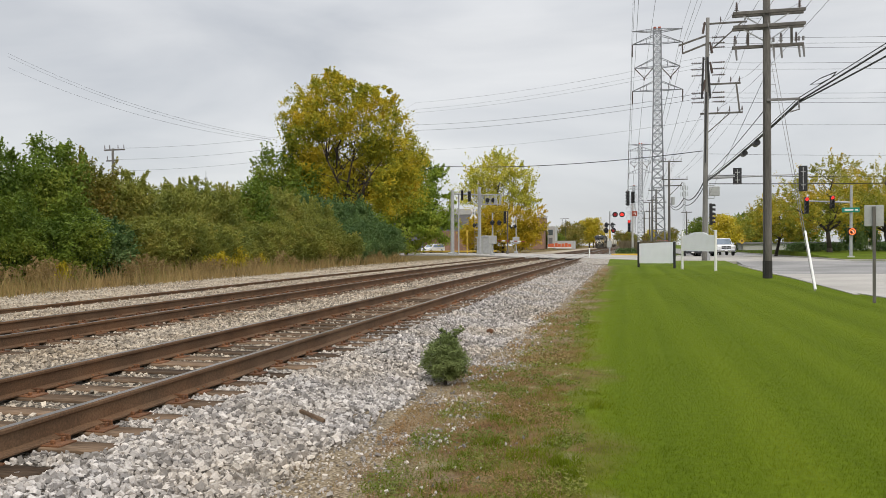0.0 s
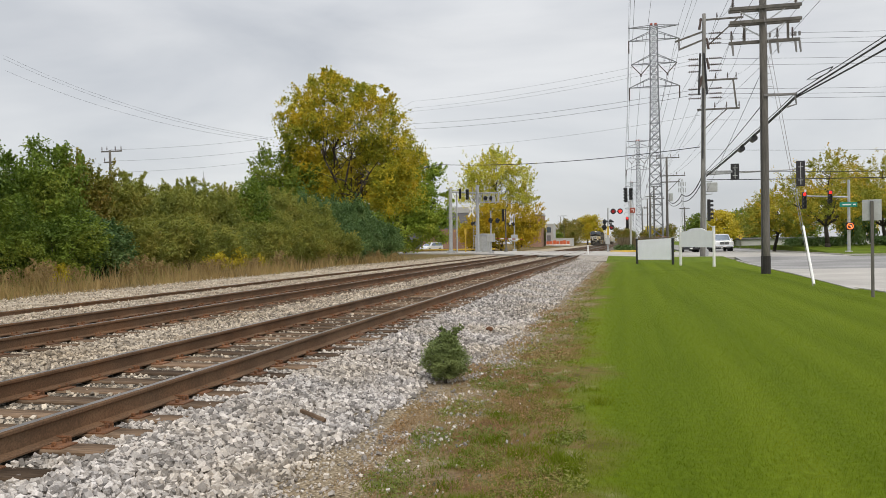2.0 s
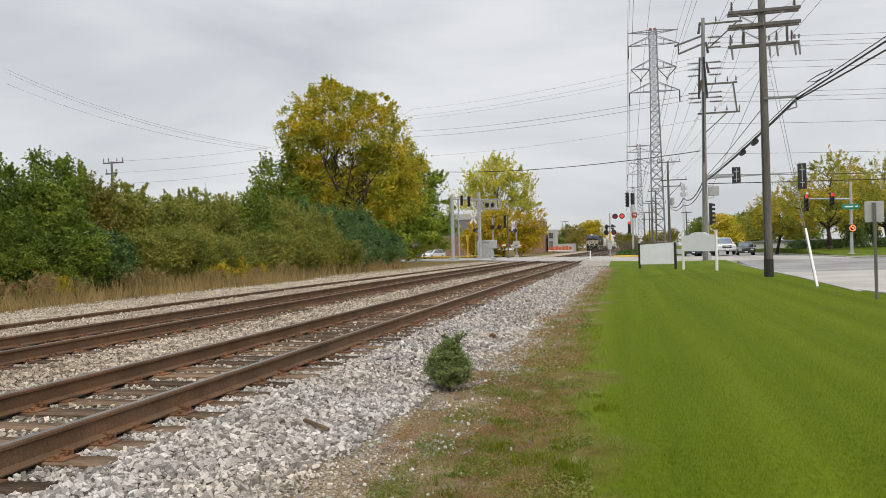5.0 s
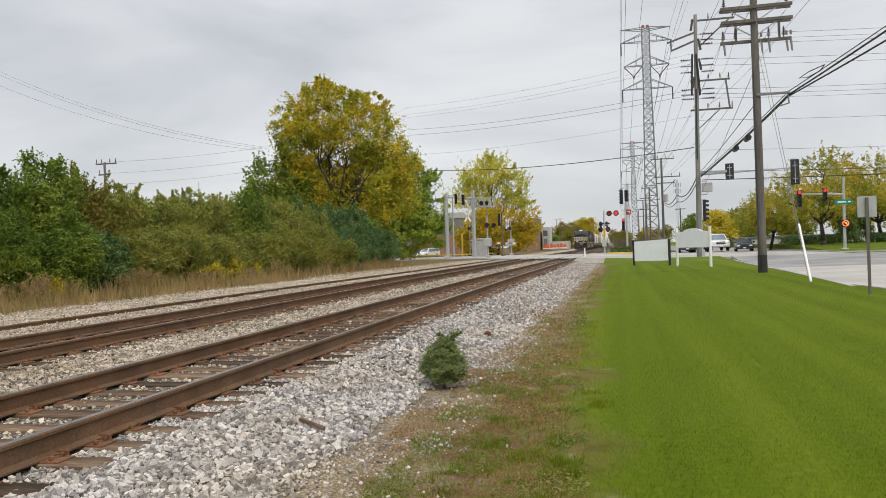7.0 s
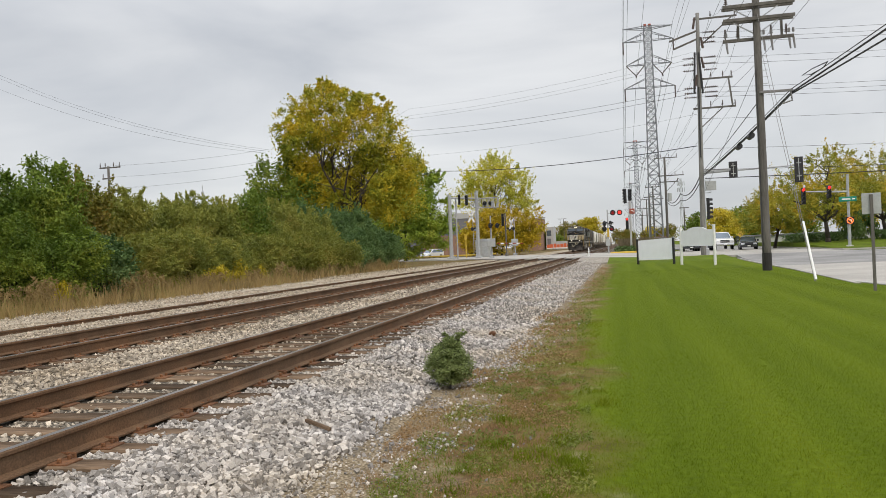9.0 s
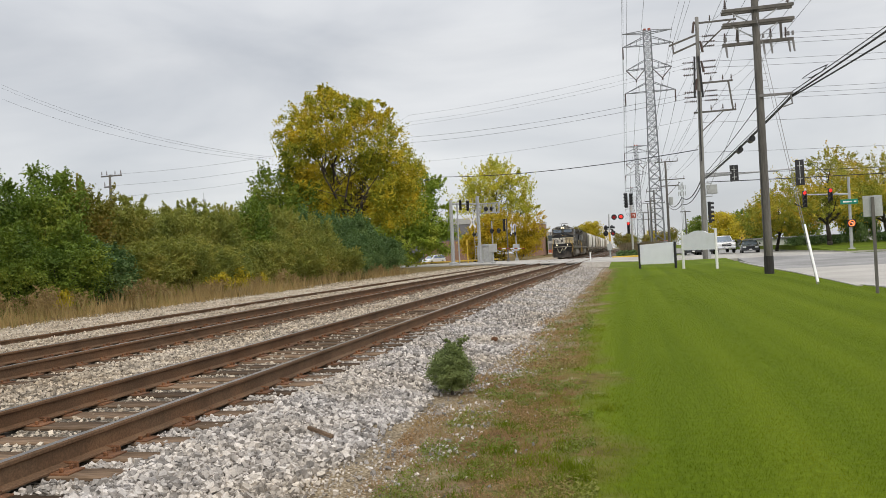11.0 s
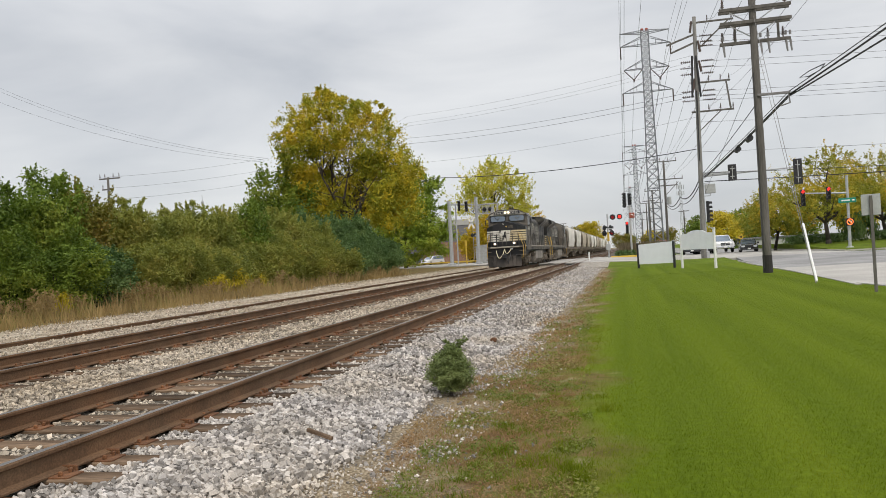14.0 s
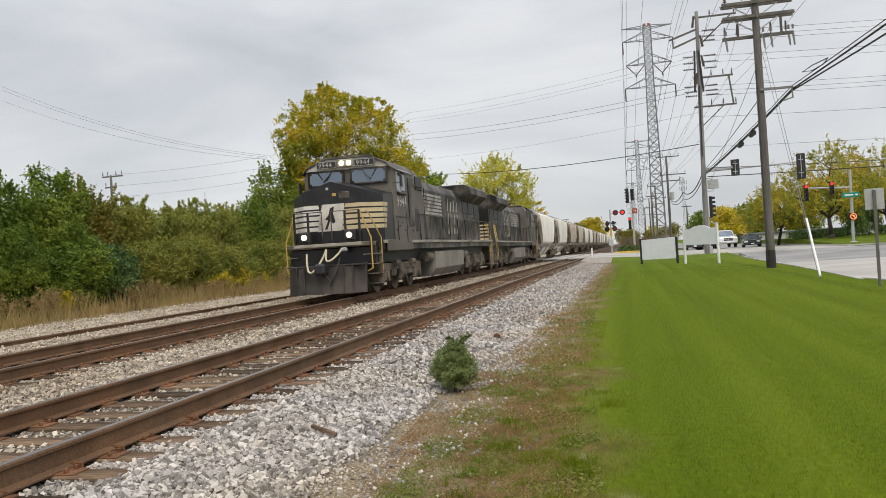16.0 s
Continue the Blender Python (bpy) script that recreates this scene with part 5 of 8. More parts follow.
def locomotive(label, cab_first=True):
    """A wide-nosed six-axle diesel. Local y runs from the nose (0) back; the rail head is z = 0."""
    L = thing("locomotive", label, "locomotive", group="locomotives of the train")
    W = 1.52
    # frame and platform
    s = Shape()
    s.prism([(0.55, 1.36), (0.55, 1.62), (21.2, 1.62), (21.2, 1.36)], "x", -1.45, 1.45)
    part("frame", s, LOCO_BLACK, L, "black underframe with a dusty sill")
    s = Shape()
    for sx in (-1, 1):
        s.box(sx * 1.50, 11.0, 1.62, 0.05, 20.2, 0.10, 0.01)
    part("sill_stripe", s, SILL_PAINT, L, "off-white sill stripe worn and dusty")
    # nose: tapered front with sloped hood
    s = Shape()
    low = [(-1.50, 1.05), (-0.95, 0.48), (0.0, 0.48), (0.95, 0.48), (1.50, 1.05), (1.50, 2.2), (0.0, 2.2), (-1.50, 2.2)]
    tops = [3.12, 3.30, 3.58, 3.30, 3.12, 3.22, 3.66, 3.22]
    n = len(low)
    vs = [(x, y, 1.62) for x, y in low] + [(x, y, z) for (x, y), z in zip(low, tops)]
    fs = [tuple(range(n))[::-1]] + [(i, (i + 1) % n, n + (i + 1) % n, n + i) for i in range(n)]
    fs += [(n + 0, n + 1, n + 2, n + 6, n + 7), (n + 2, n + 3, n + 4, n + 5, n + 6)]
    s.add(vs, fs)
    part("nose", s, LOCO_NOSE, L, "black wide nose with off-white stripes")
    # cab
    s = Shape()
    prof = [(-W, 1.62), (W, 1.62), (W, 4.0), (1.34, 4.20), (0.72, 4.46), (-0.72, 4.46), (-1.34, 4.20), (-W, 4.0)]
    s.prism(prof, "y", 2.12, 4.75)
    part("cab", s, LOCO_DUSTY, L, "dusty black crew cab")
    s = Shape()
    prof2 = [(-W - 0.03, 4.0), (-1.35, 4.21), (-0.72, 4.47), (0.72, 4.47), (1.35, 4.21), (W + 0.03, 4.0), (W + 0.03, 4.04), (1.35, 4.26), (0.72, 4.53), (-0.72, 4.53), (-1.35, 4.26), (-W - 0.03, 4.04)]
    s.prism(prof2, "y", 1.98, 4.85)
    part("cab_roof", s, LOCO_BLACK, L, "black cab roof")
    s = Shape()
    s.add([(x, 2.06 - 0.02 * (z > 4.1), z) for x, z in ((-1.47, 4.10), (1.47, 4.10), (1.33, 4.20), (0.71, 4.46), (-0.71, 4.46), (-1.33, 4.20))] + [(x, 2.14, z) for x, z in ((-1.47, 4.10), (1.47, 4.10), (1.33, 4.20), (0.71, 4.46), (-0.71, 4.46), (-1.33, 4.20))],
          [(0, 1, 2, 3, 4, 5), (6, 11, 10, 9, 8, 7), (0, 6, 7, 1), (1, 7, 8, 2), (2, 8, 9, 3), (3, 9, 10, 4), (4, 10, 11, 5), (5, 11, 6, 0)])
    part("visor_band", s, STRIPE, L, "off-white band over the windscreen")
    for sx in (-1, 1):
        w = part("windscreen", Shape().box(sx * 0.74, 2.08, 3.84, 1.18, 0.05, 0.46, 0.03), CAB_GLASS, L, "windscreen pane reflecting the grey sky")
        f = Shape()
        for zz in (3.60, 4.08):
            f.box(sx * 0.74, 2.07, zz, 1.26, 0.07, 0.06, 0.01)
        for dx in (-0.61, 0.61):
            f.box(sx * 0.74 + dx, 2.07, 3.84, 0.06, 0.07, 0.54, 0.01)
        f.rod((sx * 0.5, 2.02, 4.10), (sx * 0.72, 2.03, 3.80), 0.014).rod((sx * 1.05, 2.02, 4.10), (sx * 0.86, 2.03, 3.82), 0.014).rod((sx * 0.62, 1.98, 3.92), (sx * 0.82, 2.0, 3.72), 0.02)
        for dx, dz in ((-0.55, 3.66), (0.55, 3.66), (-0.55, 4.02), (0.55, 4.02)):
            f.box(sx * 0.74 + dx, 2.07, dz, 0.12, 0.066, 0.10, 0.04)
        part("frame", f, LOCO_BLACK, w)
        nb = part("number_board", Shape().box(sx * 0.66, 1.97, 4.28, 0.74, 0.06, 0.24, 0.03), BLACK, L, "black number board")
        rim = Shape()
        for dz in (-0.105, 0.105):
            rim.box(sx * 0.66, 1.94, 4.28 + dz, 0.70, 0.012, 0.014)
        for dx in (-0.345, 0.345):
            rim.box(sx * 0.66 + dx, 1.94, 4.28, 0.014, 0.012, 0.2)
        part("rim", rim, NUMBER, nb)
        if cab_first:
            part("number", lettering("9944", 0.22, NUMBER), None, nb, "dull pale number", pose(sx * 0.66 - 0.28, 1.928, 4.205, 90, 0, 0))
    lampbox = part("headlight_housing", Shape().box(0, 1.97, 4.30, 0.52, 0.08, 0.27, 0.03), SILL_PAINT, L, "dusty tan headlight housing")
    for sx in (-1, 1):
        part("headlight", Shape().rod((sx * 0.125, 1.935, 4.30), (sx * 0.125, 1.91, 4.30), 0.095, 0.085, 16), HEADLIGHT, lampbox, "lit headlight")
    # side windows, doors and panels of the cab
    for sx in (-1, 1):
        for y0, w in ((2.78, 0.34), (3.32, 0.5)):
            part("side_window", Shape().box(sx * W, y0, 3.62, 0.05, w, 0.60, 0.02), CAB_GLASS, L)
        rim = Shape()
        for z in (3.30, 3.94):
            rim.box(sx * (W + 0.02), 2.78, z, 0.05, 0.46, 0.06, 0.01)
        for y in (2.57, 2.99):
            rim.box(sx * (W + 0.02), y, 3.62, 0.05, 0.06, 0.62, 0.01)
        part("side_frame", rim, GALV, L, "bare metal window frame")
        part("armrest", Shape().box(sx * (W + 0.05), 3.0, 3.22, 0.12, 0.9, 0.06, 0.02), BLACK, L)
        part("sunshade", Shape().prism([(W, 4.02), (W + 0.28, 3.90), (W + 0.28, 3.93), (W, 4.05)] if sx > 0 else [(-W, 4.02), (-W - 0.28, 3.90), (-W - 0.28, 3.93), (-W, 4.05)], "y", 2.5, 3.7), GALV, L, "pale sheet metal sunshade")
        part("cab_number", lettering("9944", 0.52), None, L, "off-white number on the cab side", pose(W + 0.006, 2.55, 2.80, 90, 0, 90) if sx > 0 else pose(-W - 0.006, 3.8, 2.80, 90, 0, -90))
        s = Shape()
        s.box(sx * (W + 0.01), 3.1, 2.45, 0.03, 1.6, 0.03)
        s.box(sx * (W + 0.012), 4.25, 3.0, 0.03, 0.62, 1.7, 0.02)
        s.box(sx * (W + 0.01), 3.6, 2.1, 0.025, 0.04, 1.0)
        s.box(sx * (W + 0.01), 2.5, 2.0, 0.025, 0.04, 0.7)
        for i in range(7):
            s.ball((sx * (W + 0.01), 2.4 + 0.32 * i, 2.0 + 0.13 * (i % 3)), 0.03, 6, 4)
        part("cab_trim", s, LOCO_BLACK, L)
        part("lower_cab_panel", Shape().box(sx * (W - 0.02), 2.7, 1.50, 0.06, 2.9, 0.36, 0.02), LOCO_DUSTY, L, "dusty panel under the cab")
    # stripes across the nose
    def at_nose(x, z, out=0.006):
        ax = abs(x)
        y = 0.48 if ax <= 0.95 else 0.48 + (ax - 0.95) * 0.57 / 0.55
        return (x, y - out, z)
    for side, mat, lab in ((-1, STRIPE, "white nose stripe"), (1, STRIPE_BUFF, "yellowed nose stripe")):
        for i in range(5):
            z0 = 2.06 + 0.172 * i
            h = 0.122
            a, c, e = side * 0.34 + side * 0.10 * (i - 2) * 0.35, side * 0.95, side * 1.50
            s = Shape()
            s.quad(at_nose(a, z0), at_nose(c, z0), at_nose(c, z0 + h), at_nose(a + side * 0.04, z0 + h))
            s.quad(at_nose(c, z0), at_nose(e, z0), at_nose(e, z0 + h), at_nose(c, z0 + h))
            if side > 0:
                s.quad((1.506, 1.05, z0), (1.506, 1.28 + 0.05 * i, z0), (1.506, 1.30 + 0.05 * i, z0 + h), (1.506, 1.05, z0 + h))
            part("nose_stripe", s, mat, L, lab)
    s = Shape()
    s.quad(at_nose(-0.50, 2.04), at_nose(0.30, 2.04), at_nose(0.42, 2.88), at_nose(-0.30, 2.88), at_nose(-0.40, 2.6))
    part("emblem_panel", s, STRIPE, L, "off-white emblem panel on the nose")
    s = Shape()
    s.quad(*[at_nose(x - 0.02, 2.10 + (z - 1.86) * 0.88, 0.012) for x, z in ((-0.24, 1.86), (-0.16, 1.86), (-0.06, 2.15), (0.06, 2.05), (0.12, 2.12), (0.05, 2.42), (0.10, 2.66), (-0.04, 2.60), (-0.10, 2.36), (-0.22, 2.22), (-0.12, 2.18))])
    part("emblem", s, LOCO_NOSE, L, "plain black shape on the emblem panel")
    part("nose_hatch", Shape().box(0.42, 0.48, 3.13, 0.36, 0.05, 0.24, 0.03), LOCO_BLACK, L)
    part("nose_lamp", Shape().rod((-0.12, 0.49, 3.36), (-0.12, 0.44, 3.36), 0.05, 0.04, 10), NUMBER, L)
    part("walkway_edge", Shape().box(0, -0.08, 1.60, 2.2, 0.05, 0.1, 0.01), SILL_PAINT, L, "worn pale edge of the front walkway")
    part("marker_plate", Shape().box(0.10, 0.47, 3.16, 0.13, 0.04, 0.09, 0.01), HAND_YELLOW, L)
    # front platform, ditch lights, pilot
    part("front_platform", Shape().box(0, 0.3, 1.58, 2.7, 0.75, 0.14, 0.02), GRIME, L, "worn front walkway")
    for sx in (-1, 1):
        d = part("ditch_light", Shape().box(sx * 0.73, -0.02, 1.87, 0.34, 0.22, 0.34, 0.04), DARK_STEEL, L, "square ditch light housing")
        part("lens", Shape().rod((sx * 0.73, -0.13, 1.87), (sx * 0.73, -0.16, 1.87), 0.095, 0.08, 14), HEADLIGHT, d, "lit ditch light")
    s = Shape()
    front = [(-1.30, -0.12), (-0.86, -0.52), (-0.3, -0.60), (0.3, -0.60), (0.86, -0.52), (1.22, -0.2)]
    high = [1.02, 0.98, 0.94, 0.94, 0.98, 1.02]
    n = len(front)
    s.add([(x, y, 0.13) for x, y in front] + [(x, y + 0.12, z) for (x, y), z in zip(front, high)] + [(x, y + 0.06, 0.13) for x, y in front] + [(x, y + 0.17, z) for (x, y), z in zip(front, high)],
          [(i, i + 1, n + i + 1, n + i) for i in range(n - 1)] + [(2 * n + i, 3 * n + i, 3 * n + i + 1, 2 * n + i + 1) for i in range(n - 1)] + [(n + i, n + i + 1, 3 * n + i + 1, 3 * n + i) for i in range(n - 1)]
          + [(i, 2 * n + i, 2 * n + i + 1, i + 1) for i in range(n - 1)] + [(0, n, 3 * n, 2 * n), (n - 1, 3 * n - 1, 4 * n - 1, 2 * n - 1)])
    for x in (-0.9, -0.62, 0.62, 0.9):
        s.box(x, -0.53 if abs(x) < 0.7 else -0.44, 0.55, 0.05, 0.08, 0.8, 0.01)
    s.box(0, -0.05, 0.97, 2.4, 0.8, 0.05, 0.01)
    part("pilot", s, PILOT, L, "scuffed dark snow plough pilot")
    part("end_plate", Shape().box(0, 0.45, 1.24, 2.8, 0.4, 0.56, 0.04), LOCO_NOSE, L, "black end plate behind the coupler")
    # added black box that stands in for the deep shade below the sill
    part("underframe", Shape().box(0, 10.9, 1.16, 2.0, 19.5, 0.46, 0.03), BLACK, L, "black filler box standing in for the deep shade under the frame")
    s = Shape()
    s.box(0, -0.3, 0.88, 0.28, 1.0, 0.24, 0.04).box(0, -0.78, 0.88, 0.34, 0.2, 0.34, 0.06).box(0.12, -0.86, 0.88, 0.14, 0.2, 0.3, 0.04).rod((0.05, -0.7, 0.8), (0.3, -0.66, 0.42), 0.03)
    part("coupler", s, DARK_STEEL, L, "steel coupler")
    for x0, x1, z0, z1, drop in ((-0.66, -0.02, 1.36, 1.46, 0.62), (-0.02, 0.46, 1.46, 1.44, 0.34)):
        pts = [(x0 + (x1 - x0) * u, -0.16 - 0.52 * math.sin(math.pi * u), z0 + (z1 - z0) * u - drop * math.sin(math.pi * u) ** 0.8) for u in [k / 12 for k in range(13)]]
        part("air_hose", rail_run(pts, 0.03), CREAM_HOSE, L, "cream coloured air hose")
    part("brake_hose", rail_run([(0.42, -0.2, 1.2), (0.46, -0.55, 0.9), (0.34, -0.68, 0.6), (0.24, -0.68, 0.36)], 0.03), BLACK, L)
    part("jumper_socket", Shape().box(0.52, -0.06, 1.44, 0.2, 0.16, 0.12, 0.03), GALV, L)
    # handrails
    for px in (-1.05, -0.6, 0.6, 1.05):
        part("handrail_post", Shape().box(px, -0.05, 2.12, 0.06, 0.05, 1.0), LOCO_NOSE, L)
    for sx in (-1, 1):
        part("nose_handrail", rail_run([(sx * 0.15, -0.05, 1.62), (sx * 0.15, -0.05, 2.62), (sx * 1.05, -0.05, 2.62), (sx * 1.05, -0.05, 1.62)], 0.022), LOCO_BLACK, L)
        part("step_handrail", rail_run([(sx * 1.22, 0.0, 0.75), (sx * 1.38, 0.0, 0.82), (sx * 1.38, 0.0, 1.75), (sx * 1.05, 0.02, 2.62), (sx * 1.0, 0.03, 2.64)], 0.022), HAND_YELLOW, L, "yellow handrail by the steps")
        part("step_handrail", rail_run([(sx * 1.46, 0.75, 0.7), (sx * 1.46, 0.75, 1.75), (sx * 1.25, 0.30, 2.5), (sx * 1.18, 0.25, 2.6)], 0.022), HAND_YELLOW, L, "yellow handrail by the steps")
        part("step_well", Shape().box(sx * 1.28, 0.66, 0.8, 0.42, 0.03, 1.1), GRIME, L)
        for i in range(4):
            part("step", Shape().box(sx * 1.28, 0.36, 0.36 + 0.30 * i, 0.42, 0.6, 0.03), GRIME, L, "steel boarding step")
        s = Shape().tube([(sx * 1.50, 5.3, 2.62), (sx * 1.50, 20.6, 2.62)], 0.02)
        for i in range(10):
            s.rod((sx * 1.50, 5.5 + 1.65 * i, 1.62), (sx * 1.50, 5.5 + 1.65 * i, 2.62), 0.022)
        part("side_handrail", s, LOCO_BLACK, L)
        for i in range(4):
            part("step", Shape().box(sx * 1.28, 20.9, 0.36 + 0.30 * i, 0.42, 0.6, 0.03), GRIME, L, "steel boarding step")
        part("rear_handrail", rail_run([(sx * 1.46, 21.0, 0.7), (sx * 1.46, 21.0, 1.75), (sx * 1.30, 20.7, 2.6)], 0.022).tube([(sx * 1.46, 20.5, 0.7), (sx * 1.46, 20.5, 1.75), (sx * 1.30, 20.2, 2.6)], 0.022), HAND_YELLOW, L, "yellow handrail by the rear steps")
    # electrical cabinet behind the cab, hood, radiator
    s = Shape()
    s.prism([(-W + 0.06, 1.62), (W - 0.06, 1.62), (W - 0.06, 3.9), (1.15, 4.28), (-1.15, 4.28), (-W + 0.06, 3.9)], "y", 4.75, 6.2)
    part("equipment_cabinet", s, LOCO_DUSTY, L)
    for sx in (-1, 1):
        part("cabinet_grille", Shape().box(sx * (W - 0.05), 5.6, 3.75, 0.05, 0.9, 0.5, 0.02), BLACK, L, "black intake grille")
        part("cabinet_door", Shape().box(sx * (W - 0.05), 5.15, 2.4, 0.03, 0.5, 0.8, 0.01), BLACK, L)
        part("cabinet_handrail", rail_run([(sx * (W + 0.02), 4.4, 3.62), (sx * (W + 0.02), 6.1, 3.62), (sx * (W + 0.02), 6.1, 2.62)], 0.018), LOCO_BLACK, L)
    s = Shape()
    s.prism([(-0.98, 1.62), (0.98, 1.62), (0.98, 3.75), (0.78, 4.10), (-0.78, 4.10), (-0.98, 3.75)], "y", 6.2, 20.3)
    part("hood", s, LOCO_BLACK, L, "faded black engine hood streaked with dust")
    part("exhaust", Shape().box(0, 9.2, 4.2, 0.9, 0.7, 0.3, 0.05).box(0, 7.4, 4.15, 1.2, 1.1, 0.16, 0.04), DARK_STEEL, L)
    s = Shape()
    for sx in (-1, 1):
        s.prism([(sx * 0.95, 3.55), (sx * 1.50, 3.95), (sx * 1.50, 4.25), (sx * 1.2, 4.42), (0, 4.42), (0, 3.55)], "y", 15.6, 20.2)
    part("radiator", s, LOCO_BLACK, L, "flared black radiator wings")
    for sx in (-1, 1):
        for i in range(3):
            part("radiator_grille", Shape().box(sx * 0.98, 16.4 + 1.45 * i, 3.32, 0.05, 1.2, 0.62, 0.02), BLACK, L)
        for i in range(9):
            h = 1.7 if i % 3 else 1.5
            d = part("hood_door", Shape().box(sx * 0.985, 6.75 + 1.0 * i, 2.60, 0.035, 0.92, h, 0.012), LOCO_BLACK, L)
            part("latch", Shape().box(sx * 1.008, 7.08 + 1.0 * i, 2.6, 0.02, 0.05, 0.18), DARK_STEEL, d)
        bars(L, "side_mark", [[(sx * 1.010, 8.0 + 0.05 * i, 3.50 - 0.15 * i), (sx * 1.010, 11.2 + 0.02 * i, 3.50 - 0.15 * i), (sx * 1.010, 11.2 + 0.02 * i, 3.60 - 0.15 * i), (sx * 1.010, 8.0 + 0.05 * i, 3.60 - 0.15 * i)] for i in range(6)], STRIPE_WORN, "worn off-white bars on the hood side")
        bars(L, "side_emblem", [[(sx * 1.012, 12.2 + 0.62 * i + (k % 2) * 0.2, z), (sx * 1.012, 12.5 + 0.62 * i + (k % 2) * 0.12, z), (sx * 1.012, 12.62 + 0.62 * i, z + h), (sx * 1.012, 12.4 + 0.62 * i, z + h)] for i in range(4) for k, (z, h) in enumerate(((1.98, 0.3), (2.42, 0.5), (3.0, 0.55 - 0.1 * (i % 2))))], STRIPE_WORN, "worn off-white emblem shape")
    bars(L, "rear_number_bar", [[(-0.42 + 0.24 * i, 20.312, 3.05), (-0.24 + 0.24 * i, 20.312, 3.05), (-0.24 + 0.24 * i, 20.312, 3.35), (-0.42 + 0.24 * i, 20.312, 3.35)] for i in range(4)], STRIPE)
    for i in range(5):
        s = Shape()
        s.quad((-0.95, 20.312, 1.78 + 0.2 * i), (0.95, 20.312, 1.78 + 0.2 * i), (0.95, 20.312, 1.88 + 0.2 * i), (-0.95, 20.312, 1.88 + 0.2 * i))
        part("rear_stripe", s, STRIPE_BUFF, L)
    # tank, air reservoirs, trucks
    s = Shape()
    s.prism([(-1.42, 1.22), (-1.42, 0.55), (-1.15, 0.24), (1.15, 0.24), (1.42, 0.55), (1.42, 1.22)], "y", 7.9, 13.4)
    part("fuel_tank", s, TANK_GREY, L, "dusty grey fuel tank")
    for sx in (-1, 1):
        part("air_reservoir", Shape().rod((sx * 1.18, 6.95, 1.02), (sx * 1.18, 7.85, 1.02), 0.2, None, 14), GRIME, L)
        part("air_reservoir", Shape().rod((sx * 1.18, 13.5, 1.02), (sx * 1.18, 14.7, 1.02), 0.2, None, 14), GRIME, L)
        part("filter_box", Shape().box(sx * 1.1, 14.9, 1.0, 0.3, 0.4, 0.5, 0.04), GRIME, L)
    sets = []
    for y in (4.0, 17.6):
        b, w = bogie(L, y, (-2.0, 0.05, 2.0), 2.0)
        sets += w
    part("rear_pilot", Shape().box(0, 21.25, 0.85, 2.6, 0.12, 1.2, 0.04).box(0, 21.6, 0.88, 0.3, 0.8, 0.26, 0.05), GRIME, L)
    part("horn", Shape().rod((0.2, 4.4, 4.72), (0.2, 3.9, 4.74), 0.03, 0.08, 8).rod((0.0, 4.4, 4.72), (0.0, 3.95, 4.74), 0.03, 0.07, 8).box(0.1, 4.45, 4.66, 0.35, 0.06, 0.1), DARK_STEEL, L)
    for sx in (-1, 1):
        part("mirror", Shape().rod((sx * 1.45, 2.25, 3.55), (sx * 1.78, 2.3, 3.55), 0.015).box(sx * 1.78, 2.3, 3.6, 0.05, 0.18, 0.4, 0.02), BLACK, L)
    return L, sets


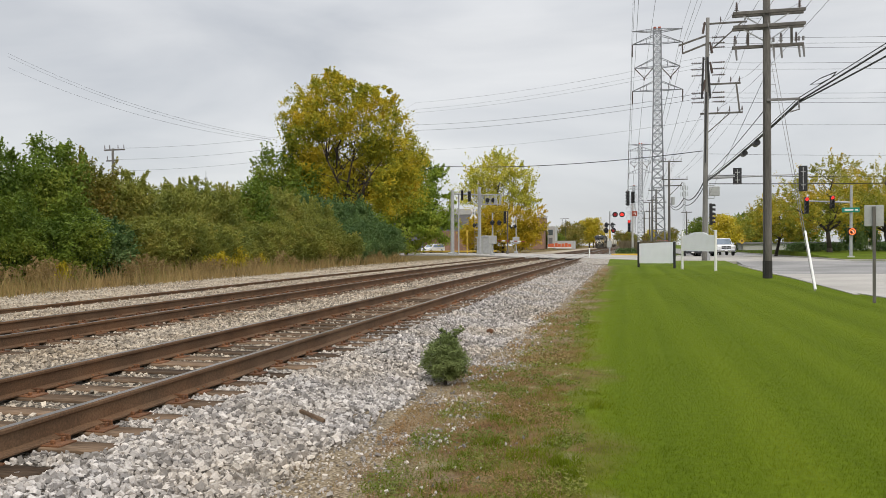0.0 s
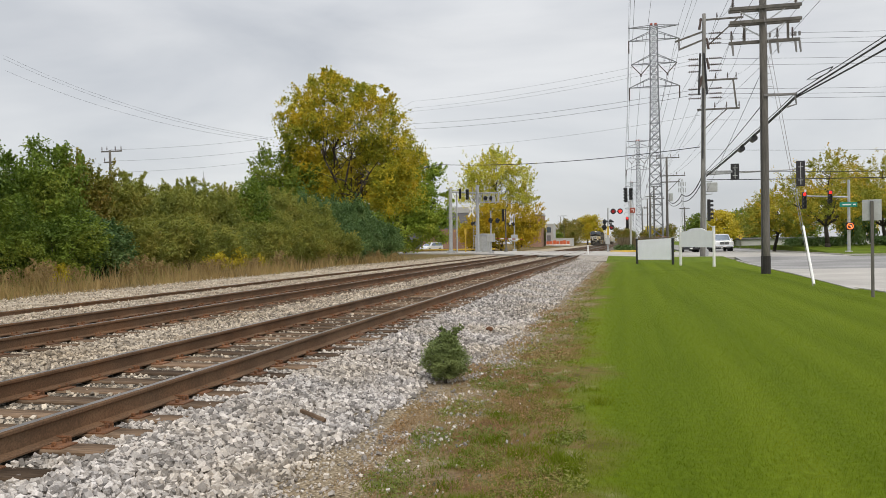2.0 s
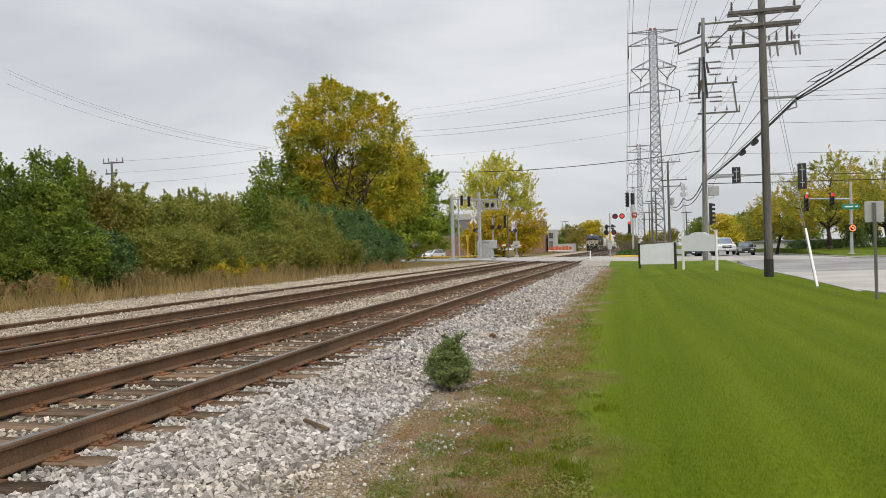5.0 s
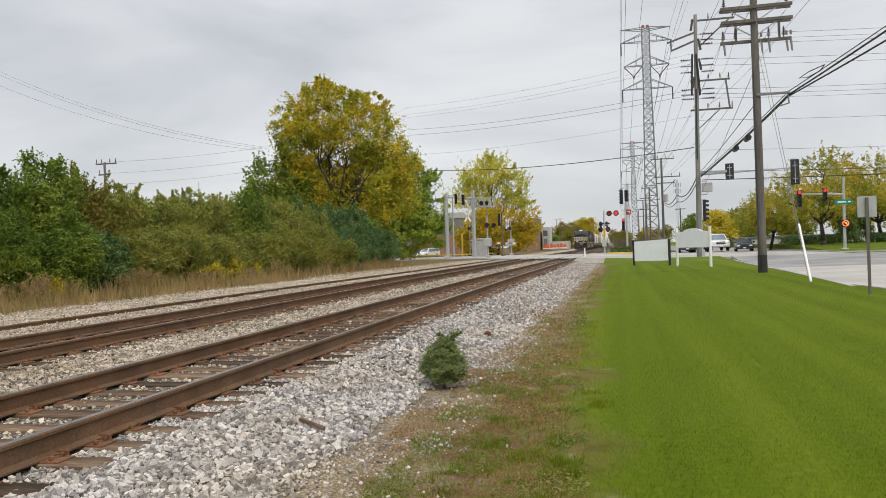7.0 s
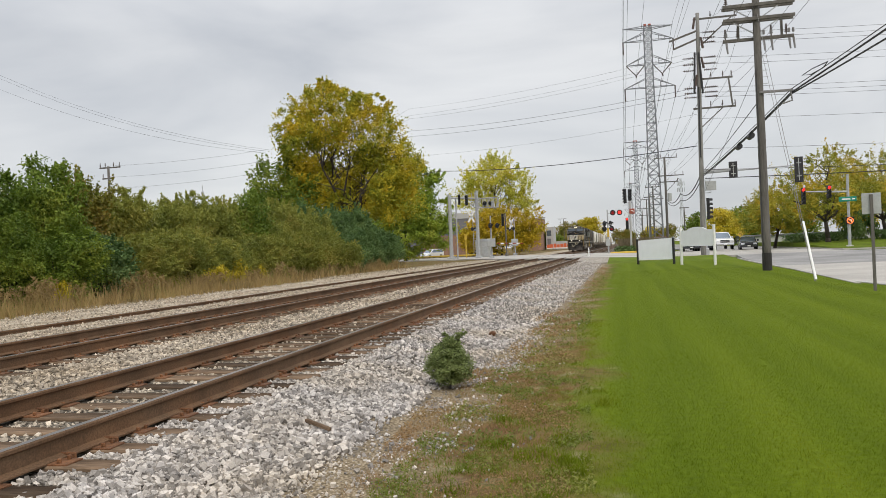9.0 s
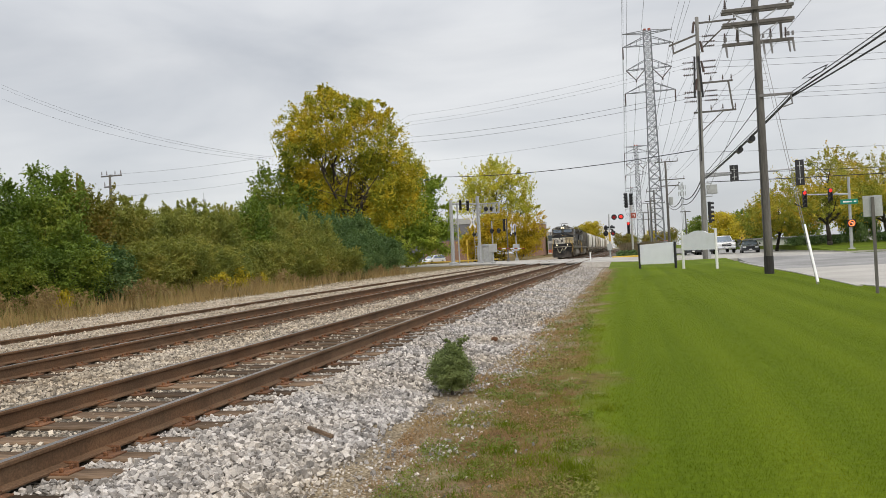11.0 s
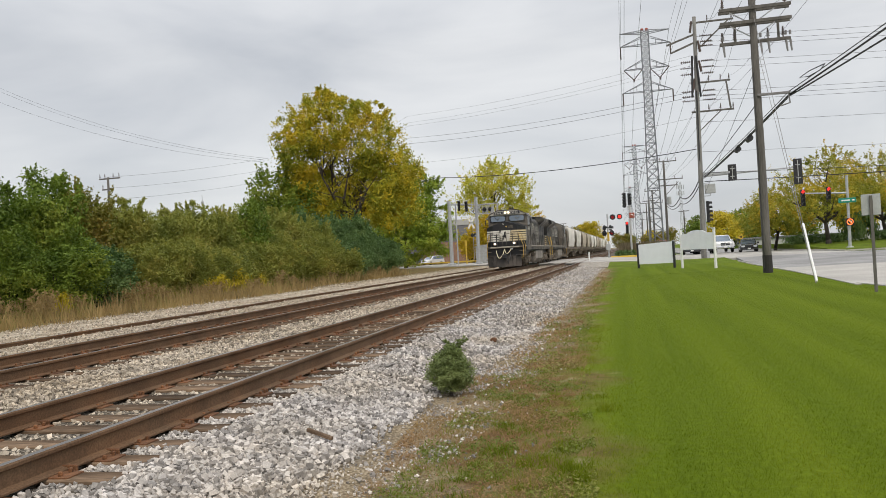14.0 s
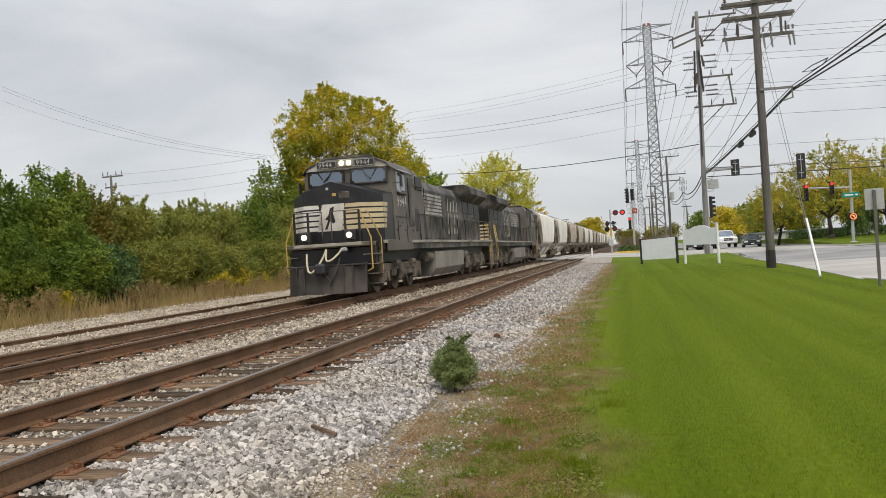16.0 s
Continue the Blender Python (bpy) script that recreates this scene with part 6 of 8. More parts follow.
def hopper_car(label, body_paint, seed, length=17.2):
    """A covered hopper with bulging ribbed sides, hopper bays, roof walk and two trucks. Local y from the front coupler back."""
    rng = random.Random(seed)
    C = thing("hopper_car", label, "freight car", group="covered hoppers of the train")
    a, b = 1.55, length - 1.55
    m = (a + b) / 2
    s = Shape()
    side = [(1.30, 1.35), (1.52, 1.65), (1.59, 2.4), (1.59, 3.5), (1.52, 4.0), (1.0, 4.3), (0.0, 4.38)]
    prof = side + [(-x, z) for x, z in side[-2::-1]]
    n = len(prof)
    ends = [0.42 + 1.9 * ((4.38 - z) / 3.03) ** 1.6 for x, z in prof]
    s.add([(x, a + e, z) for (x, z), e in zip(prof, ends)] + [(x, b - e, z) for (x, z), e in zip(prof, ends)],
          [tuple(range(n)), tuple(range(n, 2 * n))[::-1]] + [(i + n, (i + 1) % n + n, (i + 1) % n, i) for i in range(n)])
    part("body", s, body_paint, C, "dusty curved hopper body")
    for y in [a + 2.6 + (b - a - 5.2) * i / 4 for i in range(5)]:
        s = Shape()
        k = [(x * 1.012, z) for x, z in side] + [(-x * 1.012, z) for x, z in side[-2::-1]]
        s.prism(k, "y", y - 0.09, y + 0.09)
        part("rib", s, body_paint, C)
    s = Shape()
    for sx in (-1, 1):
        s.box(sx * 1.46, m, 1.33, 0.12, b - a + 1.6, 0.26, 0.02)
    s.box(0, m, 1.15, 0.5, length - 1.2, 0.3, 0.03)
    part("sill", s, GRIME, C, "rusty side sill")
    for i in range(3):
        y = a + 2.9 + (b - a - 5.8) * i / 2
        s = Shape()
        s.add([(-1.25, y - 1.7, 1.4), (1.25, y - 1.7, 1.4), (1.25, y + 1.7, 1.4), (-1.25, y + 1.7, 1.4), (-0.55, y - 0.45, 0.42), (0.55, y - 0.45, 0.42), (0.55, y + 0.45, 0.42), (-0.55, y + 0.45, 0.42)],
              [(0, 1, 5, 4), (1, 2, 6, 5), (2, 3, 7, 6), (3, 0, 4, 7), (4, 5, 6, 7)])
        part("hopper_bay", s, body_paint, C)
    for e, d in ((a, 1), (b, -1)):
        s = Shape()
        s.add([(-1.35, e + d * 0.55, 4.0), (1.35, e + d * 0.55, 4.0), (1.35, e + d * 1.8, 1.4), (-1.35, e + d * 1.8, 1.4), (-1.35, e + d * 0.6, 4.0), (1.35, e + d * 0.6, 4.0), (1.35, e + d * 1.9, 1.4), (-1.35, e + d * 1.9, 1.4)], [(0, 1, 2, 3), (4, 5, 6, 7)])
        for x in (-1.3, -0.5, 0.5, 1.3):
            s.beam((x, e - d * 0.5, 1.3), (x, e + d * 0.55, 3.9), 0.08)
        s.beam((-1.3, e - d * 0.6, 1.3), (1.3, e - d * 0.6, 1.3), 0.14)
        for k in range(7):
            s.rod((0.9, e - d * 0.45 + d * 0.12 * k, 1.5 + 0.35 * k), (1.35, e - d * 0.45 + d * 0.12 * k, 1.5 + 0.35 * k), 0.015)
        part("end_frame", s, GRIME, C, "rusty end frame and ladder")
    s = Shape()
    for sx in (-1, 1):
        s.box(sx * 0.52, m, 4.52, 0.28, b - a - 0.6, 0.03)
        for k in range(9):
            s.box(sx * 0.52, a + 0.8 + (b - a - 1.6) * k / 8, 4.44, 0.26, 0.05, 0.16)
    for k in range(10):
        s.box(0, a + 1.4 + (b - a - 2.8) * k / 9, 4.45, 0.62, 0.9, 0.1, 0.03)
    part("roof_walk", s, GALV, C, "galvanised roof walk and hatches")
    for i in range(4):
        bars(C, "stencil_bar", [[(1.585, a + 1.6 + 0.42 * i, 2.55), (1.585, a + 1.85 + 0.42 * i, 2.55), (1.582, a + 1.85 + 0.42 * i, 2.85), (1.582, a + 1.6 + 0.42 * i, 2.85)]], DARK_STEEL)
    for y in (a + 0.35, b - 0.35):
        bogie(C, y, (-0.88, 0.88), 0.8)
    part("coupler", Shape().box(0, 0.15, 0.88, 0.26, 0.7, 0.26, 0.04).box(0, length - 0.15, 0.88, 0.26, 0.7, 0.26, 0.04), DARK_STEEL, C)
    return C


lead_loco, lead_wheels = locomotive("black road locomotive with off-white nose stripes and lit headlights")
second_loco = copy_thing(lead_loco, Matrix())
tagged(second_loco, "black road locomotive coupled back to front behind the leader")
UNIT = 22.3
train = [(lead_loco, 0.15, False), (second_loco, 0.15 + UNIT, True)]
for ob in second_loco.children_recursive:
    if ob.name.startswith(("headlight", "lens")) and "housing" not in ob.name:
        ob.data = ob.data.copy()
        ob.data.materials.clear()
        ob.data.materials.append(GALV)
hoppers = [hopper_car("pale grey covered hopper car with dusty curved sides", HOPPER_LIGHT, 1), hopper_car("tan covered hopper car streaked with rust", HOPPER_TAN, 2)]
at_y = 0.15 + 2 * UNIT - 0.3
for i in range(15):
    base = hoppers[1] if i in (2, 3, 6, 7, 11) else hoppers[0]
    car = base if (i == 0 or i == 2) else copy_thing(base, Matrix())
    train.append((car, at_y, False))
    at_y += 17.45


# ---- poles, wires, signals and signs ----
def cable(name, points, r, label="thin dark overhead wire", sag=0.0, group="overhead wires", steps=14):
    """A hanging wire through the given points."""
    pts = []
    for a, b in zip(points, points[1:]):
        a, b = Vector(a), Vector(b)
        for k in range(steps):
            u = k / steps
            pts.append(a.lerp(b, u) - Vector((0, 0, 4 * sag * u * (1 - u))))
    pts.append(Vector(points[-1]))
    lone(name, Shape().tube(pts, r, 5), CABLE, label, "wire", group=group)


INSULATOR = paint("brown_glazed_porcelain", (0.07, 0.045, 0.035), 0.3, 0, 0.1, 10, 60)


def insulator_mesh():
    s = Shape()
    s.rod((0, 0, -0.08), (0, 0, 0.1), 0.025, None, 6)
    for k in range(3):
        s.rod((0, 0, 0.06 + 0.09 * k), (0, 0, 0.10 + 0.09 * k), 0.085 - 0.012 * k, 0.06 - 0.012 * k, 8)
    s.rod((0, 0, 0.1), (0, 0, 0.4), 0.035, None, 6)
    return s.mesh("insulator", INSULATOR)


def string_mesh():
    s = Shape()
    for k in range(6):
        s.rod((0.16 * k, 0, 0), (0.16 * k + 0.05, 0, 0), 0.11, 0.07, 8)
    s.rod((0, 0, 0), (0.95, 0, 0), 0.03, None, 6)
    return s.mesh("insulator_string", INSULATOR)


PIN, STRING = insulator_mesh(), string_mesh()


def wooden_pole(label, x, y, height, r0, r1, arms, lean=(0, 0), wood=POLE_WOOD):
    """arms: z, left end, right end, twin, pins (x offsets), brace."""
    P = thing("utility_pole", label, "utility pole", pose(x, y, ground_z(x, y)), "utility poles")
    base = ground_z(x, y)
    s = Shape().taper([(lean[0] * k / 6, lean[1] * k / 6, -0.5 + (height + 0.5) * k / 6) for k in range(7)], [r0 + (r1 - r0) * k / 6 for k in range(7)], 14)
    part("shaft", s, wood, P, "weathered wooden shaft", smooth=True)
    for z, a, b, twin, pins, brace in arms:
        z -= base
        s = Shape()
        for d in ((-0.2, 0.2) if twin else (0.2,)):
            s.box((a + b) / 2, d, z, b - a, 0.1, 0.14, 0.012)
        arm = part("crossarm", s, POLE_WOOD, P)
        for p in pins:
            part("insulator", PIN, None, arm, at=pose(p, 0.0 if twin else 0.2, z + 0.12))
        if brace:
            for e in (-1, 1):
                if a < e * 0.9 < b:
                    part("brace", Shape().beam((e * 0.9, 0.14, z - 0.04), (0, 0.14, z - 0.62), 0.05, 0.04), GALV, arm)
    return P


def build_poles():
    # pole beside the road
    g = ground_z(5.78, 36.1)
    P = wooden_pole("tall weathered wooden utility pole with three crossarms on the lawn", 5.78, 36.1, 13.2, 0.185, 0.14,
                    [(9.86, -1.36, 1.50, False, (-1.25, -0.75, 0.6, 1.2), False), (10.64, -1.36, 1.50, True, (), True), (11.22, -1.36, 1.50, True, (-1.2, 1.3), True)])
    for dx in (-0.72, 1.02):
        part("hanger", Shape().box(dx, 0.2, 10.25 - g, 0.09, 0.09, 0.75), POLE_WOOD, P)
    for dx in (-1.25, 0.25, 0.55, 1.25, 1.42):
        part("cutout", Shape().rod((dx, -0.1, 9.72 - g), (dx + 0.03, -0.15, 9.25 - g), 0.05, 0.035, 8).rod((dx, -0.1, 9.95 - g), (dx, -0.1, 10.12 - g), 0.05, None, 8), CUTOUT, P, "grey porcelain cutout")
    part("cable_bracket", Shape().box(0.62, -0.2, 7.5 - g, 1.3, 0.09, 0.1, 0.01).tube([(1.2, -0.2, 7.45 - g), (1.22, -0.3, 7.05 - g), (0.85, -0.3, 6.95 - g)], 0.035), CUTOUT, P, "steel cable bracket")
    part("ground_wire", Shape().tube([(-0.15, -0.13, 0.2), (-0.13, -0.13, 8.5)], 0.012), CABLE, P)
    s = Shape()
    for k in range(5):
        s.rod((0.16, 0, 7.9 + 0.28 * k - g), (0.36, 0, 7.9 + 0.28 * k - g), 0.012)
    part("step_bolts", s, GALV, P)
    part("base_wrap", Shape().rod((0, 0, 0), (0, 0, 0.75), 0.197, 0.194, 14), CREOSOTE, P, "dark creosoted foot")
    # guy wire with its white guard
    G = thing("guy_wire", "steel guy wire with a white plastic guard tube at its foot", "guy wire", pose(5.62, 26.4, 0))
    top = Vector((5.8, 36.0, 10.9)) - Vector((5.62, 26.4, 0))
    part("wire", Shape().rod((0, 0, -0.1), top, 0.011), CUTOUT, G)
    part("wire", Shape().rod((0.03, 0.3, -0.1), top + Vector((0.1, 0, -1.6)), 0.009), CUTOUT, G)
    part("guard", Shape().rod(top * 0.006, top * 0.172, 0.036, 0.034, 10), WHITE, G, "white guard tube")
    # pole at the corner
    g = ground_z(5.95, 67.3)
    P = wooden_pole("tall grey wooden utility pole carrying many insulators and cables", 6.0, 67.3, 19.6, 0.21, 0.14,
                    [(19.05, 0.0, 3.35, False, (1.35, 3.2), False), (14.2, -0.2, 2.85, False, (1.2, 2.1, 2.75), False), (11.86, -0.25, 3.0, False, (1.1, 2.0, 2.95), False)], (0.35, 0), POLE_GREY)
    for a, b, w in (((0.55, 0.1, 16.9), (2.9, 0.1, 18.95), 0.1), ((0.3, 0.1, 10.3), (2.0, 0.1, 11.8), 0.08), ((2.5, 0.1, 14.2), (2.75, 0.1, 11.9), 0.12),
                    ((-1.9, 0, 17.4), (0.35, 0, 18.1), 0.13), ((-1.6, 0, 16.75), (0.35, 0, 17.45), 0.13)):
        part("brace", Shape().beam((a[0], a[1], a[2] - g), (b[0], b[1], b[2] - g), w), POLE_WOOD, P)
    for z in (17.9, 17.45, 17.1, 15.9, 15.4, 14.9, 13.5, 13.1, 12.75):
        z -= g
        for sx in (-1, 1):
            if z + g > 16 and sx < 0:
                continue
            part("insulator_string", STRING, None, P, at=pose(0.35 + sx * 0.35, 0, z, 0, 0 if sx > 0 else 0, 0 if sx > 0 else 180))
    part("riser", Shape().rod((0.1, -0.25, 8), (0.2, -0.25, 13.5 - g), 0.05).rod((0.5, -0.2, 13 - g), (0.3, -0.22, 16.3 - g), 0.08).rod((-0.15, -0.2, 13 - g), (0.0, -0.2, 16.3 - g), 0.08), DARK_STEEL, P)
    for z, dx in ((18.2, -1), (16.6, 1), (15.0, 1), (13.6, -1)):
        part("arrester", Shape().rod((0.3 + dx * 0.35, -0.2, z - g), (0.3 + dx * 0.2, -0.2, z + 0.9 - g), 0.1, 0.08, 8), INSULATOR, P)
    # further poles
    P = wooden_pole("wooden utility pole with crossarms beyond the junction", 5.9, 120, 13.6, 0.2, 0.14,
                    [(13.2, -1.5, 1.8, False, (-1.4, -0.5, 0.6, 1.7), True), (10.6, -1.0, 2.6, False, (-0.9, 1.4, 2.5), False), (9.7, -0.8, 1.8, False, (1.7,), False)])
    part("transformer", Shape().rod((0.5, 0, 7.2), (0.5, 0, 8.3), 0.3, None, 12), SIGN_GREY, P, "grey transformer can")
    part("brace", Shape().beam((0.1, 0, 8.6), (1.9, 0, 10.4), 0.08), POLE_WOOD, P)
    wooden_pole("distant wooden utility pole over the thicket", -53.3, 75, 11.9, 0.16, 0.12, [(11.75, -1.2, 1.3, False, (-1.1, -0.5, 0.5, 1.2), False), (10.6, -0.9, 0.2, False, (-0.8,), False), (9.3, 0.0, 1.2, False, (1.0,), False)])
    for y, h in ((165, 12.5), (215, 12.5), (275, 12.5)):
        wooden_pole("distant wooden utility pole along the road", 5.6, y, h, 0.2, 0.14, [(h - 0.6, -1.5, 1.5, False, (-1.4, 0.6, 1.4), False), (h - 3, -1.0, 2.0, False, (1.9,), False)])
    for x, y, h in ((10.4, 150, 7.5), (4.0, 135, 9.0), (-30, 300, 12), (-26, 330, 12), (-19.5, 262, 10)):
        wooden_pole("plain distant wooden pole", x, y, h, 0.12, 0.09, [(h - 0.6, -0.9, 0.9, False, (), False)])


def lattice_tower(x, y, h):
    """A slim square lattice tower with four pairs of arms."""
    T = thing("transmission_tower", "tall galvanised steel lattice transmission tower", "transmission tower", pose(x, y, ground_z(x, y)), "transmission towers")
    def half(z):
        return 1.25 - (1.25 - 0.68) * min(1, z / (h * 0.75))
    s = Shape()
    for sx in (-1, 1):
        for sy in (-1, 1):
            s = Shape().taper([(sx * half(0), sy * half(0), -0.3), (sx * half(h * 0.75), sy * half(h * 0.75), h * 0.75), (sx * half(h), sy * half(h), h)], [0.13, 0.11, 0.1], 4)
            part("leg", s, TOWER_STEEL, T)
    s = Shape()
    z = 0.0
    while z < h - 0.5:
        step = half(z) * 1.7
        a, b = half(z), half(min(h, z + step))
        z2 = min(h, z + step)
        for k in range(4):
            c, d = [((-1, -1), (1, -1)), ((1, -1), (1, 1)), ((1, 1), (-1, 1)), ((-1, 1), (-1, -1))][k]
            s.beam((c[0] * a, c[1] * a, z), (d[0] * b, d[1] * b, z2), 0.085)
            s.beam((d[0] * a, d[1] * a, z), (c[0] * b, c[1] * b, z2), 0.085)
            s.beam((c[0] * b, c[1] * b, z2), (d[0] * b, d[1] * b, z2), 0.085)
        z = z2
    part("lattice", s, TOWER_STEEL, T, "crossed steel bracing")
    tips = []
    for z, reach, peak in ((h - 0.4, 4.4, 0.9), (h - 2.5, 4.4, 1.4), (h - 6.8, 4.0, 1.5), (h - 11.0, 4.4, 1.6)):
        for sx in (-1, 1):
            s = Shape()
            e = Vector((sx * reach, 0, z + (0.3 if z > h - 1 else 0)))
            for sy in (-1, 1):
                s.beam((sx * 0.68, sy * 0.68, z), e, 0.11)
                s.beam((sx * 0.68, sy * 0.68, min(h, z + peak)), e, 0.10)
                for u in (0.33, 0.62):
                    p = Vector((sx * 0.68, sy * 0.68, z)).lerp(e, u)
                    q = Vector((sx * 0.68, sy * 0.68, min(h, z + peak))).lerp(e, u)
                    s.beam(p, q, 0.07)
            part("arm", s, TOWER_STEEL, T)
            if z < h - 1:
                if abs(z - (h - 6.8)) < 0.1:
                    v = Shape()
                    low = Vector((sx * (reach - 1.7), 0, z - 1.9))
                    v.rod(e, low, 0.09).rod((sx * (reach - 3.2), 0, z - 0.2), low, 0.09).rod(low, low - Vector((0, 0, 0.4)), 0.13)
                    part("insulator", v, INSULATOR, T)
                    tips.append((x + low.x, y, z - 2.3))
                else:
                    part("insulator", Shape().rod(e, e - Vector((0, 0, 2.2)), 0.12, 0.12, 6), INSULATOR, T)
                    tips.append((x + e.x, y, z - 2.2))
            else:
                tips.append((x + e.x, y, z + 0.3))
    for sx in (-0.4, 0.4):
        part("beacon", Shape().box(sx, 0, h + 0.25, 0.5, 0.4, 0.5, 0.06), CAR_RED, T, "red aircraft warning lamp")
    return tips


def build_wires():
    near = lattice_tower(5.4, 150, 40.4)
    far = lattice_tower(5.0, 316, 40.0)
    third = lattice_tower(4.4, 545, 40.5)
    fourth = lattice_tower(3.8, 800, 40.5)
    for a, b, c, d in zip(near, far, third, fourth):
        start = (a[0] + 0.4, -90, a[2] + 1.5)
        cable("overhead_wire", [start, a], 0.02, "transmission wire strung between lattice towers", 4.0)
        cable("overhead_wire", [a, b], 0.03, "transmission wire strung between lattice towers", 3.5)
        cable("overhead_wire", [b, c], 0.06, "transmission wire strung between lattice towers", 4.5)
    # along the road: from the far pole over both near poles and past the camera
    for dz, dxa, dxb in ((19.3, 1.35, -1.2), (19.3, 3.2, 1.3)):
        cable("overhead_wire", [(6.0 + dxa, 67.3, dz), (5.78 + dxb, 36.1, 11.55), (7.0 + dxb, -25, 12.5)], 0.008, sag=0.3)
    for pa, pb in ((1.2, -1.25), (2.1, -0.75), (2.75, 0.6), (1.1, 1.2)):
        cable("overhead_wire", [(6.0 + pa, 67.3, 14.5 if pb != 1.2 else 12.2), (5.78 + pb, 36.1, 10.2), (7.0 + pb, -25, 11.4)], 0.008, sag=0.35)
    for pa, z in ((2.0, 12.2), (2.95, 12.2), (1.2, 14.5), (2.75, 14.5), (3.2, 19.3), (1.35, 19.3)):
        cable("overhead_wire", [(6.0 + pa, 67.3, z), (5.9 + pa * 0.5 - 0.5, 120, 13.4 if z > 13 else 10.8), (5.6, 165, 12)], 0.012, sag=0.7)
    # thick communication cables
    for k, (za, zb, zc, r) in enumerate(((6.55, 7.42, 9.1, 0.036), (6.45, 7.36, 8.4, 0.034), (6.7, 7.56, 9.4, 0.018))):
        cable("communication_cable", [(6.35, 67.3, za), (7.02, 36.0, zb), (11.0 + 0.1 * k, 12, zc)], r, "thick black communication cable", 0.12, "communication cables", 18)
    cable("overhead_wire", [(6.35, 67.3, 6.9), (5.9, 36.0, 7.4)], 0.02, sag=0.1)
    cable("overhead_wire", [(6.35, 67.3, 5.2), (5.9, 36.0, 9.0)], 0.012, sag=0.05)
    for x, y, z in ((6.72, 50.0, 6.91), (6.81, 46.0, 7.03)):
        lone("splice_case", Shape().rod((0, -0.4, 0), (0, 0.4, -0.02), 0.17, 0.15, 10).rod((0, -0.55, 0.19), (0, 0.55, 0.15), 0.05, None, 8), BLACK, "black cable splice case hung on the cables", "splice case", pose(x, y, z - 0.17), "splice cases")
    lone("cable_loop", Shape().tube([(7.62, 32.4, 7.86), (7.55, 32.8, 7.72), (7.3, 33.6, 7.66), (7.1, 34.2, 7.76), (7.3, 33.4, 7.84), (7.62, 32.4, 7.86)], 0.02), CABLE, "slack loop of black cable", "wire", group="communication cables")
    cable("overhead_wire", [(6.2, 67.3, 6.9), (5.95, 90, 6.3), (5.9, 120, 7.4)], 0.05, "thick black communication cable", 0.9, "communication cables")
    cable("overhead_wire", [(6.2, 67.3, 6.4), (5.95, 90, 5.6), (5.9, 120, 7.0)], 0.04, "thick black communication cable", 0.7, "communication cables")
    # over the tracks to the left
    cable("overhead_wire", [(5.9, 67.3, 8.85), (-22.3, 95, 11.0), (-36, 110, 12.2)], 0.035, "black service cable over the tracks", 0.55)
    for z, e in ((13.0, 12.3), (12.6, 11.8), (15.4, 13.7), (15.9, 14.3), (15.1, 13.4), (10.9, 10.0)):
        cable("overhead_wire", [(6.0, 67.3, z + 0.5), (-25.3, 95, 1.54 + (e - 1.54) * 1.357), (-37, 110, 2.0 + (e - 1.54) * 1.357)], 0.008 if z > 14 or z < 11 else 0.014, sag=0.5)
    # high over the thicket
    for z0, z1 in ((24.2, 13.1), (22.5, 12.7), (23.8, 12.9)):
        cable("overhead_wire", [(-70.7, 80, z0), (-37.5, 80, z1)], 0.011, sag=1.2)
    for z1 in (11.9, 10.7, 9.5):
        cable("overhead_wire", [(-53.3, 75, z1), (-37, 80, z1 + 1.2)], 0.01, sag=0.25)
    # along the cross street to the right
    for z in (17.9, 17.45, 17.1, 15.9, 15.4, 13.5, 13.1, 12.75, 11.0, 8.6, 6.9):
        cable("overhead_wire", [(6.4, 67.3, z), (60, 74, z + 0.4)], 0.012 if z > 7 else 0.02, sag=0.6)
    cable("overhead_wire", [(6.4, 67.3, 6.2), (60, 74, 6.9)], 0.035, sag=0.4)


def signal_head(parent, at, sections, lit=None, plate=False, name="signal_head", faces=0):
    """A black traffic signal head; it faces -y, turned by faces degrees. lit: index of the lit lens from the top."""
    h = 0.35 * sections
    head = part(name, Shape().box(0, 0, 0, 0.34, 0.22, h, 0.03), BLACK, parent, "black traffic signal head", at @ pose(0, 0, 0, 0, 0, faces))
    if plate:
        part("backplate", Shape().box(0, 0.08, 0, 0.66, 0.03, h + 0.28, 0.01), BLACK, head)
        part("bracket", Shape().box(0, 0.15, 0, 0.05, 0.05, h + 0.02).box(0, 0.15, h * 0.3, 0.36, 0.04, 0.05).box(0, 0.15, -h * 0.3, 0.36, 0.04, 0.05), SIGN_GREY, head, "pale mounting bracket")
    for k in range(sections):
        z = h / 2 - 0.175 - 0.35 * k
        s = Shape()
        for j in range(9):
            a0, a1 = math.pi * (-0.1 + 1.2 * j / 9), math.pi * (-0.1 + 1.2 * (j + 1) / 9)
            s.quad((0.15 * math.cos(a0), -0.11, z + 0.15 * math.sin(a0)), (0.15 * math.cos(a1), -0.11, z + 0.15 * math.sin(a1)), (0.14 * math.cos(a1), -0.34, z - 0.02 + 0.14 * math.sin(a1)), (0.14 * math.cos(a0), -0.34, z - 0.02 + 0.14 * math.sin(a0)))
        part("visor", s, BLACK, head)
        part("lens", Shape().rod((0, -0.11, z), (0, -0.125, z), 0.14, 0.13, 14), RED_LIT if k == lit else DARK_STEEL, head, "lit red lens" if k == lit else "")
    return head


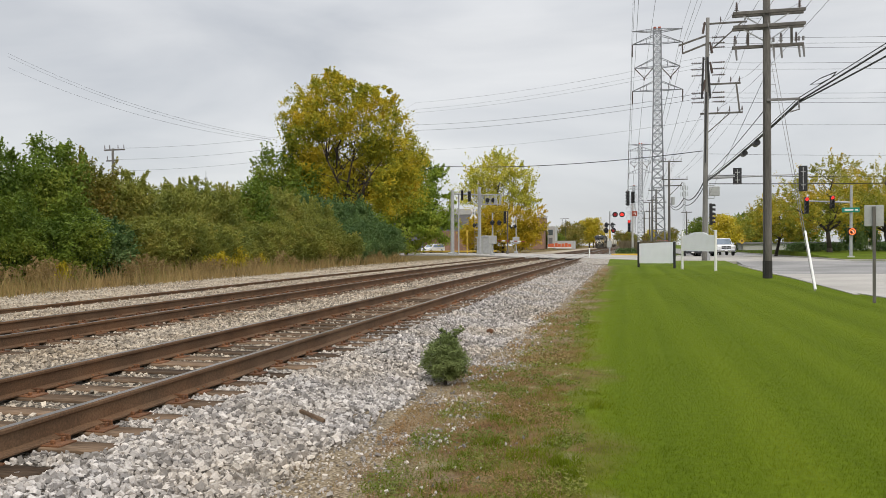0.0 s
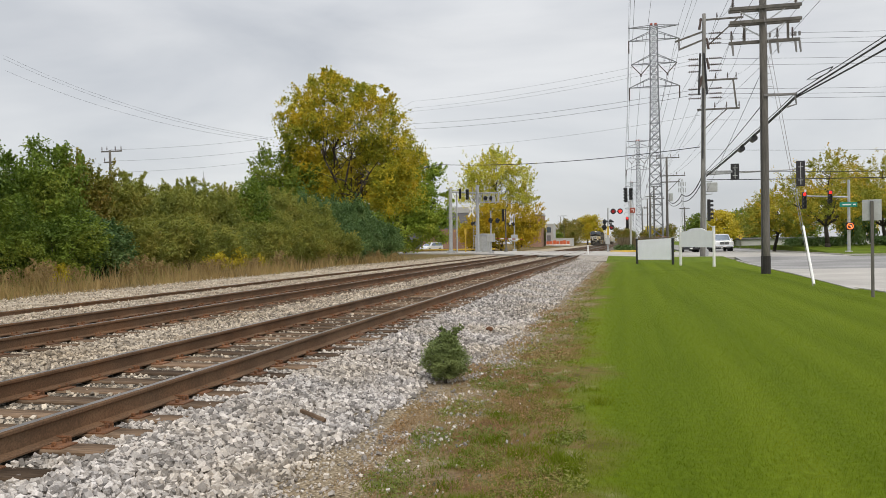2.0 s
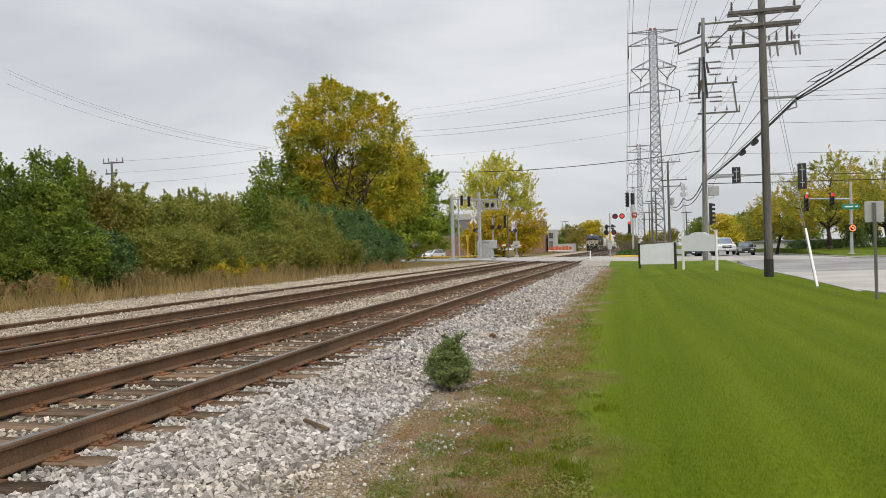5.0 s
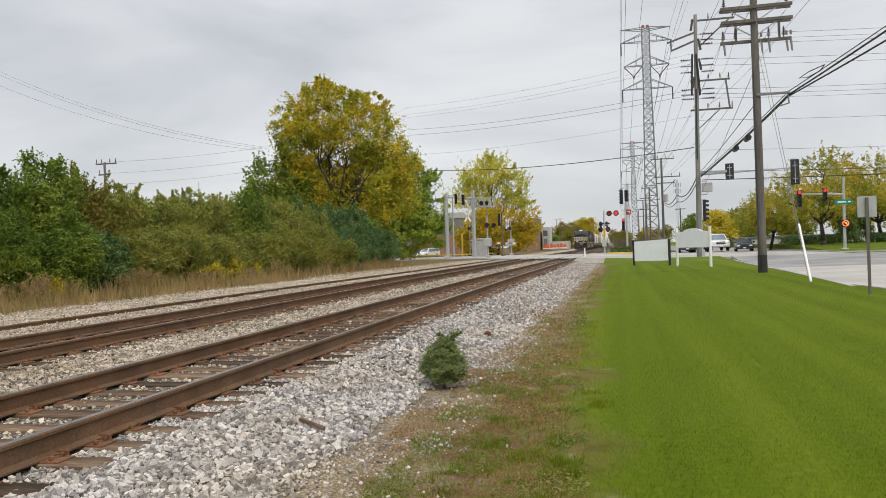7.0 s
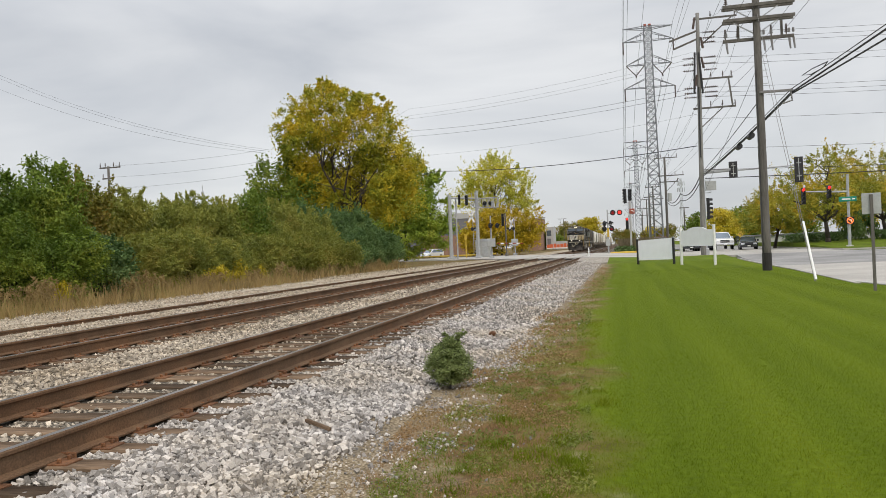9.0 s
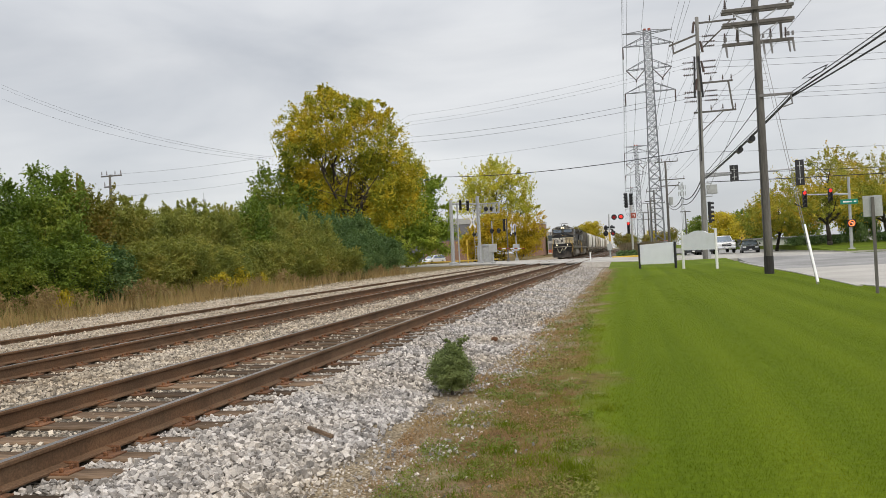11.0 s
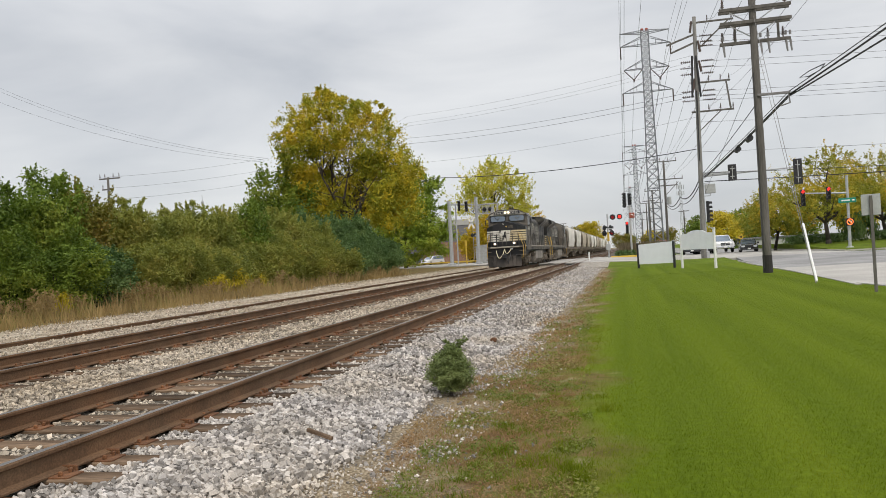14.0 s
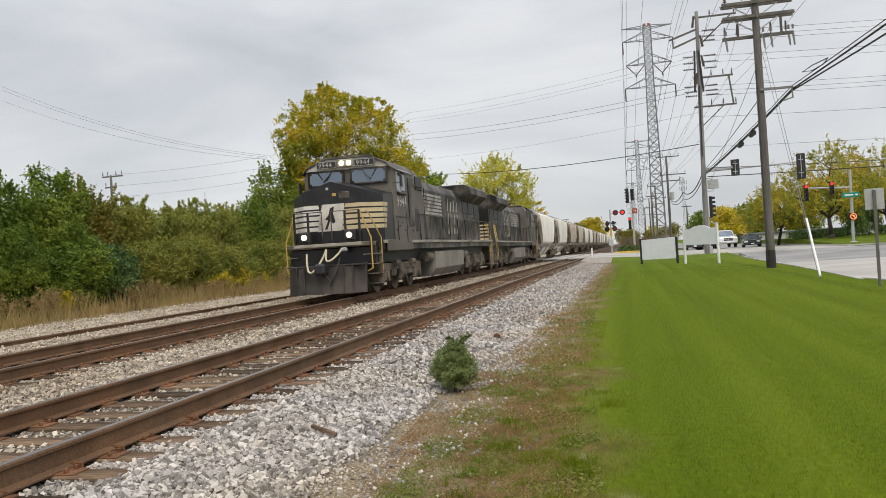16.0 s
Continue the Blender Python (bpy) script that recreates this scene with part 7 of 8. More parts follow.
def flasher_pair(parent, x, y, z, mats, gap=0.38, faces=0):
    """Crossing flashers: two round lamps with wide black backgrounds and hoods."""
    for sx, mat in zip((-1, 1), mats):
        o = part("flasher", Shape().rod((0, -0.02, 0), (0, 0.02, 0), 0.31, None, 20).rod((0, 0.02, 0), (0, 0.2, 0), 0.15, 0.12, 14), BLACK, parent, "black crossing flasher", pose(x, y, z, 0, 0, faces) @ pose(sx * gap, 0, 0))
        part("lens", Shape().rod((0, -0.03, 0), (0, -0.045, 0), 0.17, 0.16, 16), mat, o, "red flasher lens" if mat in (RED_LIT, RED_DIM) else "")
        s = Shape()
        for j in range(10):
            a0, a1 = math.pi * j / 10, math.pi * (j + 1) / 10
            s.quad((0.18 * math.cos(a0), -0.04, 0.18 * math.sin(a0)), (0.18 * math.cos(a1), -0.04, 0.18 * math.sin(a1)), (0.17 * math.cos(a1), -0.32, 0.17 * math.sin(a1)), (0.17 * math.cos(a0), -0.32, 0.17 * math.sin(a0)))
        part("hood", s, BLACK, o)


def build_signals():
    # steel mast at the corner with its arm over the road
    g = ground_z(6.1, 69)
    M = thing("traffic_signal_mast", "grey steel signal mast with a long arm over the road", "traffic signal", pose(6.3, 68.6, g))
    part("post", Shape().rod((0, 0, -0.2), (0, 0, 7.4 - g), 0.17, 0.13, 14).box(0, 0, 0.35, 0.55, 0.55, 0.7, 0.05), GALV, M, "galvanised steel post")
    s = Shape().taper([(7.6 * k / 8, 0, 6.75 - g + 0.02 * k) for k in range(9)], [0.11 - 0.008 * k for k in range(9)], 10)
    part("arm_sleeve", Shape().box(1.1, 0, 6.9 - g, 2.2, 0.24, 0.2, 0.02), GALV, M)
    part("arm", s, GALV, M, "tapering steel arm")
    part("camera_box", Shape().box(4.9, 0, 7.2 - g, 0.16, 0.3, 0.16, 0.03).rod((4.9, 0, 6.9 - g), (4.9, 0, 7.2 - g), 0.03), SIGN_GREY, M)
    signal_head(M, pose(2.4, 0, 6.85 - g), 3, None, True, faces=180)
    signal_head(M, pose(7.35, 0, 6.55 - g), 5, None, True, faces=180)
    signal_head(M, pose(0.35, -0.1, 3.8 - g), 5, None, False, faces=75)
    part("control_box", Shape().box(0.62, 0, 5.67 - g, 0.82, 0.4, 0.76, 0.03).tube([(0, 0, 6.15 - g), (0.62, 0, 6.15 - g), (0.62, 0, 6.0 - g)], 0.03).tube([(0, 0, 5.1 - g), (0.62, 0, 5.1 - g), (0.62, 0, 5.3 - g)], 0.03), SIGN_GREY, M, "pale grey sign box on brackets")
    # far signal across the road
    g = ground_z(18.1, 72.6) + 0.2
    M = thing("traffic_signal_mast", "grey steel signal mast with red lights and a street sign", "traffic signal", pose(18.15, 72.6, g))
    part("post", Shape().rod((0, 0, -0.2), (0.05, 0, 6.2 - g), 0.13, 0.10, 12).box(0, 0, 0.1, 0.5, 0.5, 0.3, 0.04), GALV, M)
    part("arm", Shape().rod((0, 0, 4.75 - g), (-3.6, 0, 4.95 - g), 0.08, 0.05, 10), GALV, M)
    signal_head(M, pose(-3.45, -0.15, 4.56 - g), 4, 0)
    signal_head(M, pose(-1.45, -0.15, 4.82 - g), 3, 0)
    sg = part("street_sign", Shape().box(-0.05, -0.2, 4.12 - g, 1.36, 0.04, 0.40, 0.01), GREEN_SIGN, M, "green street name sign")
    part("name_bar", Shape().box(-0.18, -0.226, 4.12 - g, 0.66, 0.006, 0.11).box(0.4, -0.226, 4.12 - g, 0.2, 0.006, 0.11), WHITE, sg, "pale bars in place of a name")
    led = part("turn_sign", Shape().box(0.05, -0.2, 2.32 - g, 0.64, 0.16, 0.62, 0.03), BLACK, M, "black lit sign that bars left turns")
    ring = Shape()
    for j in range(20):
        a0, a1 = 2 * math.pi * j / 20, 2 * math.pi * (j + 1) / 20
        ring.rod((0.05 + 0.23 * math.cos(a0), -0.29, 2.32 - g + 0.23 * math.sin(a0)), (0.05 + 0.23 * math.cos(a1), -0.29, 2.32 - g + 0.23 * math.sin(a1)), 0.035, None, 5)
    ring.rod((-0.1, -0.29, 2.48 - g), (0.2, -0.29, 2.16 - g), 0.03)
    part("ring", ring, ORANGE_LIT, led, "glowing orange ring")
    part("arrow", Shape().tube([(0.14, -0.29, 2.2 - g), (0.14, -0.29, 2.38 - g), (0.0, -0.29, 2.4 - g)], 0.03), WHITE, led)
    # corner signal beyond the crossing
    g = ground_z(0.6, 98)
    M = thing("traffic_signal_mast", "pale steel signal post with red light and lit sign", "traffic signal", pose(0.58, 98, g))
    part("post", Shape().rod((0, 0, -0.2), (0.03, 0, 6.6 - g), 0.13, 0.11, 12).rod((0, 0, -0.1), (0, 0, 0.5), 0.25, 0.2, 12), WALL_WHITE, M, "pale steel post")
    signal_head(M, pose(-0.5, 0, 6.8 - g), 5, None, False, faces=-35)
    signal_head(M, pose(0.05, 0, 6.9 - g), 4, None, False, faces=30)
    signal_head(M, pose(-0.38, -0.15, 3.5 - g), 4, 0)
    led = part("turn_sign", Shape().box(0.25, -0.2, 4.95 - g, 0.62, 0.16, 0.62, 0.03), CAR_RED, M, "lit red sign that bars turns")
    part("arrow", Shape().tube([(0.38, -0.29, 4.8 - g), (0.38, -0.29, 5.02 - g), (0.12, -0.29, 5.02 - g)], 0.04), WHITE, led)
    # crossing flashers, right of the tracks
    g = ground_z(-2.0, 92) + 0.1
    F = thing("crossing_signal", "crossing flasher mast with red lamps and a gate mechanism", "crossing signal", pose(-1.98, 92, g))
    part("mast", Shape().rod((0, 0, -0.2), (0.05, 0, 5.05 - g), 0.09, 0.08, 12).box(0, 0, 0.1, 0.6, 0.6, 0.25, 0.03), GALV, F)
    part("mast_sleeve", Shape().rod((0.04, -0.02, 2.0 - g), (0.04, -0.02, 3.0 - g), 0.13, None, 10), YELLOW, F, "yellow sleeve")
    flasher_pair(F, 1.02, -0.15, 4.68 - g, (RED_DIM, RED_LIT))
    part("flasher_bracket", Shape().rod((0.04, 0, 4.6 - g), (1.4, 0, 4.7 - g), 0.035), GALV, F)
    part("flasher_bracket", Shape().rod((-0.7, 0, 3.4 - g), (0.7, 0, 3.4 - g), 0.035), GALV, F)
    flasher_pair(F, 0.0, 0.2, 3.5 - g, (DARK_STEEL, DARK_STEEL), 0.55, 55)
    flasher_pair(F, 0.05, -0.2, 2.9 - g, (DARK_STEEL, RED_DIM), 0.5, -35)
    part("gate_mechanism", Shape().box(-0.02, -0.1, 1.35 - g, 0.5, 0.5, 0.75, 0.04), SIGN_GREY, F, "grey gate mechanism box")
    # cantilever mast, left of the tracks
    g = ground_z(-19.8, 108)
    C = thing("crossing_cantilever", "aluminium cantilever over the lane with flashers, ladder and crossbuck", "crossing signal", pose(-19.8, 108, g))
    part("mast", Shape().rod((0, 0, -0.2), (0.05, 0, 9.25 - g), 0.24, 0.20, 12).box(0, 0, 0.15, 0.9, 0.9, 0.35, 0.04), GALV, C, "thick aluminium mast")
    s = Shape()
    for z in (6.85, 8.15):
        for y in (-0.3, 0.3):
            s.rod((0.1, y, z - g), (3.0, y, z - g), 0.05)
    for k in range(5):
        for y in (-0.3, 0.3):
            s.rod((0.3 + 0.62 * k, y, 6.85 - g), (0.62 + 0.62 * k if k < 4 else 3.0, y, 8.15 - g), 0.035)
            s.rod((3.0 if k == 4 else 0.3 + 0.62 * k, y, 6.85 - g), (3.0 if k == 4 else 0.3 + 0.62 * k, y, 8.15 - g), 0.03)
    part("truss", s, GALV, C, "aluminium truss arm with walkway")
    s = Shape()
    for sx in (-0.22, 0.22):
        s.rod((-0.35 + sx, -0.3, 0.8), (-0.35 + sx, -0.3, 9.0 - g), 0.03)
    for k in range(22):
        s.rod((-0.57, -0.3, 1.0 + 0.36 * k), (-0.13, -0.3, 1.0 + 0.36 * k), 0.02)
    part("ladder", s, GALV, C, "aluminium ladder")
    flasher_pair(C, 1.6, -0.3, 7.4 - g, (DARK_STEEL, DARK_STEEL), 0.45, 40)
    part("lamp_housing", Shape().box(2.2, 0.2, 7.3 - g, 0.5, 0.3, 0.8, 0.05), SIGN_GREY, C)
    part("lamp_housing", Shape().box(1.2, 0.2, 7.4 - g, 0.4, 0.3, 0.6, 0.05), SIGN_GREY, C)
    s = Shape()
    for e in (-1, 1):
        s.beam((-0.75 - 0.42 * e, -0.35, 5.7 - 0.75 - g), (-0.75 + 0.42 * e, -0.35, 5.7 + 0.75 - g), 0.05, 0.24)
    part("crossbuck", s, WHITE, C, "white crossbuck seen from the side")
    flasher_pair(C, -0.5, -0.2, 4.0 - g, (DARK_STEEL, LAMP_GLASS), 0.35, 70)
    # traffic mast beside it
    g = ground_z(-23.6, 108)
    M = thing("traffic_signal_mast", "galvanised signal mast with an arm over the lane", "traffic signal", pose(-23.6, 108, g))
    part("post", Shape().rod((0, 0, -0.2), (0.05, 0, 8.95 - g), 0.28, 0.24, 14).box(0, 0, 0.2, 1.0, 1.0, 0.5, 0.05), GALV, M)
    part("arm", Shape().rod((0, 0, 8.45 - g), (3.7, 0, 8.2 - g), 0.14, 0.09, 10), GALV, M)
    part("second_post", Shape().rod((0.8, 0.4, -0.2), (0.85, 0.4, 8.6 - g), 0.1, None, 10), GALV, M)
    signal_head(M, pose(1.45, -0.2, 8.15 - g), 4, None, False, faces=20)
    signal_head(M, pose(2.5, -0.2, 8.0 - g), 4, None, False, faces=-20)
    # gates on the far side
    for x, y, top, side in ((-15.8, 95, 5.2, 1), (-16.1, 118, 5.4, -1)):
        g = ground_z(x, y)
        G = thing("crossing_gate", "crossing gate post with flashers and a lowered striped arm", "crossing signal", pose(x, y, g), "crossing gates")
        part("mast", Shape().rod((0, 0, -0.2), (0, 0, top - g), 0.09, 0.08, 10).box(0, 0, 0.2, 0.55, 0.55, 0.5, 0.04), GALV, G)
        part("gate_mechanism", Shape().box(0, -0.1, 1.95 - g, 0.95, 0.6, 1.0, 0.05), SIGN_GREY, G, "grey gate mechanism box")
        flasher_pair(G, 0.4 * side, -0.1, 4.0 - g, (DARK_STEEL, DARK_STEEL), 0.55, 50 * side)
        if side < 0:
            s = Shape()
            for e in (-1, 1):
                s.beam((-0.4 - 0.25 * e, -0.15, 4.7 - 0.75 - g), (-0.4 + 0.25 * e, -0.15, 4.7 + 0.75 - g), 0.05, 0.22)
            part("crossbuck", s, WHITE, G, "white crossbuck")
        for k in range(7 if side > 0 else 0):
            part("gate_arm", Shape().box(0.75 + 0.36 * k, 0.6 + 0.9 * k, 1.85 - g - 0.02 * k, 0.37, 0.12, 0.14, m=Matrix()), WHITE if k % 2 else CAR_RED, G, "white band of the gate arm" if k % 2 else "red band of the gate arm")
    g = ground_z(-16.6, 112)
    M = thing("traffic_signal_post", "signal head on a steel post by the crossing", "traffic signal", pose(-16.5, 112, g))
    part("post", Shape().rod((0, 0, -0.2), (0, 0, 6.1 - g), 0.1, 0.09, 10).rod((0, 0, -0.1), (0, 0, 0.6), 0.3, 0.2, 10), POLE_WOOD, M)
    signal_head(M, pose(-0.35, -0.1, 5.2 - g), 5, None, False, faces=15)
    # signal hut, thin posts, kerbs
    g = ground_z(-21, 118)
    H = thing("signal_hut", "silver metal signal equipment hut", "equipment hut", pose(-20.95, 119, g))
    part("body", Shape().box(0, 0, 1.25, 2.1, 2.6, 2.6, 0.03), SIGN_GREY, H)
    part("roof", Shape().prism([(-1.15, 2.55), (1.15, 2.55), (1.15, 2.65), (0, 2.85), (-1.15, 2.65)], "y", -1.4, 1.4), GALV, H)
    part("door", Shape().box(0.35, -1.32, 1.2, 0.9, 0.04, 2.0, 0.01), GALV, H)
    lone("marker_post", Shape().box(0, 0, 1.6, 0.16, 0.16, 3.2, 0.02).box(0, -0.1, 3.2, 0.36, 0.06, 0.9, 0.02), YELLOW, "yellow marker post with a plate", "post", pose(-23.6, 118.5, ground_z(-23.6, 118)))
    lone("marker_post", Shape().box(0, 0, 0.5, 0.12, 0.12, 1.1, 0.02), WHITE, "thin white marker post by the tracks", "post", pose(-3.42, 75, fall(75) + 0.1))
    lone("kerb", Shape().box(0, 0, 0.08, 5.6, 0.5, 0.24, 0.04), YELLOW, "yellow painted kerb of the traffic island", "kerb", pose(1.0, 93.5, 0.05), kind="structure")
    lone("kerb", Shape().box(0, 0, 0.06, 14, 0.4, 0.2, 0.04), YELLOW, "yellow painted kerb by the lot", "kerb", pose(-26.5, 121, 0.28), kind="structure")
    lone("traffic_island", Shape().box(0, 0, 0.0, 6.6, 20, 0.3, 0.05), VERGE, "grassy traffic island beside the tracks", "island", pose(2.2, 106, -0.02), kind="structure")
    # signs on the lawn
    def two_post_sign(name, label, a, b, board_low, board_high, post_top, board_mat, post_mat, arch, overhang):
        (xa, ya), (xb, yb) = a, b
        turn = math.degrees(math.atan2(yb - ya, xb - xa))
        w = math.hypot(xb - xa, yb - ya)
        S = thing(name, label, "sign", pose((xa + xb) / 2, (ya + yb) / 2, fall(50), 0, 0, turn))
        for sx in (-1, 1):
            p = part("post", Shape().box(sx * w / 2, 0, post_top / 2 - 0.1, 0.12, 0.12, post_top + 0.2, 0.012), post_mat, S)
            part("cap", Shape().box(sx * w / 2, 0, post_top + 0.03, 0.15, 0.15, 0.06, 0.02), SIGN_GREY if post_mat == BLACK else post_mat, p)
        outline = [(-w / 2 + overhang, board_low[0]), (w / 2 - overhang, board_low[1]), (w / 2 - overhang, board_high[1])]
        if arch:
            outline += [(w * 0.30, board_high[1] + 0.02)] + [(w * 0.26 * math.cos(t * math.pi / 10), board_high[0] + 0.02 + 0.17 * math.sin(t * math.pi / 10)) for t in range(1, 10)] + [(-w * 0.30, board_high[0] + 0.02)]
        outline += [(-w / 2 + overhang, board_high[0])]
        part("board", Shape().prism(outline, "y", -0.03, 0.03), board_mat, S)
    two_post_sign("sign_board", "blank white banner sign on two black posts on the lawn", (0.70, 53.4), (2.80, 50.9), (0.25, 0.30), (1.52, 1.62), 1.62, SIGN_WHITE, BLACK, False, 0.10)
    two_post_sign("sign_board", "blank cream board with an arched top on white posts", (3.13, 48.9), (4.70, 46.0), (1.08, 1.08), (1.98, 1.98), 2.18, SIGN_CREAM, WHITE, True, 0.06)
    # road sign seen from behind
    S = thing("road_sign", "back of a road sign on a dark steel post", "road sign", pose(5.96, 21.7, 0, 0, 0, -12))
    part("post", Shape().box(0, 0, 1.15, 0.075, 0.05, 2.5, 0.01).box(0, 0.03, 1.15, 0.03, 0.04, 2.5), POLE_WOOD, S)
    part("plate", Shape().box(0, 0.05, 2.17, 0.43, 0.012, 0.52, 0.005), SIGN_GREY, S, "bare grey sign back")
    S = thing("warning_sign", "yellow diamond warning sign on a post", "road sign", pose(14.2, 110, 0.15))
    part("post", Shape().box(0.3, 0, 0.8, 0.06, 0.06, 1.8), POLE_WOOD, S)
    part("plate", Shape().prism([(-0.1, 1.45), (0.3, 1.05), (0.7, 1.45), (0.3, 1.85)], "y", -0.05, -0.03), YELLOW, S)
    part("symbol", Shape().box(0.24, -0.056, 1.45, 0.08, 0.006, 0.3).box(0.40, -0.056, 1.45, 0.08, 0.006, 0.3).box(0.3, -0.056, 1.55, 0.3, 0.006, 0.07), BLACK, S)


def vehicle(name, label, at, kind, body_mat, group="waiting vehicles"):
    """A road vehicle; its front faces -y."""
    V = thing(name, label, "car" if kind == "sedan" else "truck" if kind == "pickup" else "van", at, group)
    if kind == "pickup":
        w, prof = 2.0, [(0.05, 0.45), (0.0, 0.85), (0.12, 1.12), (1.35, 1.22), (5.6, 1.22), (5.7, 0.5)]
        cab = [(1.25, 1.2), (2.05, 1.9), (3.5, 1.92), (3.85, 1.2)]
        wheels, r = (1.0, 4.6), 0.40
    elif kind == "van":
        w, prof = 1.98, [(0.05, 0.3), (0.0, 0.62), (0.2, 0.85), (1.2, 1.0), (4.9, 1.05), (5.0, 0.35)]
        cab = [(0.95, 0.98), (1.95, 1.68), (4.6, 1.75), (4.95, 1.0)]
        wheels, r = (0.95, 3.95), 0.33
    else:
        w, prof = 1.82, [(0.05, 0.3), (0.0, 0.58), (0.22, 0.78), (1.3, 0.92), (4.3, 0.98), (4.65, 0.85), (4.7, 0.35)]
        cab = [(1.2, 0.9), (2.0, 1.42), (3.4, 1.46), (4.25, 0.95)]
        wheels, r = (0.9, 3.6), 0.32
    n = len(prof)
    s = Shape()
    for x, k in ((-w / 2, 1.0), (-w / 2 + 0.12, 1.03), (w / 2 - 0.12, 1.03), (w / 2, 1.0)):
        inset = 0.12 if k == 1.0 else 0.0
        s.v += [(x, y + (inset if i < 3 else -inset if i >= n - 2 else 0), z * k if z > 0.7 else z) for i, (y, z) in enumerate(prof)]
    for j in range(3):
        s.f += [(j * n + i, j * n + (i + 1) % n, (j + 1) * n + (i + 1) % n, (j + 1) * n + i) for i in range(n)]
    s.f += [tuple(range(n)), tuple(range(3 * n, 4 * n))]
    part("body", s, body_mat, V)
    s = Shape()
    for x, ins in ((-w / 2 + 0.06, 0), (w / 2 - 0.06, 0)):
        sg = 1 if x < 0 else -1
        s.v += [(x + (sg * 0.16 if i in (1, 2) else 0), y, z) for i, (y, z) in enumerate(cab)]
    s.f += [(0, 1, 2, 3), (4, 5, 6, 7), (0, 1, 5, 4), (1, 2, 6, 5), (2, 3, 7, 6)]
    part("cabin", s, body_mat, V)
    (y0, z0), (y1, z1) = cab[0], cab[1]
    def on(u, x):
        return (x * (1 - 0.16 * u), y0 + (y1 - y0) * u - 0.012, z0 + (z1 - z0) * u + 0.012)
    part("windscreen", Shape().quad(on(0.08, -w / 2 + 0.16), on(0.08, w / 2 - 0.16), on(0.9, w / 2 - 0.14), on(0.9, -w / 2 + 0.14)), CAB_GLASS, V)
    for sx in (-1, 1):
        q = [(sx * (w / 2 - 0.075), cab[0][0] + 0.35, cab[0][1] + 0.08), (sx * (w / 2 - 0.075), cab[3][0] - 0.25, cab[3][1] + 0.08), (sx * (w / 2 - 0.19), cab[2][0] - 0.08, cab[2][1] - 0.1), (sx * (w / 2 - 0.19), cab[1][0] + 0.1, cab[1][1] - 0.1)]
        part("side_window", Shape().quad(*[(x + sx * 0.03, y, z) for x, y, z in q]), CAB_GLASS, V)
        zl = prof[1][1] + 0.08
        part("headlight", Shape().box(sx * (w / 2 - 0.3), 0.06, zl, 0.36, 0.12, 0.2, 0.03), LAMP_GLASS, V, "clear headlight")
        part("mirror", Shape().box(sx * (w / 2 + 0.1), cab[0][0] + 0.55, cab[0][1] + 0.12, 0.2, 0.12, 0.2, 0.04), body_mat, V)
    part("grille", Shape().box(0, 0.02, prof[1][1] + 0.06, w * 0.48, 0.1, 0.30 if kind == "pickup" else 0.14, 0.03), BLACK, V, "dark grille")
    if kind == "pickup":
        part("grille_bar", Shape().box(0, -0.04, 0.92, w * 0.52, 0.05, 0.06).box(0, -0.04, 0.92, 0.06, 0.05, 0.36), CHROME, V)
    part("bumper", Shape().box(0, 0.0, prof[0][1] + 0.12, w * 0.96, 0.24, 0.22, 0.05), CHROME if kind == "pickup" else body_mat, V)
    part("plate_bar", Shape().box(0, -0.13, prof[0][1] + 0.14, 0.3, 0.01, 0.12), WHITE, V)
    for y in wheels:
        for sx in (-1, 1):
            t = part("wheel", Shape().rod((sx * (w / 2 - 0.22), y, r), (sx * (w / 2 + 0.01), y, r), r, None, 18), RUBBER, V, "black tyre")
            part("rim", Shape().rod((sx * (w / 2 + 0.01), y, r), (sx * (w / 2 + 0.025), y, r), r * 0.6, r * 0.5, 14), SIGN_GREY, t)
    return V


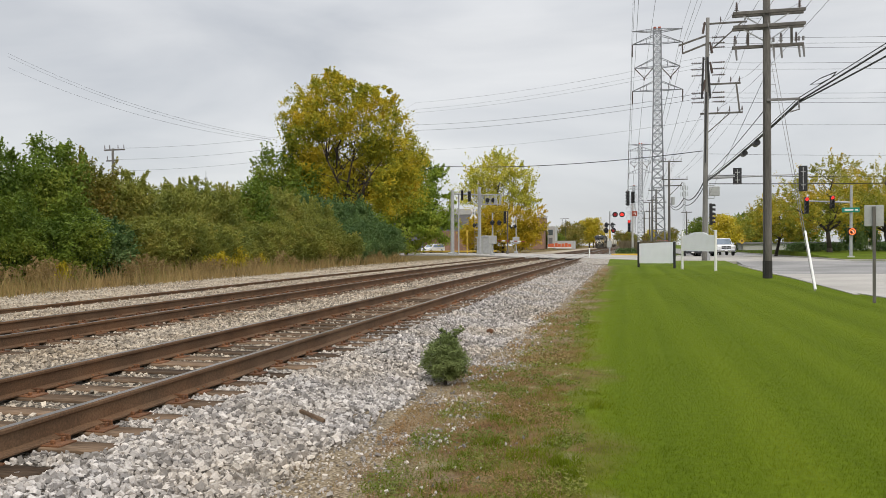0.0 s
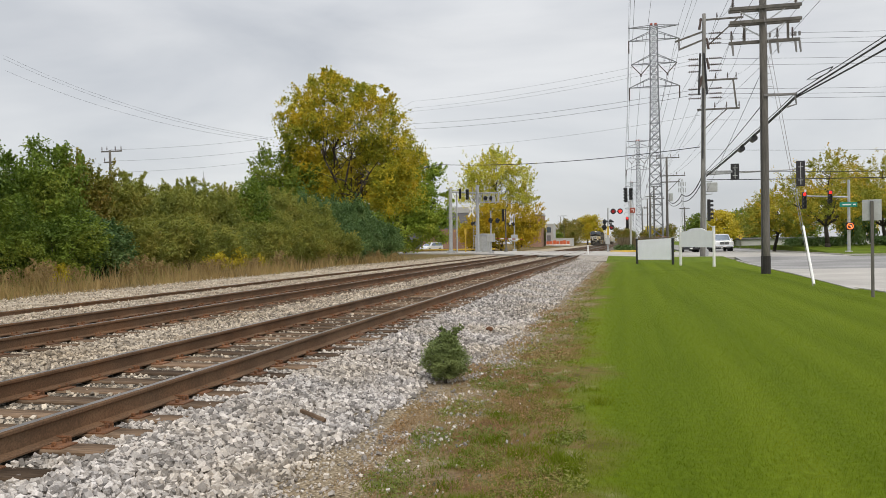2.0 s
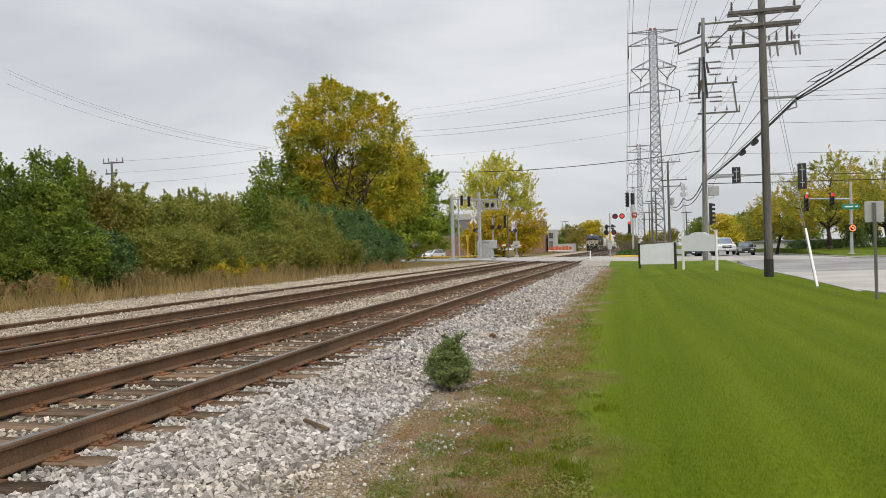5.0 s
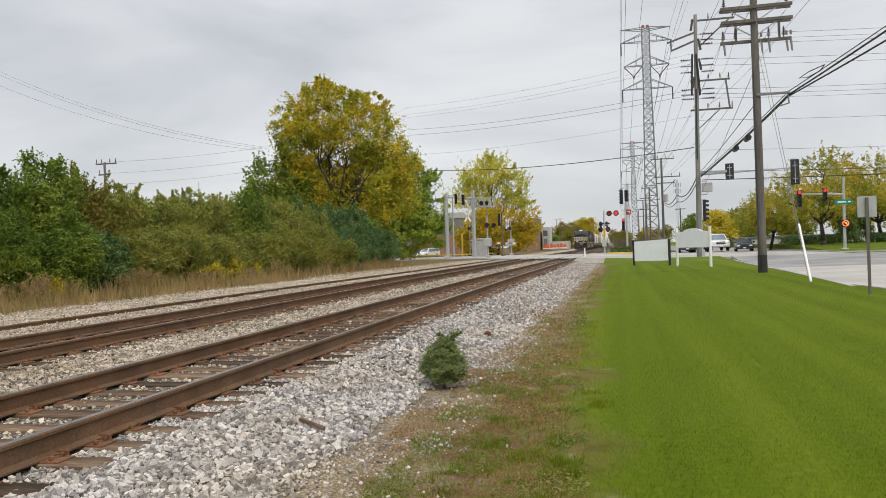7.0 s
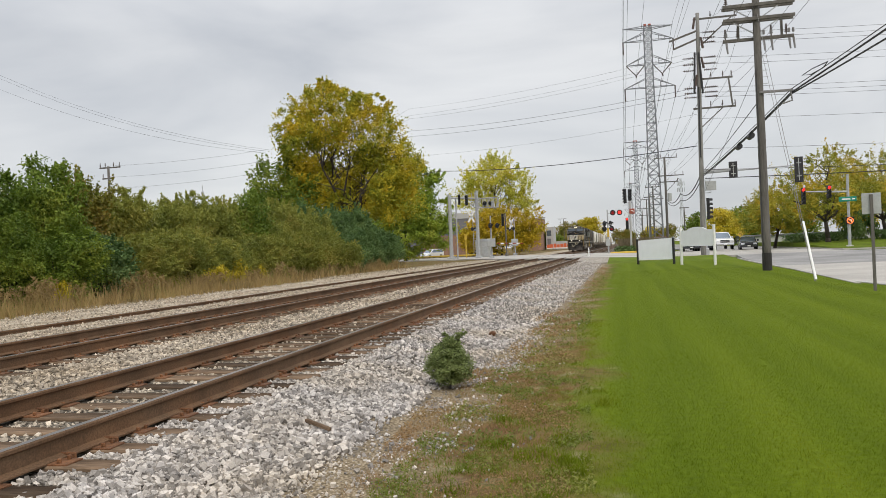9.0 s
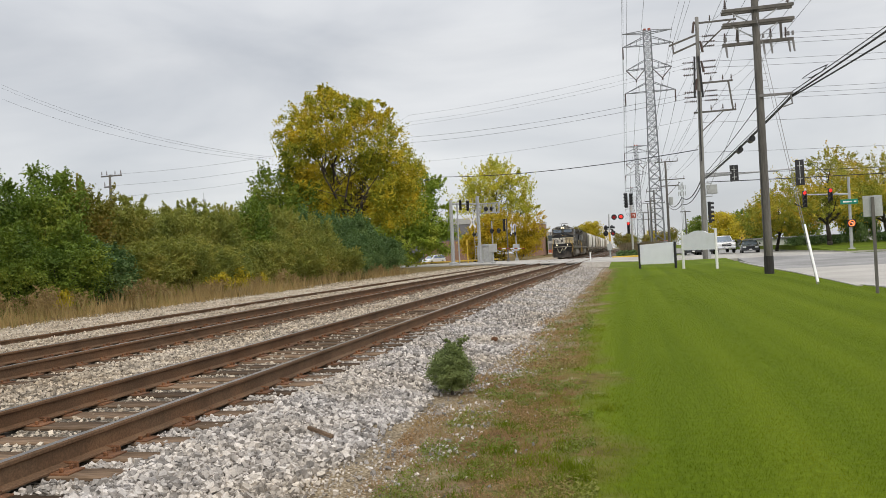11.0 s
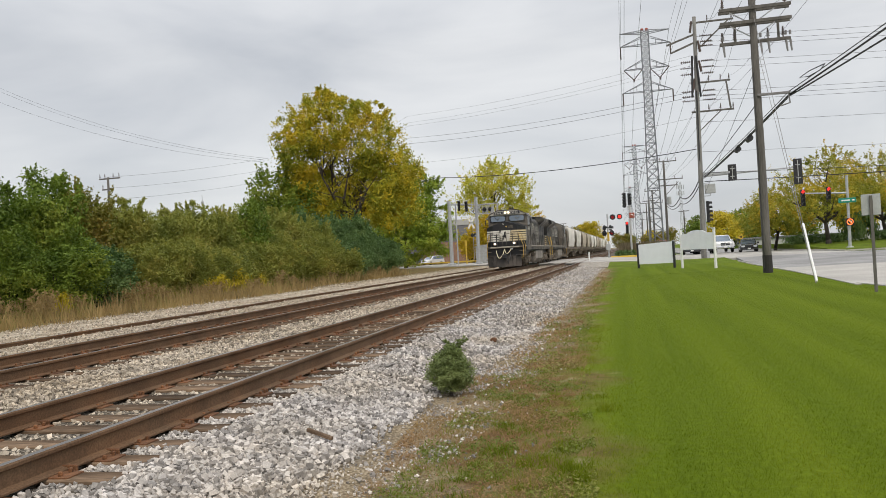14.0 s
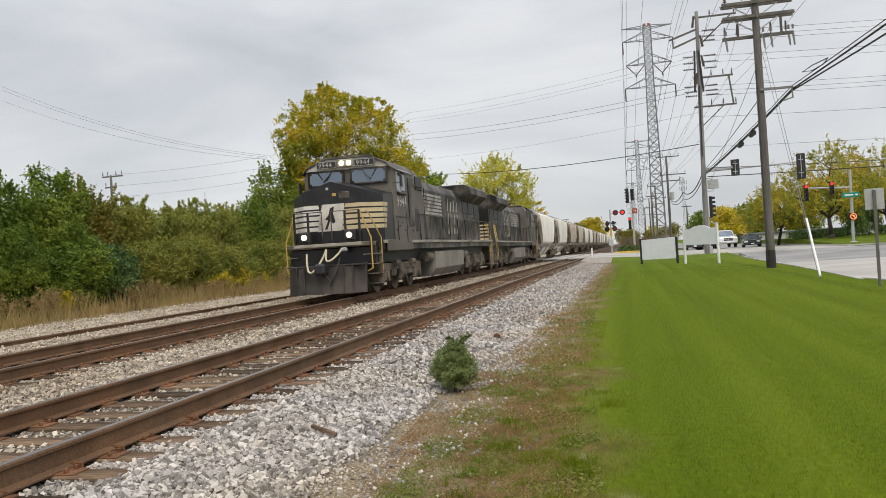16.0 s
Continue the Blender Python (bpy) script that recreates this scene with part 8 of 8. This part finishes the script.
def build_far_side():
    vehicle("pickup_truck", "white pickup truck waiting at the junction", pose(10.45, 91.5, ground_z(11, 91) + 0.26, 0, 0, 4), "pickup", CAR_WHITE)
    vehicle("pickup_truck", "dark pickup truck parked by the far lot", pose(-29.5, 150, ground_z(-29, 150) + 0.02, 0, 0, -75), "pickup", CAR_DARK, "parked vehicles")
    vehicle("minivan", "white minivan parked behind the green tree", pose(-38.4, 150, ground_z(-38, 150) + 0.02, 0, 0, -30), "van", CAR_WHITE, "parked vehicles")
    for x, y, m, k in ((7.0, 92, CAR_DARK, "sedan"), (9.0, 106, CAR_DARK, "sedan"), (4.9, 118, CAR_RED, "pickup"), (8.5, 93.5, CAR_DARK, "van")):
        vehicle("car" if k == "sedan" else "pickup_truck" if k == "pickup" else "minivan", "dark car waiting behind the cream sign board" if m == CAR_DARK else "rust red truck waiting beyond the junction", pose(x, y, ground_z(x, y) + 0.18), k, m)
    # buildings
    B = thing("commercial_building", "long grey panelled building with a white roof band", "building", pose(-48, 190, 0))
    part("wall", Shape().box(0, 6, 4.3, 26, 12, 9.0), WALL_GREY, B, "grey panelled wall")
    part("roof_band", Shape().box(0, 6, 9.2, 26.3, 12.3, 1.4, 0.05), WALL_WHITE, B, "white roof band")
    for k in range(5):
        part("window", Shape().box(-10 + 5 * k, -0.03, 5.5, 3.2, 0.1, 1.3), CAB_GLASS, B)
    for k in range(6):
        part("pilaster", Shape().box(-12.5 + 5 * k, -0.08, 4.3, 0.3, 0.2, 9), WALL_GREY, B)
    B = thing("brick_building", "brown brick building beyond the cottonwood", "building", pose(-25.4, 232, 0))
    part("wall", Shape().box(0, 5, 4.3, 3.6, 10, 9.2), BRICK, B, "brown brick wall")
    part("parapet", Shape().box(0, 5, 9.0, 3.8, 10.2, 0.35, 0.03), WALL_WHITE, B)
    B = thing("low_building", "low pale industrial building in the distance", "building", pose(-21.9, 236, 0))
    part("wall", Shape().box(0, 5, 3.2, 2.2, 8, 6.4).box(3.5, 6, 0.9, 6, 8, 2.4), WALL_WHITE, B)
    part("door", Shape().box(-0.2, 0.97, 1.5, 1.1, 0.1, 3.0), WALL_GREY, B)
    part("window", Shape().box(-0.2, 0.97, 4.6, 1.3, 0.1, 1.6), CAB_GLASS, B)
    B = thing("brick_wall", "low brown brick wall of the far lot", "wall", pose(-37, 172, 0.1))
    part("wall", Shape().box(0, 0, 2.0, 14, 0.4, 4.4), BRICK, B)
    B = thing("low_building", "long low white building behind the verge trees", "building", pose(42, 150, -1.5))
    part("wall", Shape().box(0, 6, 1.0, 44, 12, 3.2), WALL_WHITE, B, "white wall")
    part("roof", Shape().box(0, 6, 2.75, 44.6, 12.6, 0.3, 0.04), WALL_GREY, B)
    lone("dumpster", Shape().box(0, 0, 0.8, 1.8, 1.4, 1.3, 0.06), paint("blue_steel_paint", (0.03, 0.09, 0.28), 0.5), "blue steel waste container by the white building", "container", pose(32.5, 135, -0.75))
    for k in range(7):
        b = thing("barrier", "orange mesh work barrier", "barrier", pose(-21.6 + 0.95 * k, 228 - 0.6 * (k % 2), fall(228) + 0.65), "orange work barriers")
        part("panel", Shape().box(0, 0, 0.75, 0.8, 0.15, 0.85 + 0.25 * (k % 3), 0.03), ORANGE, b)
        part("foot", Shape().box(0, 0, 0.15, 0.9, 0.5, 0.25, 0.03), WHITE, b)
    # dry scrub on the island and little dark shrubs
    blades("island_scrub", SCRUB, "grey brown dry scrub on the traffic island", "scrub", [(-0.8, 5.0, 98, 128, 60, 1.0, 2.2, 0.14, 1)], 15, 0.4)
    dark = leaf_cloud("leaves_island", [(0, 0, 0.35, 0.5, 0.5, 0.35)], 700, 0.09, LEAF_BLUE, 35, 40, 0.3, 0.4)
    for x in (-0.9, -0.2, 0.5, 1.9):
        sh = thing("shrub", "small dark shrub by the yellow kerb", "shrub", pose(x, 95.5, 0.1), "shrubs on the island")
        part("leaves", dark, None, sh)
    # slim far masts
    s = Shape()
    for k in range(9):
        a = 0.9 - 0.06 * k
        for sx, sy in ((-1, -1), (1, -1), (0, 1)):
            s.beam((sx * a, sy * a, 3.5 * k), (sx * (a - 0.06), sy * (a - 0.06), 3.5 * k + 3.5), 0.14)
            s.beam((sx * a, sy * a, 3.5 * k), (-sx * (a - 0.06), sy * (a - 0.06), 3.5 * k + 3.5), 0.09)
    for z in (26, 29):
        for k in range(6):
            s.box(1.6 * math.cos(k), 1.6 * math.sin(k), z, 0.3, 0.3, 2.0)
    lone("radio_mast", s, GALV, "distant steel lattice radio mast with antenna panels", "radio mast", pose(27, 405, -1.2))


def far_antenna():
    s = Shape().taper([(0, 0, -0.5), (0, 0, 9), (0, 0, 15.0)], [0.16, 0.12, 0.05], 6)
    for z in (12.6, 13.6):
        s.box(0, 0, z, 0.5, 0.3, 0.5, 0.05)
    lone("radio_mast", s, GALV, "slim steel antenna mast far behind the thicket", "radio mast", pose(-73.5, 130, ground_z(-73.5, 130)))


far_antenna()
build_poles()
build_wires()
build_signals()
build_far_side()
dark_car = vehicle("car", "dark charcoal car pulling up beside the white pickup", pose(12.7, 90.2, ground_z(12.7, 91) + 0.12, 0, 0, -5), "sedan", CAR_DARK)


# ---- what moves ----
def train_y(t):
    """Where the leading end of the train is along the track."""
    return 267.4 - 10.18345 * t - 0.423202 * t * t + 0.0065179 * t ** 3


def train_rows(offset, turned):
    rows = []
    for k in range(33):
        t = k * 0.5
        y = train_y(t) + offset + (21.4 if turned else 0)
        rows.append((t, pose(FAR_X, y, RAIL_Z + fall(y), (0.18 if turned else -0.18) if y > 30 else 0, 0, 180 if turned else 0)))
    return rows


def motions():
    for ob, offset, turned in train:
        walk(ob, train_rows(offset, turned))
    # the dark car rolls up to the stop line and waits
    for_car = [(0, 16.0), (2, 11.0), (3.5, 5.2), (4.5, 2.6), (5.5, 1.0), (6.6, 0.0), (11, 0.0), (16, 0.0)]
    walk(dark_car, [(t, pose(12.7 - 0.13 * d, 90.2 + d, ground_z(12.7, 90 + d) + 0.13, 0, 0, -5)) for t, d in for_car])
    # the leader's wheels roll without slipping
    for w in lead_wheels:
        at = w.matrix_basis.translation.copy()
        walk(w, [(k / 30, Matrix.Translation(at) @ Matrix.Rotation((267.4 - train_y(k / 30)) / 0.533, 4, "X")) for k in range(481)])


motions()
